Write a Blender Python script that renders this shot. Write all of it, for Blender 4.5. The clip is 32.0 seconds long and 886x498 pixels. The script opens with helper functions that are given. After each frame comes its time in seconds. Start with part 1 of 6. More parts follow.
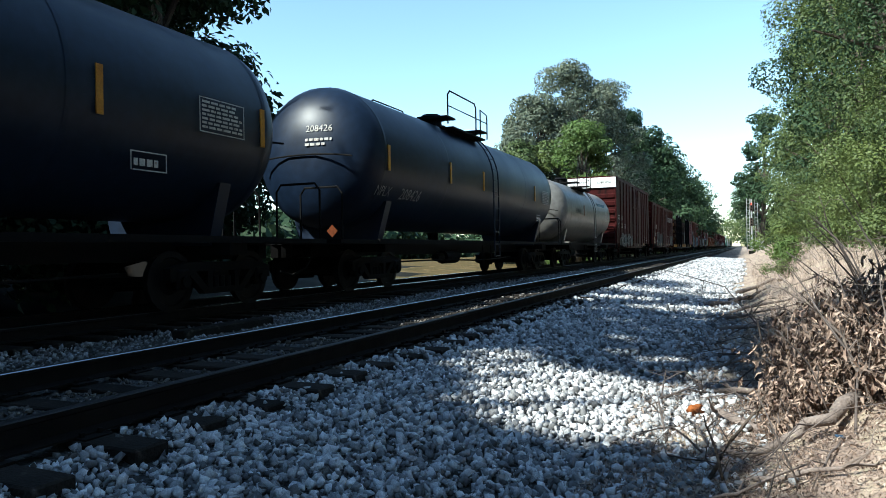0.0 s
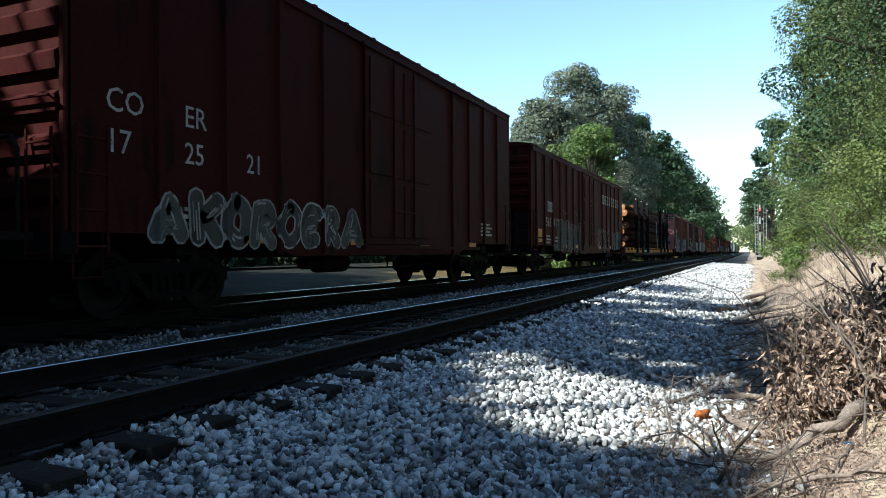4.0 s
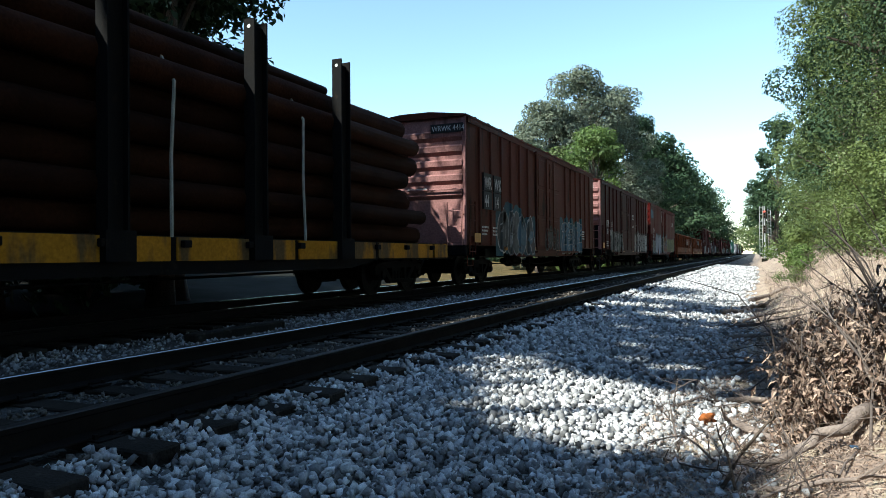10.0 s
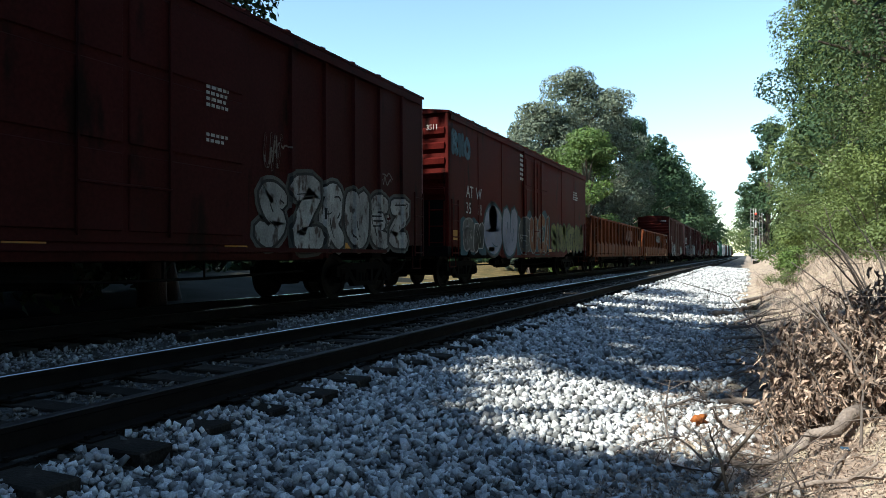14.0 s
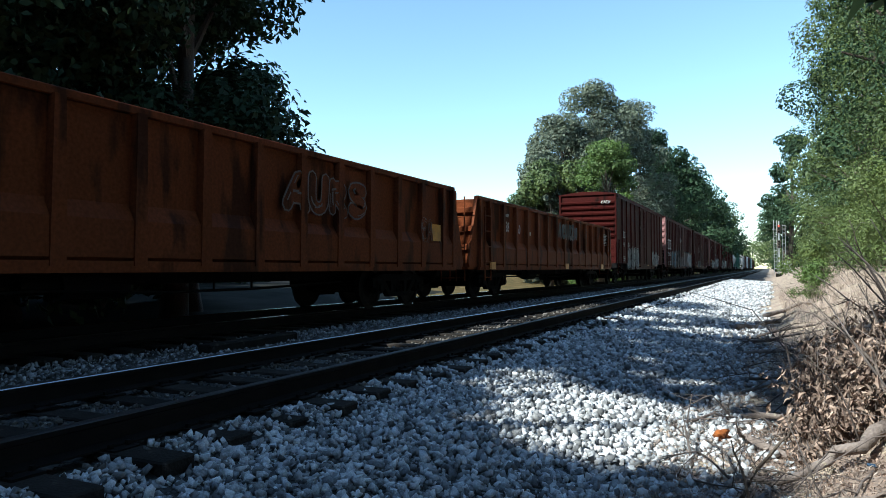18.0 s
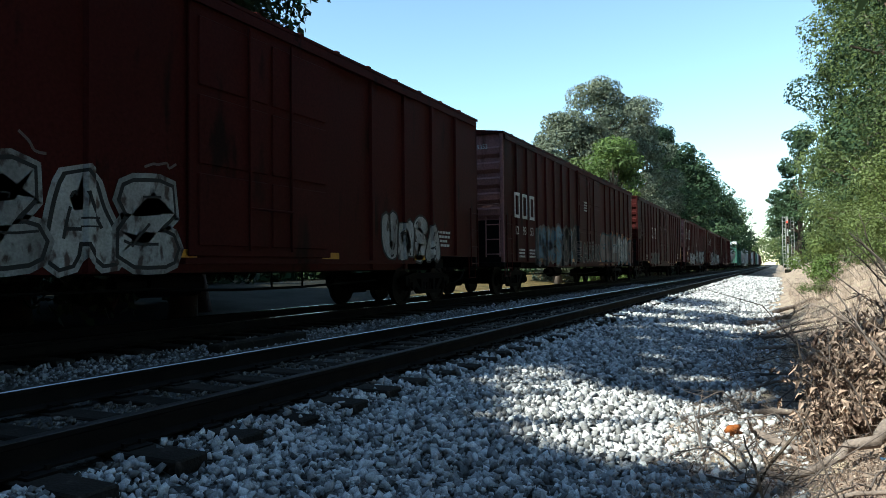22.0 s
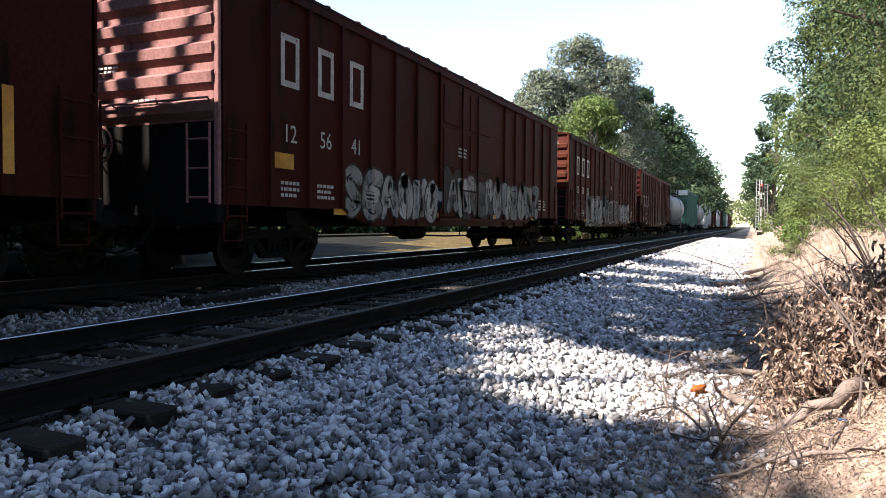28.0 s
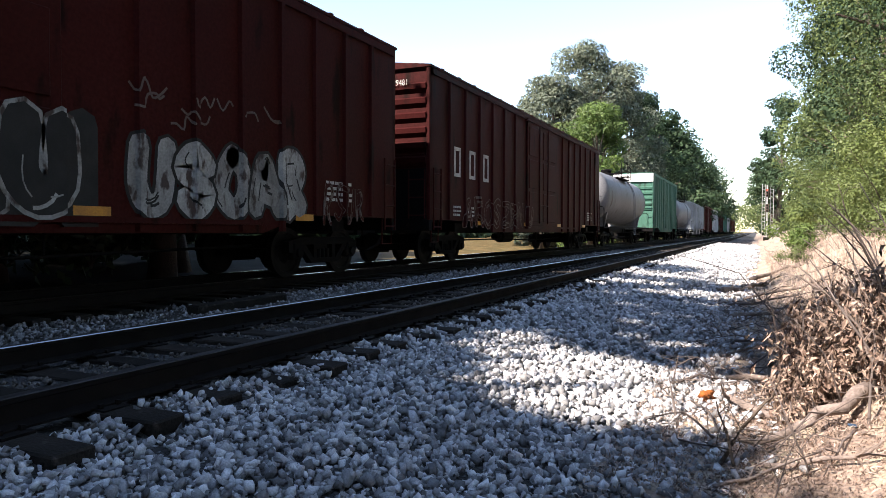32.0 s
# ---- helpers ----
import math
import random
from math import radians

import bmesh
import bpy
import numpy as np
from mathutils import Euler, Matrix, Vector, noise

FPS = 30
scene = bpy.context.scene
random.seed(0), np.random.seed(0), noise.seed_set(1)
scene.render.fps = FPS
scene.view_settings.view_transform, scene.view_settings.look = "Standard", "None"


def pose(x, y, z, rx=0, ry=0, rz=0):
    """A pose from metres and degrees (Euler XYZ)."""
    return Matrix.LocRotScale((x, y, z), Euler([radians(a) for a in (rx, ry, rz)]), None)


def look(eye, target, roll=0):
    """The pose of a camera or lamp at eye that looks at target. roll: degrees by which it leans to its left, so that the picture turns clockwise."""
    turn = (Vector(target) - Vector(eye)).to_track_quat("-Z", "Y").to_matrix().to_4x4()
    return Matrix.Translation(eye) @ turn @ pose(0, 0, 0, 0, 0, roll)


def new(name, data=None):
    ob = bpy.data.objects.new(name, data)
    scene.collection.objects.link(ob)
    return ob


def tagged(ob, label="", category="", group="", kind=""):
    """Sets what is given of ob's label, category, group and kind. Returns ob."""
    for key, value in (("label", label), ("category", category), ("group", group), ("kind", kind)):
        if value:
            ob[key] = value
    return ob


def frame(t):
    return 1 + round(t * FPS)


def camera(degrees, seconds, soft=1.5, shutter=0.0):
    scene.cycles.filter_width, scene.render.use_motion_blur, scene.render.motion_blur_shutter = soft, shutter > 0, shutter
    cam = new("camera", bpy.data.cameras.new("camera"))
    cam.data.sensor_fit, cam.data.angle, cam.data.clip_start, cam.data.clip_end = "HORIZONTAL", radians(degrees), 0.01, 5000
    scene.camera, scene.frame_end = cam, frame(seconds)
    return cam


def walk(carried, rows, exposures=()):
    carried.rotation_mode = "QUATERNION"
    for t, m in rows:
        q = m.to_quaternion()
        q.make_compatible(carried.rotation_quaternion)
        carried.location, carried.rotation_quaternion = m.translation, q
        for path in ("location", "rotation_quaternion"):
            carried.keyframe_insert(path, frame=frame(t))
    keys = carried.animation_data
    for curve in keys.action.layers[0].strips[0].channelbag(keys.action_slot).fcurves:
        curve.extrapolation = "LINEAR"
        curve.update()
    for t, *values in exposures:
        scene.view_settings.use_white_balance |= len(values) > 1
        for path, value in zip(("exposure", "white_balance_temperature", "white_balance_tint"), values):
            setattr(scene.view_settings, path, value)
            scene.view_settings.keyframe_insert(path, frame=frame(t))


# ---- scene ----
import itertools

cam = camera(65.0, 32.0, soft=0.9, shutter=0.0)
EYE = 1.045
# seconds, x, y, z from the standpoint, yaw, pitch, roll
ROWS = [
    (0, 0.015, 0.024, 0.001, 23.339, 0.111, 0.918), (0.5, 0.013, 0.020, 0.000, 23.542, 0.096, 0.744),
    (1, 0.011, 0.004, -0.000, 23.931, -0.170, 0.813), (1.5, 0.009, 0.021, 0.001, 23.689, -0.254, 0.932),
    (2, 0.007, 0.011, 0.000, 23.705, 0.178, 0.670), (2.5, 0.004, 0.011, -0.002, 23.196, 0.021, 0.220),
    (3, 0.006, 0.013, 0.001, 23.818, 0.056, 0.473), (3.5, 0.007, 0.004, -0.000, 23.902, 0.227, 0.329),
    (5.5, -0.000, -0.006, -0.001, 23.865, 0.404, 0.236), (6, 0.000, 0.000, 0.000, 23.887, 0.326, 0.210),
    (6.5, -0.005, -0.002, -0.002, 23.776, 0.413, 0.128), (7, -0.006, 0.006, -0.001, 23.726, 0.339, -0.055),
    (7.5, -0.002, 0.002, -0.004, 23.905, 0.430, 0.148), (8, -0.002, -0.002, -0.002, 23.746, 0.413, 0.107),
    (8.5, -0.001, 0.001, -0.001, 23.919, 0.457, 0.145), (9, -0.002, 0.004, -0.002, 24.208, 0.295, 0.428),
    (9.5, 0.005, -0.000, 0.000, 24.117, 0.643, 0.549), (10, 0.009, 0.015, 0.004, 24.213, 0.564, 0.488),
    (10.5, 0.014, 0.006, 0.004, 24.476, 0.542, 0.691), (11, 0.017, -0.002, 0.003, 24.345, 0.797, 0.903),
    (11.5, 0.014, 0.000, 0.004, 23.843, 0.648, 1.120), (12, 0.012, -0.002, 0.000, 23.862, 0.570, 1.116),
    (12.5, 0.007, 0.000, 0.002, 23.609, 0.389, 0.645), (13, 0.007, 0.003, 0.001, 23.584, 0.384, 0.975),
    (13.5, 0.004, 0.006, 0.004, 23.291, 0.490, 0.757), (14, 0.003, 0.008, 0.006, 23.607, 0.617, 0.235),
    (14.5, 0.014, 0.004, -0.003, 24.339, 0.612, -0.048), (15, 0.016, -0.008, 0.006, 25.418, 0.279, 0.377),
    (15.5, 0.018, -0.007, 0.014, 25.596, 0.860, 0.645), (17.5, 0.008, -0.014, 0.010, 25.324, 1.675, 0.470),
    (18, 0.005, -0.007, 0.007, 25.173, 1.614, 0.091), (18.5, -0.001, -0.004, 0.004, 24.834, 1.512, -0.154),
    (19, -0.004, -0.006, 0.003, 24.726, 1.502, 0.036), (19.5, -0.001, -0.009, 0.003, 24.514, 1.293, 0.979),
    (20, 0.002, -0.001, 0.005, 25.195, 1.121, 0.947), (20.5, 0.001, -0.002, 0.007, 24.985, 1.655, 0.920),
    (21, -0.008, -0.013, 0.003, 24.798, 2.013, 0.700), (21.5, -0.010, -0.014, -0.002, 25.172, 1.905, 0.492),
    (22, -0.006, -0.019, -0.002, 25.764, 1.532, 0.586), (22.5, -0.002, -0.013, 0.002, 26.173, 1.538, 0.921),
    (23, 0.001, -0.027, -0.001, 25.746, 1.871, 0.967), (23.5, 0.002, -0.011, 0.002, 25.485, 1.958, 0.587),
    (24, -0.004, -0.007, -0.004, 25.455, 1.793, 0.402), (24.5, -0.003, -0.007, -0.002, 25.413, 1.423, -0.108),
    (25, -0.003, -0.000, -0.010, 24.623, -0.947, -0.438), (25.5, -0.001, 0.013, -0.009, 23.121, -2.611, -0.879),
    (27.5, 0.001, 0.008, 0.003, 23.910, -2.706, -0.357), (28, 0.001, 0.015, 0.008, 23.901, -2.056, -0.476),
    (28.5, 0.002, 0.013, 0.005, 23.746, -1.984, -0.558), (29, -0.002, 0.006, 0.005, 23.757, -1.883, -0.432),
    (29.5, -0.005, 0.003, 0.004, 24.186, -1.791, -0.703), (30, -0.005, 0.009, 0.002, 24.314, -2.017, -0.269),
    (30.5, -0.005, 0.015, 0.003, 24.126, -1.811, -0.401), (31, -0.006, 0.009, 0.002, 24.176, -1.686, -0.315),
    (31.5, -0.003, 0.008, 0.003, 24.302, -1.492, -0.276), (32, -0.004, 0.007, 0.006, 24.317, -1.508, -0.197),
]
EXPOSURE = [(0, 1.45, 6200, -4), (3.3, 1.45, 6250, -4), (5.6, 1.48, 6750, -2), (8.0, 1.47, 6480, -3), (11.5, 1.47, 6480, -3), (13.0, 1.47, 6600, -3), (15.0, 1.45, 6550, -3), (17.5, 1.3, 6050, -4), (20.5, 1.3, 6200, -4), (22.5, 1.4, 6650, -7), (24.5, 1.42, 6750, -6), (25.5, 1.78, 7000, 7), (27.5, 2.08, 7250, 14), (32.0, 2.03, 7250, 14)]
walk(cam, [(t, pose(x, y, EYE + z, 90 + pitch, roll, yaw)) for t, x, y, z, yaw, pitch, roll in ROWS], EXPOSURE)

# ---- daylight ----
SUN_AZ, SUN_EL = radians(38), radians(42)          # azimuth: from behind, turned to the train's side
SUN_FROM = Vector((-math.sin(SUN_AZ) * math.cos(SUN_EL), -math.cos(SUN_AZ) * math.cos(SUN_EL), math.sin(SUN_EL)))
world = bpy.data.worlds.new("sky")
scene.world = world
world.use_nodes = True
wn = world.node_tree.nodes
sky = wn.new("ShaderNodeTexSky")
sky.sky_type, sky.sun_disc = "NISHITA", False
sky.sun_elevation, sky.sun_rotation = SUN_EL, radians(180) + SUN_AZ
sky.air_density, sky.dust_density, sky.ozone_density = 1.0, 0.0, 1.9
wn["Background"].inputs["Strength"].default_value = 0.113
world.node_tree.links.new(sky.outputs[0], wn["Background"].inputs["Color"])
sun = new("sun", bpy.data.lights.new("sun", "SUN"))
sun.data.energy, sun.data.angle, sun.data.color = 4.1, radians(0.53), (1.0, 0.965, 0.93)
sun.matrix_world = look(SUN_FROM * 60, (0, 0, 0))

# ---- materials ----
def mat(name, a, b=None, rough=0.7, metal=0.0, scale=4.0, fine=60.0, bump=0.15, bump_size=0.01, streak=0.0, c=None, c_at=0.62,
        obj_random=0.0, island=0.0, spec=0.4, translucent=0.0, detail=6.0, rough_var=0.12, bump_scale=None):
    """Two tones mixed by a coarse noise, a third in stains, grain and relief; streak > 0 draws the stains out downwards."""
    m = bpy.data.materials.new(name)
    m.use_nodes = True
    n, l = m.node_tree.nodes, m.node_tree.links
    p = n["Principled BSDF"]
    tc = n.new("ShaderNodeTexCoord")
    mp = n.new("ShaderNodeMapping")
    mp.inputs["Scale"].default_value = (1, 1, 1.0 - 0.88 * streak)
    l.new(tc.outputs["Object"], mp.inputs["Vector"])
    n1 = n.new("ShaderNodeTexNoise")
    n1.inputs["Scale"].default_value, n1.inputs["Detail"].default_value = scale, detail
    l.new(mp.outputs[0], n1.inputs["Vector"])
    n2 = n.new("ShaderNodeTexNoise")
    n2.inputs["Scale"].default_value, n2.inputs["Detail"].default_value = fine, 4.0
    l.new(tc.outputs["Object"], n2.inputs["Vector"])
    b = b or tuple(v * 0.7 for v in a)
    ramp = n.new("ShaderNodeValToRGB")
    ramp.color_ramp.elements[0].position, ramp.color_ramp.elements[1].position = 0.34, 0.66
    ramp.color_ramp.elements[0].color, ramp.color_ramp.elements[1].color = (*a, 1), (*b, 1)
    l.new(n1.outputs["Fac"], ramp.inputs[0])
    col = ramp.outputs[0]
    if c:
        n3 = n.new("ShaderNodeTexNoise")
        n3.inputs["Scale"].default_value, n3.inputs["Detail"].default_value = scale * 2.7, 8.0
        l.new(mp.outputs[0], n3.inputs["Vector"])
        st = n.new("ShaderNodeValToRGB")
        st.color_ramp.elements[0].position, st.color_ramp.elements[1].position = c_at, c_at + 0.1
        l.new(n3.outputs["Fac"], st.inputs[0])
        mx = n.new("ShaderNodeMixRGB")
        mx.inputs[2].default_value = (*c, 1)
        l.new(st.outputs[0], mx.inputs[0]), l.new(col, mx.inputs[1])
        col = mx.outputs[0]
    g = n.new("ShaderNodeMixRGB")
    g.blend_type = "MULTIPLY"
    g.inputs[0].default_value = 0.5
    gr = n.new("ShaderNodeValToRGB")
    gr.color_ramp.elements[0].color, gr.color_ramp.elements[1].color = (0.45, 0.45, 0.45, 1), (1.25, 1.25, 1.25, 1)
    gr.color_ramp.elements[0].position, gr.color_ramp.elements[1].position = 0.3, 0.7
    l.new(n2.outputs["Fac"], gr.inputs[0]), l.new(gr.outputs[0], g.inputs[2]), l.new(col, g.inputs[1])
    col = g.outputs[0]
    for amount, node, out in ((obj_random, "ShaderNodeObjectInfo", "Random"), (island, "ShaderNodeNewGeometry", "Random Per Island")):
        if amount:
            src = n.new(node)
            hs = n.new("ShaderNodeHueSaturation")
            mr = n.new("ShaderNodeMapRange")
            mr.inputs["To Min"].default_value, mr.inputs["To Max"].default_value = 1 - amount, 1 + amount
            l.new(src.outputs[out], mr.inputs["Value"]), l.new(mr.outputs[0], hs.inputs["Value"]), l.new(col, hs.inputs["Color"])
            col = hs.outputs[0]
    l.new(col, p.inputs["Base Color"])
    rr = n.new("ShaderNodeMapRange")
    rr.inputs["To Min"].default_value, rr.inputs["To Max"].default_value = max(0.05, rough - rough_var), min(1.0, rough + rough_var)
    l.new(n1.outputs["Fac"], rr.inputs["Value"]), l.new(rr.outputs[0], p.inputs["Roughness"])
    p.inputs["Metallic"].default_value = metal
    p.inputs["Specular IOR Level"].default_value = spec
    if bump:
        bp = n.new("ShaderNodeBump")
        bp.inputs["Strength"].default_value, bp.inputs["Distance"].default_value = bump, bump_size
        l.new(n2.outputs["Fac"], bp.inputs["Height"]), l.new(bp.outputs[0], p.inputs["Normal"])
    if translucent:
        tr = n.new("ShaderNodeBsdfTranslucent")
        l.new(col, tr.inputs["Color"])
        ms = n.new("ShaderNodeMixShader")
        ms.inputs[0].default_value = translucent
        l.new(p.outputs[0], ms.inputs[1]), l.new(tr.outputs[0], ms.inputs[2])
        l.new(ms.outputs[0], n["Material Output"].inputs["Surface"])
    return m


def ballast_material(name, tones, scale):
    """Crushed stone: cells of their own grey, with dark joints and relief."""
    m = bpy.data.materials.new(name)
    m.use_nodes = True
    n, l = m.node_tree.nodes, m.node_tree.links
    p = n["Principled BSDF"]
    tc = n.new("ShaderNodeTexCoord")
    v = n.new("ShaderNodeTexVoronoi")
    v.inputs["Scale"].default_value = scale
    v2 = n.new("ShaderNodeTexVoronoi")
    v2.feature = "DISTANCE_TO_EDGE"
    v2.inputs["Scale"].default_value = scale
    big = n.new("ShaderNodeTexNoise")
    big.inputs["Scale"].default_value, big.inputs["Detail"].default_value = 0.7, 6
    sep = n.new("ShaderNodeSeparateColor")
    ramp = n.new("ShaderNodeValToRGB")
    ramp.color_ramp.elements[0].color, ramp.color_ramp.elements[1].color = (*tones[0], 1), (*tones[1], 1)
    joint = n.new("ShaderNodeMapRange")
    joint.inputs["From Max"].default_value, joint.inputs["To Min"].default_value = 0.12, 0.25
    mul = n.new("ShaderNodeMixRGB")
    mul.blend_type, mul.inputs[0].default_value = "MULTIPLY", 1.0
    dirt = n.new("ShaderNodeMixRGB")
    dirt.inputs[2].default_value = (*tones[2], 1)
    dr = n.new("ShaderNodeMapRange")
    dr.inputs["From Min"].default_value, dr.inputs["From Max"].default_value, dr.inputs["To Max"].default_value = 0.45, 0.75, 0.7
    bp = n.new("ShaderNodeBump")
    bp.inputs["Strength"].default_value, bp.inputs["Distance"].default_value = 0.9, 0.04
    for x in (v, v2, big):
        l.new(tc.outputs["Object"], x.inputs["Vector"])
    l.new(v.outputs["Color"], sep.inputs[0]), l.new(sep.outputs[0], ramp.inputs[0])
    l.new(v2.outputs["Distance"], joint.inputs["Value"])
    l.new(ramp.outputs[0], mul.inputs[1]), l.new(joint.outputs[0], mul.inputs[2])
    l.new(big.outputs["Fac"], dr.inputs["Value"]), l.new(dr.outputs[0], dirt.inputs[0]), l.new(mul.outputs[0], dirt.inputs[1])
    l.new(dirt.outputs[0], p.inputs["Base Color"])
    l.new(v2.outputs["Distance"], bp.inputs["Height"]), l.new(bp.outputs[0], p.inputs["Normal"])
    p.inputs["Roughness"].default_value = 0.9
    return m


# Bed toned near black: the shade in the gaps between stones is painted in.
M_BALLAST = ballast_material("shade_dark_ballast_bed", ((0.02, 0.019, 0.019), (0.07, 0.068, 0.068), (0.04, 0.034, 0.028)), 24.0)
M_STONE = mat("crushed_granite", (0.34, 0.336, 0.35), (0.52, 0.512, 0.52), rough=0.9, scale=9, fine=110, bump=0.6, bump_size=0.004, island=0.72, spec=0.2)
M_STONE_P = mat("crushed_granite_loose", (0.33, 0.325, 0.335), (0.54, 0.53, 0.53), rough=0.9, scale=14, fine=150, bump=0.6, bump_size=0.004, obj_random=0.6, c=(0.2, 0.165, 0.13), c_at=0.62, spec=0.2)
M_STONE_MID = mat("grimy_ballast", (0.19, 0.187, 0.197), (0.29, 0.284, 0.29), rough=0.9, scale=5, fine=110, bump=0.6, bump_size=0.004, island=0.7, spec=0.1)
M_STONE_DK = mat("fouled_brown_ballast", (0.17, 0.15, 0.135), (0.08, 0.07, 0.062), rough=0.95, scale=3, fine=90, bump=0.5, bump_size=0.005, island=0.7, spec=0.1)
M_SOIL = mat("dry_clay_bank", (0.37, 0.275, 0.22), (0.23, 0.165, 0.13), rough=0.95, scale=1.3, fine=26, bump=0.9, bump_size=0.04, c=(0.42, 0.34, 0.25), c_at=0.5)
M_GRASS = mat("dry_grass_ground", (0.125, 0.085, 0.038), (0.08, 0.065, 0.03), rough=0.95, scale=0.5, fine=14, bump=0.9, bump_size=0.08, c=(0.16, 0.115, 0.055), c_at=0.55, spec=0.03)
# Road grey darkened well below asphalt to paint in the shade on it.
M_ROADBED = mat("service_road_shade_dark", (0.024, 0.023, 0.019), (0.015, 0.0145, 0.012), rough=0.95, scale=0.6, fine=22, bump=0.4, bump_size=0.02, spec=0.02)
M_TIE = mat("creosoted_oak", (0.03, 0.024, 0.02), (0.018, 0.015, 0.013), rough=0.9, scale=3, fine=50, bump=0.7, bump_size=0.012, c=(0.07, 0.058, 0.05), obj_random=0.3, spec=0.1)
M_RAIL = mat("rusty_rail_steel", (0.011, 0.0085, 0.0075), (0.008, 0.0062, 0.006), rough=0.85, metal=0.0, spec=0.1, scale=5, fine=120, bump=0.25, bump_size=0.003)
M_RAILTOP = mat("polished_rail_head", (0.55, 0.56, 0.58), (0.4, 0.4, 0.42), rough=0.24, metal=1.0, scale=3, fine=90, bump=0.02, rough_var=0.06)
M_RAILDULL = mat("dull_rail_head", (0.07, 0.065, 0.065), (0.04, 0.036, 0.034), rough=0.55, metal=1.0, scale=3, fine=90, bump=0.05)
M_BARK = mat("bark", (0.12, 0.09, 0.07), (0.06, 0.048, 0.04), rough=0.95, scale=3, fine=24, bump=0.9, bump_size=0.04, streak=0.7)
M_LEAF = mat("green_leaf", (0.142, 0.182, 0.054), (0.064, 0.094, 0.036), rough=0.55, scale=0.55, fine=1.1, bump=0, island=0.26, translucent=0.25, spec=0.3)
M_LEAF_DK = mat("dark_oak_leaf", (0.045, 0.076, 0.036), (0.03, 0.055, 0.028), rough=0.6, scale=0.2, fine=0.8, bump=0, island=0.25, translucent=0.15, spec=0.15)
# Oak green made paler and greyer to paint in the haze of distance.
M_LEAF_OAK = mat("haze_paled_oak_leaf", (0.185, 0.205, 0.14), (0.095, 0.115, 0.08), rough=0.6, scale=0.45, fine=0.8, bump=0, island=0.3, translucent=0.25, spec=0.3)
M_LEAF_LT = mat("yellow_green_vine_leaf", (0.14, 0.205, 0.055), (0.09, 0.14, 0.042), rough=0.55, scale=0.6, fine=1.1, bump=0, island=0.35, translucent=0.35, spec=0.3)
M_STEEL_BK = mat("black_grimy_steel", (0.005, 0.005, 0.006), (0.009, 0.008, 0.0075), rough=0.8, scale=2.2, fine=40, bump=0.2, c=(0.018, 0.013, 0.01), c_at=0.62, spec=0.08)
M_WHEEL = mat("worn_wheel_steel", (0.012, 0.01, 0.009), (0.007, 0.006, 0.006), rough=0.7, metal=0.0, spec=0.1, scale=4, fine=60, bump=0.15)


def paint(name, rgb, dirt=(0.032, 0.019, 0.015), rough=0.55, stain=0.58, fade=1.35, spec=0.04, fine=22):
    """Weathered car paint: faded patches, rust and grime running down."""
    return mat(name, rgb, tuple(min(0.9, v * fade) for v in rgb), rough=rough, scale=0.9, fine=fine, bump=0.12, bump_size=0.006,
               streak=0.85, c=dirt, c_at=stain, spec=spec)


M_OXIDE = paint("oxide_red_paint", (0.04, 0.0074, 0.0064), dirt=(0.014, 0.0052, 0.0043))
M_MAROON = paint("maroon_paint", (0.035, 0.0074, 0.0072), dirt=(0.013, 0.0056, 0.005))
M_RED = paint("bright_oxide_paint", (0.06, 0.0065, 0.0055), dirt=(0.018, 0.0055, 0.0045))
# Red paled partly as fading, partly to paint the sun on car ends.
M_FADED_LIT = paint("faded_sunlit_red_paint", (0.23, 0.116, 0.11), dirt=(0.1, 0.05, 0.045), stain=0.6)
M_BROWN = paint("faded_brown_paint", (0.07, 0.022, 0.015), dirt=(0.024, 0.011, 0.008))
M_RUSTOR = paint("orange_rust_paint", (0.125, 0.034, 0.013), dirt=(0.05, 0.017, 0.009), stain=0.52)
# The blue in this black paints in part of the sky's sheen.
M_TANKBK = paint("black_tank_paint_sky_tinted", (0.006, 0.0125, 0.028), dirt=(0.011, 0.016, 0.028), rough=0.42, stain=0.66, spec=0.24, fine=6)
M_TANKWH = paint("white_tank_paint", (0.16, 0.152, 0.142), dirt=(0.12, 0.1, 0.08), rough=0.4, stain=0.62, fade=1.1, spec=0.4, fine=5)
M_TANKGR = paint("grey_tank_paint", (0.19, 0.19, 0.2), dirt=(0.13, 0.12, 0.11), rough=0.45)
M_GREEN = paint("green_paint", (0.05, 0.12, 0.09), dirt=(0.04, 0.07, 0.055))
M_WHITE = paint("white_paint", (0.72, 0.72, 0.7), dirt=(0.45, 0.4, 0.34), stain=0.63, fade=1.05)
M_YELLOW = paint("yellow_deck_paint", (0.36, 0.16, 0.015), dirt=(0.12, 0.075, 0.035), stain=0.5)
M_HOPPER = paint("pale_grey_paint", (0.32, 0.32, 0.32), dirt=(0.2, 0.18, 0.16))
M_LETTER = mat("worn_white_lettering", (0.55, 0.54, 0.52), (0.4, 0.38, 0.36), rough=0.7, scale=6, fine=60, bump=0, c=(0.2, 0.1, 0.08), c_at=0.6)
M_LETTERBK = mat("black_lettering", (0.02, 0.02, 0.022), rough=0.6, bump=0)
M_REFLECT = mat("yellow_reflective_tape", (0.6, 0.26, 0.02), (0.42, 0.17, 0.02), rough=0.35, scale=5, fine=80, bump=0.05)
M_SPRAYWH = mat("white_spray_paint", (0.36, 0.36, 0.35), (0.2, 0.195, 0.19), rough=0.7, scale=2.6, fine=30, bump=0, streak=0.5, island=0.3, c=(0.06, 0.04, 0.036), c_at=0.54)
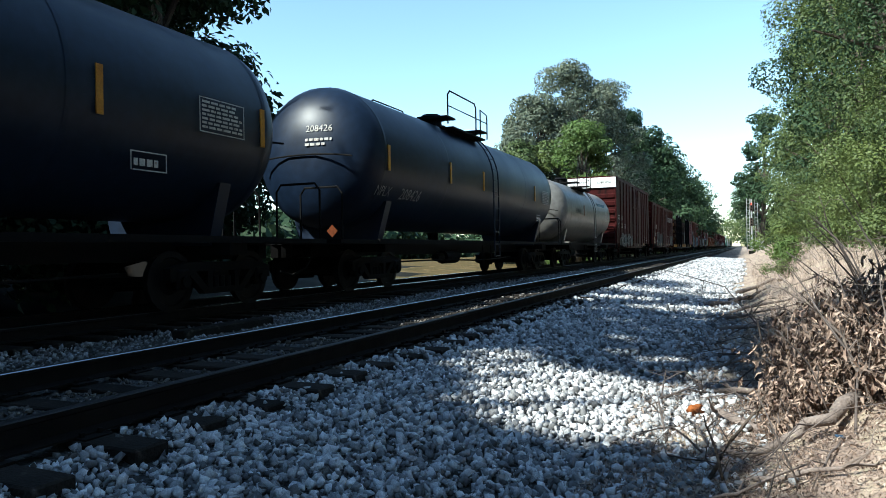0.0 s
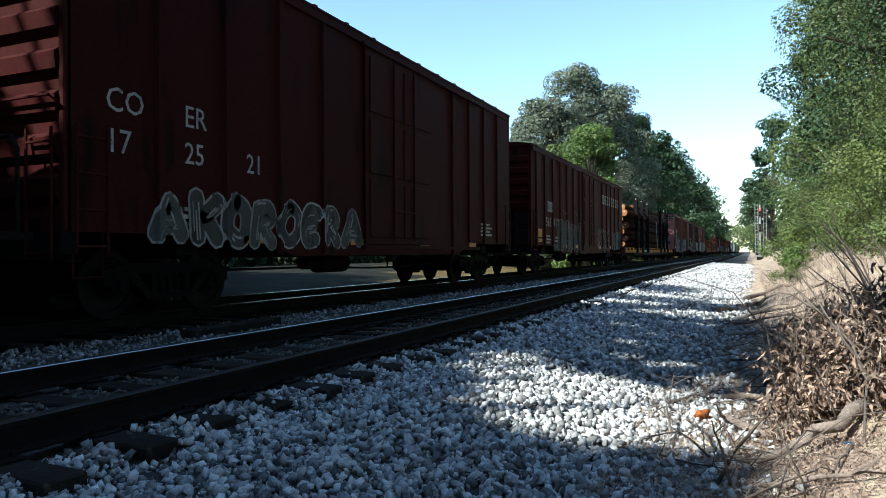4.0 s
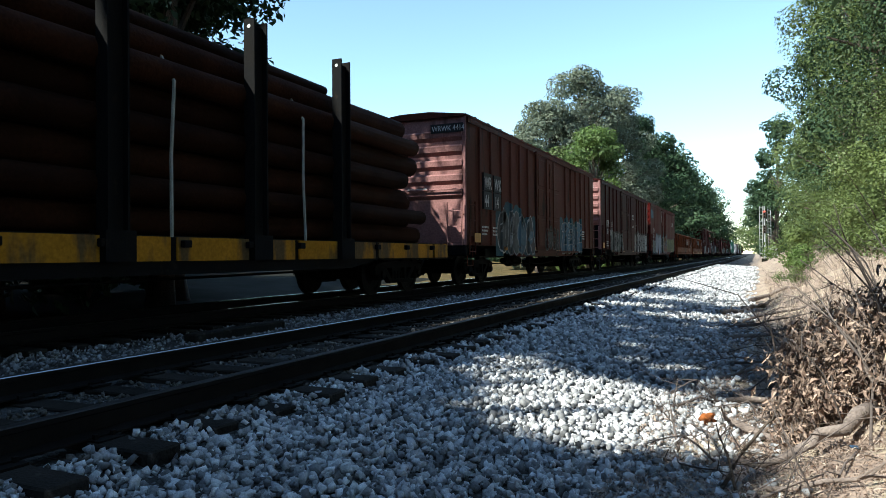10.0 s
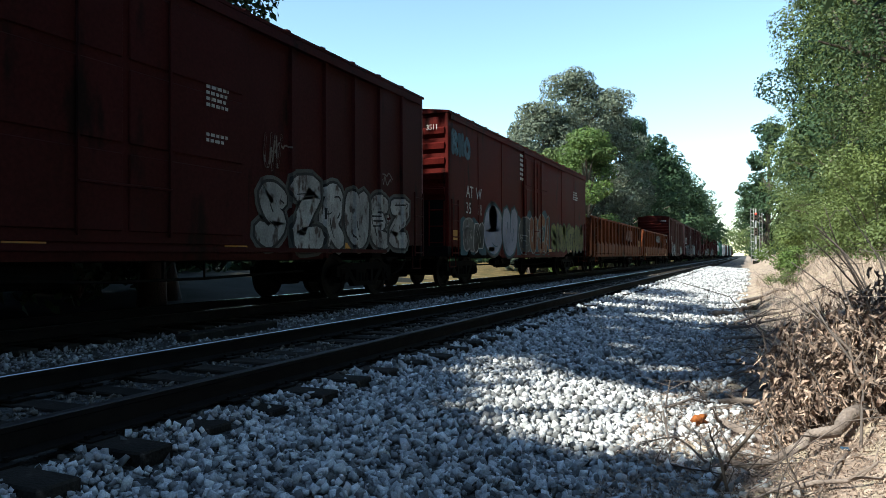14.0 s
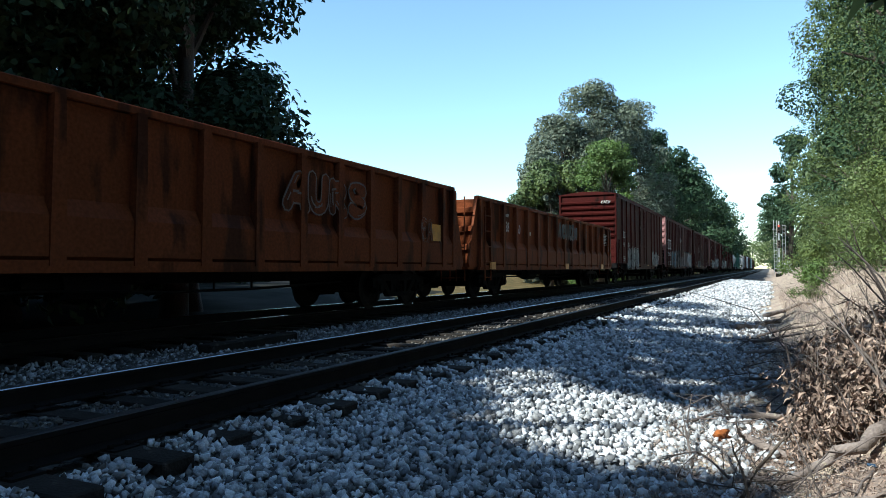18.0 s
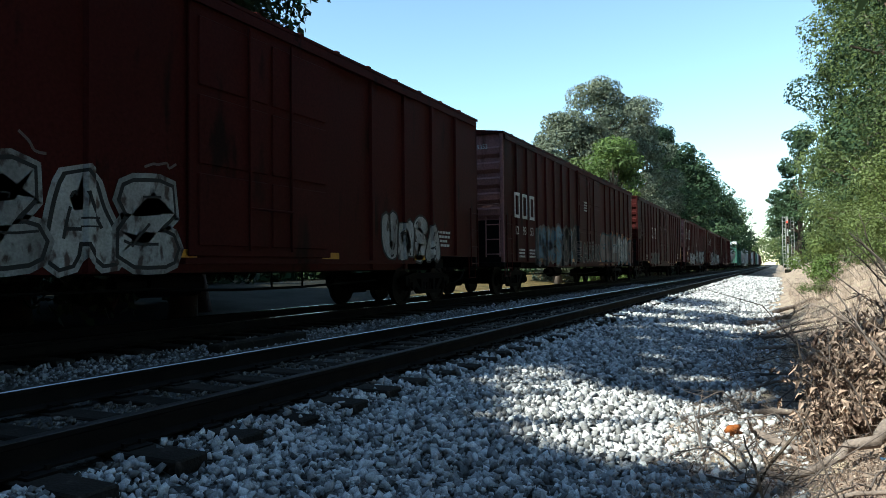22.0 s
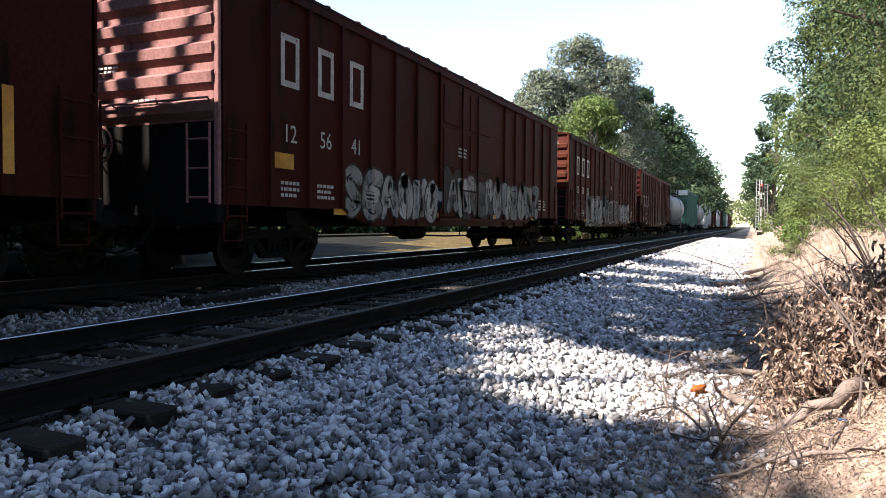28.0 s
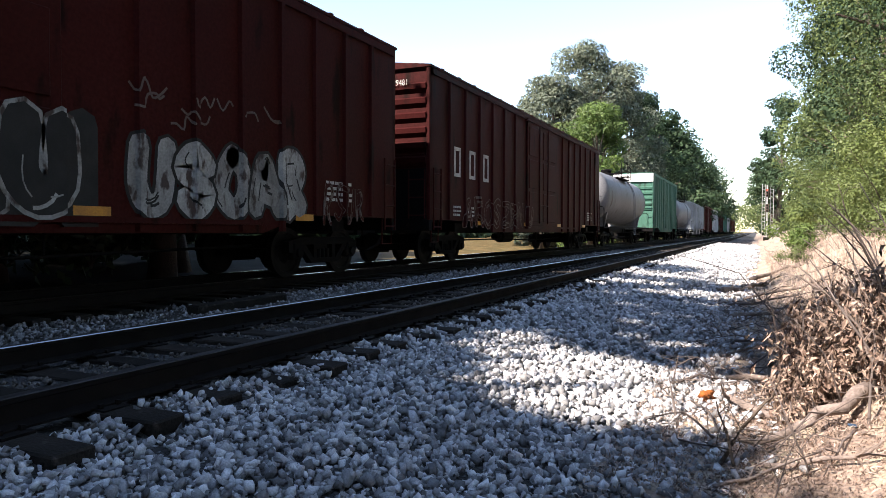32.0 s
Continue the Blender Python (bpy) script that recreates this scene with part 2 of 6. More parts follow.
M_SPRAYDIM = mat("dim_grey_spray_paint", (0.085, 0.088, 0.082), (0.05, 0.05, 0.048), rough=0.7, scale=1.8, fine=30, bump=0, streak=0.5, island=0.3, c=(0.022, 0.012, 0.011), c_at=0.58)
M_SPRAYGR = mat("faint_grey_spray_paint", (0.15, 0.12, 0.11), (0.1, 0.07, 0.065), rough=0.7, scale=2.2, fine=40, bump=0)
M_SPRAYBK = mat("black_spray_paint", (0.012, 0.012, 0.013), rough=0.7, bump=0)
M_SPRAYBL = mat("blue_spray_paint", (0.04, 0.1, 0.15), (0.09, 0.15, 0.19), rough=0.7, scale=2.5, bump=0, island=0.4, c=(0.03, 0.03, 0.035), c_at=0.56)
M_SPRAYLV = mat("pale_lavender_spray_paint", (0.26, 0.27, 0.34), (0.2, 0.21, 0.26), rough=0.7, scale=1.4, fine=30, bump=0, island=0.1, c=(0.24, 0.22, 0.17), c_at=0.6)
M_SPRAYTL = mat("teal_spray_paint", (0.012, 0.075, 0.095), (0.02, 0.05, 0.07), rough=0.7, scale=2, bump=0)
M_SPRAYGN = mat("olive_spray_paint", (0.16, 0.17, 0.035), (0.09, 0.1, 0.03), rough=0.7, scale=1.5, bump=0, c=(0.03, 0.03, 0.015), c_at=0.56)
M_SPRAYOR = mat("orange_spray_paint", (0.2, 0.07, 0.015), (0.1, 0.035, 0.013), rough=0.7, scale=2, bump=0, c=(0.04, 0.022, 0.012), c_at=0.56)
M_LOGBARK = mat("pine_pole_bark", (0.03, 0.0115, 0.006), (0.016, 0.0065, 0.004), rough=0.85, scale=1.2, fine=20, bump=0.5, bump_size=0.02, obj_random=0.3, spec=0.05)
M_LOGEND = mat("sawn_pole_end", (0.25, 0.105, 0.04), (0.15, 0.055, 0.02), rough=0.8, scale=6, fine=70, bump=0.3, obj_random=0.35, c=(0.18, 0.07, 0.03), c_at=0.58)
M_DEADLEAF = mat("dead_brown_leaf", (0.36, 0.26, 0.205), (0.1, 0.062, 0.048), rough=0.8, scale=9, fine=30, bump=0.2, island=0.75, translucent=0.12)
M_DEADWOOD = mat("bleached_dead_wood", (0.26, 0.205, 0.18), (0.15, 0.115, 0.1), rough=0.9, scale=9, fine=60, bump=0.9, bump_size=0.012, streak=0.2, c=(0.34, 0.28, 0.22), c_at=0.6)
M_TWIG = mat("grey_brown_twig", (0.14, 0.11, 0.1), (0.07, 0.056, 0.05), rough=0.9, scale=4, fine=50, bump=0.3)
M_ORANGEBARK = mat("orange_rotten_wood", (0.38, 0.11, 0.02), (0.1, 0.035, 0.015), rough=0.9, scale=14, fine=60, bump=0.8, bump_size=0.02)
M_LITTER = mat("bleached_litter", (0.46, 0.365, 0.3), (0.26, 0.195, 0.16), rough=0.9, scale=3, fine=40, bump=0.2, island=0.4)
M_ALU = mat("grey_signal_metal", (0.5, 0.5, 0.5), (0.4, 0.4, 0.4), rough=0.5, metal=0.6, scale=3, bump=0.05)
M_BLUE = mat("blue_plastic", (0.03, 0.07, 0.13), rough=0.6, bump=0)
M_STRAP = mat("pale_tie_strap", (0.4, 0.38, 0.33), rough=0.8, bump=0.1)
M_REDLENS = bpy.data.materials.new("red_signal_lens")
M_REDLENS.use_nodes = True
M_REDLENS.node_tree.nodes["Principled BSDF"].inputs["Base Color"].default_value = (0.5, 0.02, 0.02, 1)
M_REDLENS.node_tree.nodes["Principled BSDF"].inputs["Emission Color"].default_value = (1, 0.08, 0.04, 1)
M_REDLENS.node_tree.nodes["Principled BSDF"].inputs["Emission Strength"].default_value = 1.5

# ---- building helpers ----
def link(name, bm, materials, parent=None, label="", smooth=False):
    me = bpy.data.meshes.new(name)
    bm.to_mesh(me)
    bm.free()
    for m in materials if isinstance(materials, (list, tuple)) else [materials]:
        me.materials.append(m)
    if smooth:
        me.shade_smooth()
    ob = new(name, me)
    if parent:
        ob.parent = parent
    return tagged(ob, label)


def part(name, bm, material, parent, label="", smooth=False):
    return link(name, bm, material, parent, label, smooth)


def share(name, mesh, parent, m, label=""):
    """Another piece on the same mesh."""
    ob = new(name, mesh)
    ob.parent, ob.matrix_basis = parent, m
    return tagged(ob, label)


def box(bm, x0, x1, y0, y1, z0, z1, bevel=0.0, mi=0):
    r = bmesh.ops.create_cube(bm, size=1, matrix=Matrix.Translation(((x0 + x1) / 2, (y0 + y1) / 2, (z0 + z1) / 2)) @ Matrix.Diagonal((x1 - x0, y1 - y0, z1 - z0, 1)))
    vs = set(r["verts"])
    for f in {f for v in vs for f in v.link_faces}:
        f.material_index = mi
    if bevel:
        bmesh.ops.bevel(bm, geom=list({e for v in vs for e in v.link_edges}), offset=bevel, segments=1, affect="EDGES", profile=0.5)
    return bm


def bx(*a, **k):
    return box(bmesh.new(), *a, **k)


def rod(bm, a, b, r, seg=6, r2=None, mi=0, caps=True):
    a, b = Vector(a), Vector(b)
    d = b - a
    m = Matrix.Translation((a + b) / 2) @ d.to_track_quat("Z", "Y").to_matrix().to_4x4()
    res = bmesh.ops.create_cone(bm, cap_ends=caps, segments=seg, radius1=r, radius2=r if r2 is None else r2, depth=d.length, matrix=m)
    if mi:
        for f in {f for v in res["verts"] for f in v.link_faces}:
            f.material_index = mi
    return bm


def path_rod(bm, pts, r, seg=6):
    """A bent rod of one closed skin."""
    return tube(bm, pts, [r] * len(pts), seg)


def tube(bm, pts, radii, seg=6):
    """A tapering bent tube through the points, one closed skin."""
    rings = []
    up = Vector((0.31, 0.17, 0.93))
    for i, (p, r) in enumerate(zip(pts, radii)):
        d = (Vector(pts[min(i + 1, len(pts) - 1)]) - Vector(pts[max(i - 1, 0)])).normalized()
        u = d.cross(up).normalized() if abs(d.dot(up)) < 0.98 else d.orthogonal().normalized()
        w = d.cross(u)
        rings.append([bm.verts.new(Vector(p) + r * (math.cos(2 * math.pi * k / seg) * u + math.sin(2 * math.pi * k / seg) * w)) for k in range(seg)])
    for ra, rb in zip(rings, rings[1:]):
        for k in range(seg):
            bm.faces.new((ra[k], ra[(k + 1) % seg], rb[(k + 1) % seg], rb[k]))
    bm.faces.new(rings[-1])
    bm.faces.new(rings[0][::-1])
    return bm


def prism(bm, outline, axis, lo, hi, mi=0):
    """A closed outline in the other two axes, drawn out along the axis from lo to hi."""
    def at(p, q):
        return {"x": (q, p[0], p[1]), "y": (p[0], q, p[1]), "z": (p[0], p[1], q)}[axis]
    a = [bm.verts.new(at(p, lo)) for p in outline]
    b = [bm.verts.new(at(p, hi)) for p in outline]
    fs = [bm.faces.new(a[::-1]), bm.faces.new(b)]
    for k in range(len(a)):
        fs.append(bm.faces.new((a[k], a[(k + 1) % len(a)], b[(k + 1) % len(a)], b[k])))
    for f in fs:
        f.material_index = mi
    return bm


def np_mesh(name, verts, faces, materials, parent=None, label="", index=None, smooth=False):
    """A mesh out of arrays: verts (n, 3), faces (m, k)."""
    me = bpy.data.meshes.new(name)
    k = faces.shape[1]
    me.vertices.add(len(verts))
    me.vertices.foreach_set("co", np.asarray(verts, np.float32).ravel())
    me.loops.add(faces.size)
    me.loops.foreach_set("vertex_index", np.asarray(faces, np.int32).ravel())
    me.polygons.add(len(faces))
    me.polygons.foreach_set("loop_start", np.arange(0, faces.size, k, dtype=np.int32))
    for m in materials if isinstance(materials, (list, tuple)) else [materials]:
        me.materials.append(m)
    if index is not None:
        me.polygons.foreach_set("material_index", np.asarray(index, np.int32))
    me.update(calc_edges=True)
    me.validate()
    if smooth:
        me.shade_smooth()
    ob = new(name, me)
    if parent:
        ob.parent = parent
    return tagged(ob, label)


LETTERS = {}


def head_depth(x, z, r, zc):
    """How far a tank's dished head falls back from its crown."""
    return 0.55 * r * (1 - math.sqrt(max(0.0, 1 - (x * x + (z - zc) ** 2) / (r * r))))


def lettering(text, size, material, parent, at, label="", facing="x", name="lettering", squeeze=1.0, wrap=None, head=None):
    """Words in the built-in font as a flat mesh; facing x: read from the near side of the car; -y: on its front end."""
    if text not in LETTERS:
        cu = bpy.data.curves.new("letters", "FONT")
        cu.body, cu.size, cu.extrude, cu.resolution_u = text, 1.0, 0.002, 2
        tmp = new("letters", cu)
        LETTERS[text] = bpy.data.meshes.new_from_object(tmp.evaluated_get(bpy.context.evaluated_depsgraph_get()))
        bpy.data.objects.remove(tmp)
    me = LETTERS[text].copy()
    me.name = name
    me.materials.clear()
    me.materials.append(material)
    m = Matrix.Translation(at) @ (pose(0, 0, 0, 90, 0, 90) if facing == "x" else pose(0, 0, 0, 90, 0, 0)) @ Matrix.Diagonal((size * squeeze, size, 1, 1))
    me.transform(m)
    if wrap:
        r, zc = wrap
        for v in me.vertices:
            a = (v.co.z - zc) / r
            v.co = ((r + 0.006) * math.cos(a), v.co.y, zc + (r + 0.006) * math.sin(a))
    if head:
        for v in me.vertices:
            v.co.y += head_depth(v.co.x, v.co.z, *head)
    ob = new(name, me)
    ob.parent = parent
    return tagged(ob, label)

# ---- ground ----
NEAR_X, FAR_X = -4.27, -8.50          # the centres of the two tracks
RAIL_TOP, FAR_UP = 0.19, 0.04


def smoothstep(a, b, x):
    u = min(1.0, max(0.0, (x - a) / (b - a)))
    return u * u * (3 - 2 * u)


def ground_z(x, y):
    if x < -40:
        z = -0.3
    else:
        z = -0.35 * smoothstep(-10.2, -11.6, x) - 0.03
        z += 0.5 * smoothstep(-16, -26, x)
    z -= 0.05 * smoothstep(-3.12, -2.9, x) + 0.11 * smoothstep(-2.6, -0.5, x) + 0.04 * smoothstep(-5.7, -6.2, x) * (1 - smoothstep(-6.8, -7.2, x))
    if x > -0.2:
        wob = 0.35 * noise.noise(Vector((0.13 * y, 3.1, 0)))
        z += 0.43 * max(0.0, min(x + wob, 2.7) - 0.15) + 0.1 * max(0.0, min(x, 60) - 2.7)
    amp = 0.03 + 0.10 * smoothstep(0.0, 1.2, x) + 0.04 * smoothstep(-1.8, -0.4, x) + 0.08 * smoothstep(-11, -13, x)
    z += amp * (noise.noise(Vector((0.9 * x, 0.7 * y, 0))) + 0.5 * noise.noise(Vector((2.3 * x, 2.1 * y, 5))))
    return z


def axis_steps(lo, hi, fine_lo, fine_hi, step, grow=1.28):
    v, s = [fine_lo], step
    while v[-1] < fine_hi:
        v.append(v[-1] + step)
    s = step
    while v[-1] < hi:
        s *= grow
        v.append(v[-1] + s)
    s = step
    while v[0] > lo:
        s *= grow
        v.insert(0, v[0] - s)
    return v


def build_ground():
    xs = axis_steps(-900, 900, -3.2, 2.6, 0.10)
    ys = axis_steps(-300, 2500, 1.0, 9.0, 0.10, 1.06)
    verts = np.array([(x, y, ground_z(x, y)) for y in ys for x in xs])
    nx = len(xs)
    faces, index = [], []
    for j in range(len(ys) - 1):
        for i in range(nx - 1):
            faces.append((j * nx + i, j * nx + i + 1, (j + 1) * nx + i + 1, (j + 1) * nx + i))
            x, y = (xs[i] + xs[i + 1]) / 2, (ys[j] + ys[j + 1]) / 2
            w = 0.5 * noise.noise(Vector((x * 0.8, y * 0.6, 2))) + 0.3 * noise.noise(Vector((x * 3, y * 3, 2)))
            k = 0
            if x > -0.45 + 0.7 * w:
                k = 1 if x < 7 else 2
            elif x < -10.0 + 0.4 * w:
                # the shade-darkened road tone ends where the sunlit grass starts
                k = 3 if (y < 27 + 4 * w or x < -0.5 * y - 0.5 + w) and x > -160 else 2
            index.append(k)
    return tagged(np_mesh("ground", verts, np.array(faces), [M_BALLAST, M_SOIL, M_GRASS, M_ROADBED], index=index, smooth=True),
                  "grey ballast strip between dry clay bank and dry grass", "ground", kind="structure")


ground = build_ground()


# ---- the two tracks ----
def rail_outline():
    return [(-0.07, 0.0), (0.07, 0.0), (0.07, 0.012), (0.012, 0.035), (0.01, 0.125), (0.036, 0.138), (0.036, 0.165), (0.03, 0.172),
            (-0.03, 0.172), (-0.036, 0.165), (-0.036, 0.138), (-0.01, 0.125), (-0.012, 0.035), (-0.07, 0.012)]


tie_bm = bmesh.new()
box(tie_bm, -1.3, 1.3, -0.115, 0.115, -0.18, 0.0, bevel=0.012)
TIE_MESH = bpy.data.meshes.new("tie")
tie_bm.to_mesh(TIE_MESH)
TIE_MESH.materials.append(M_TIE)
plate_bm = bmesh.new()
box(plate_bm, -0.15, 0.15, -0.09, 0.09, 0.0, 0.018)
for px, py in ((-0.085, 0.06), (0.085, -0.06), (-0.085, -0.06), (0.085, 0.06)):
    box(plate_bm, px - 0.012, px + 0.012, py - 0.012, py + 0.012, 0.01, 0.045)
PLATE_MESH = bpy.data.meshes.new("tie_plate")
plate_bm.to_mesh(PLATE_MESH)
PLATE_MESH.materials.append(M_RAIL)


TIE_ROWS = {}


def build_track(cx, up, label, ties, plates):
    track = tagged(new("railway_track"), label, "railway track", kind="structure")
    track.matrix_basis = pose(cx, 0, up)
    for side in (-1, 1):
        bm = bmesh.new()
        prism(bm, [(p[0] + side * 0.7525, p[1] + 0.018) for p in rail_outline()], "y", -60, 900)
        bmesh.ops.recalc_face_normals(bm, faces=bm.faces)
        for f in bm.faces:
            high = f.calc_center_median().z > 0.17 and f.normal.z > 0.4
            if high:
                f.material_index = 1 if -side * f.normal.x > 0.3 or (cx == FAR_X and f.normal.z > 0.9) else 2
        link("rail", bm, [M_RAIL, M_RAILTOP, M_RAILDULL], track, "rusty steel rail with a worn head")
    rnd = random.Random(7)
    y = -4.03
    TIE_ROWS[cx] = []
    for k in range(ties):
        TIE_ROWS[cx].append(y)
        m = pose(rnd.uniform(-0.06, 0.06), y, rnd.uniform(-0.012, 0.008), rnd.uniform(-1, 1), rnd.uniform(-0.4, 0.4), rnd.uniform(-1.2, 1.2))
        share("tie", TIE_MESH, track, m)
        if k < plates:
            for side in (-1, 1):
                share("tie_plate", PLATE_MESH, track, pose(side * 0.7525, y, 0.002))
        y += 0.575 + rnd.uniform(-0.035, 0.035)
    bm = bmesh.new()
    while y < 320:
        box(bm, -1.3, 1.3, y - 0.115, y + 0.115, -0.18, 0.0)
        y += 0.545
    tagged(link("tie_row", bm, M_TIE, track), "far wooden ties", kind="stuff")
    return track


build_track(NEAR_X, 0.0, "empty near track of rusty rails on dark wooden ties", 190, 50)
build_track(FAR_X, FAR_UP, "far track of steel rails carrying the freight train", 60, 0)

# ---- rolling stock ----
# A car's own space: y runs back from its front end, z up from the rail top, +x is the side that faces the near track.
W = 1.55


def mesh_from(name, bm, material, smooth=False):
    me = bpy.data.meshes.new(name)
    bm.to_mesh(me)
    bm.free()
    me.materials.append(material)
    if smooth:
        me.shade_smooth()
    return me


def wheel_mesh():
    bm = bmesh.new()
    prof = [(0.0, 0.42), (0.09, 0.425), (0.105, 0.45), (0.13, 0.45), (0.135, 0.36), (0.1, 0.34), (0.085, 0.2), (0.14, 0.13), (0.14, 0.0)]
    n = 20
    rings = [[bm.verts.new((x, r * math.cos(2 * math.pi * k / n), r * math.sin(2 * math.pi * k / n))) for k in range(n)] for x, r in prof[:-1]]
    back = [[bm.verts.new((0.0, 0.34 * math.cos(2 * math.pi * k / n), 0.34 * math.sin(2 * math.pi * k / n))) for k in range(n)],
            [bm.verts.new((0.03, 0.14 * math.cos(2 * math.pi * k / n), 0.14 * math.sin(2 * math.pi * k / n))) for k in range(n)]]
    seq = back[::-1] + rings
    for a, b in zip(seq, seq[1:]):
        for k in range(n):
            bm.faces.new((a[k], a[(k + 1) % n], b[(k + 1) % n], b[k]))
    bm.faces.new(seq[0]), bm.faces.new(seq[-1][::-1])
    bmesh.ops.recalc_face_normals(bm, faces=bm.faces)
    return mesh_from("wheel", bm, M_WHEEL)


def sideframe_mesh():
    """Cast side frame: top chord, drooping bottom chord, columns and two journal boxes."""
    bm = bmesh.new()
    prism(bm, [(-1.12, 0.42), (-1.12, 0.62), (-0.75, 0.7), (0.75, 0.7), (1.12, 0.62), (1.12, 0.42), (0.98, 0.42), (0.72, 0.56), (-0.72, 0.56), (-0.98, 0.42)], "x", -0.07, 0.07)
    prism(bm, [(-0.8, 0.57), (-0.42, 0.22), (0.42, 0.22), (0.8, 0.57), (0.62, 0.57), (0.36, 0.31), (-0.36, 0.31), (-0.62, 0.57)], "x", -0.065, 0.065)
    for y in (-0.3, 0.3):
        box(bm, -0.06, 0.06, y - 0.05, y + 0.05, 0.3, 0.57)
    for y in (-0.14, 0.0, 0.14):
        rod(bm, (0, y, 0.3), (0, y, 0.48), 0.055, 8)
    for y in (-0.875, 0.875):
        box(bm, -0.08, 0.1, y - 0.13, y + 0.13, 0.3, 0.6, bevel=0.03)
        rod(bm, (0.08, y, 0.42), (0.15, y, 0.42), 0.085, 10)
    bmesh.ops.recalc_face_normals(bm, faces=bm.faces)
    return mesh_from("sideframe", bm, M_STEEL_BK)


def bolster_mesh():
    bm = bmesh.new()
    prism(bm, [(-1.0, 0.48), (-0.4, 0.36), (0.4, 0.36), (1.0, 0.48), (1.0, 0.6), (0.4, 0.72), (-0.4, 0.72), (-1.0, 0.6)], "y", -0.17, 0.17)
    rod(bm, (0, 0, 0.7), (0, 0, 0.8), 0.18, 12)
    for y in (-0.875, 0.875):
        rod(bm, (-0.76, y, 0.42), (0.76, y, 0.42), 0.075, 10)
    for y in (-0.42, 0.42):
        box(bm, -0.8, 0.8, y - 0.05, y + 0.05, 0.3, 0.4)
    return mesh_from("truck", bm, M_STEEL_BK)


POSTS, DOORS = {}, {}
WHEEL, SIDEFRAME, BOLSTER = wheel_mesh(), sideframe_mesh(), bolster_mesh()


def coupler_mesh():
    bm = bmesh.new()
    box(bm, -0.08, 0.08, -0.55, 0.2, 0.76, 0.92, bevel=0.02)
    prism(bm, [(-0.16, -0.55), (-0.14, -0.8), (-0.02, -0.72), (0.04, -0.62), (0.1, -0.78), (0.17, -0.72), (0.17, -0.52), (0.08, -0.45)], "z", 0.72, 0.98)
    path_rod(bm, [(0.28, 0.0, 0.72), (0.27, -0.2, 0.5), (0.16, -0.5, 0.36), (0.05, -0.75, 0.45)], 0.03, 6)
    bmesh.ops.recalc_face_normals(bm, faces=bm.faces)
    return mesh_from("coupler", bm, M_STEEL_BK)


COUPLER = coupler_mesh()


def running_gear(car, L, inset=2.0, sill_z=0.75, sill_w=0.28, mat_sill=None):
    for y in (inset, L - inset):
        t = share("truck", BOLSTER, car, pose(0, y, 0))
        for s in (1, -1):
            share("sideframe", SIDEFRAME, t, pose(s * 1.0, 0, 0, 0, 0, 0 if s > 0 else 180))
            for w in (-0.875, 0.875):
                share("wheel", WHEEL, t, pose(s * 0.715, w, 0.422, 0, 0, 0 if s > 0 else 180))
    share("coupler", COUPLER, car, pose(0, -0.1, 0))
    share("coupler", COUPLER, car, pose(0, L + 0.1, 0, 0, 0, 180))
    bm = bmesh.new()
    box(bm, -sill_w, sill_w, -0.1, L + 0.1, sill_z, sill_z + 0.32)
    for y in (inset, L - inset):
        box(bm, -1.35, 1.35, y - 0.2, y + 0.2, 0.8, 1.02)
    part("centre_sill", bm, mat_sill or M_STEEL_BK, car)
    bm = bmesh.new()
    rod(bm, (0.35, L * 0.42, 0.62), (0.35, L * 0.42 + 1.0, 0.62), 0.2, 12)
    rod(bm, (0.35, L * 0.42 - 0.5, 0.62), (0.35, L * 0.42, 0.62), 0.12, 10)
    part("brake_cylinder", bm, M_STEEL_BK, car)
    bm = bmesh.new()
    path_rod(bm, [(0.5, inset + 1.3, 0.55), (0.5, L * 0.4, 0.55), (0.9, L * 0.5, 0.5), (0.9, L * 0.6, 0.5), (0.4, L - inset - 1.3, 0.55)], 0.022, 6)
    rod(bm, (0.9, L * 0.55, 0.5), (0.9, L * 0.55, 0.95), 0.018)
    rod(bm, (0.9, L * 0.6, 0.5), (0.9, L * 0.6, 0.95), 0.018)
    part("brake_rigging", bm, M_STEEL_BK, car)


def ladder(car, x, y, z0, z1, material, width=0.42, along="y", label="", step=0.4):
    bm = bmesh.new()
    a, b = (((x, y, z0), (x, y, z1)), ((x, y + width, z0), (x, y + width, z1))) if along == "y" else (((x, y, z0), (x, y, z1)), ((x + width, y, z0), (x + width, y, z1)))
    rod(bm, *a, 0.019), rod(bm, *b, 0.019)
    z = z0 + 0.08
    while z < z1:
        rod(bm, (a[0][0], a[0][1], z), (b[0][0], b[0][1], z), 0.016)
        z += step
    return part("ladder", bm, material, car, label)


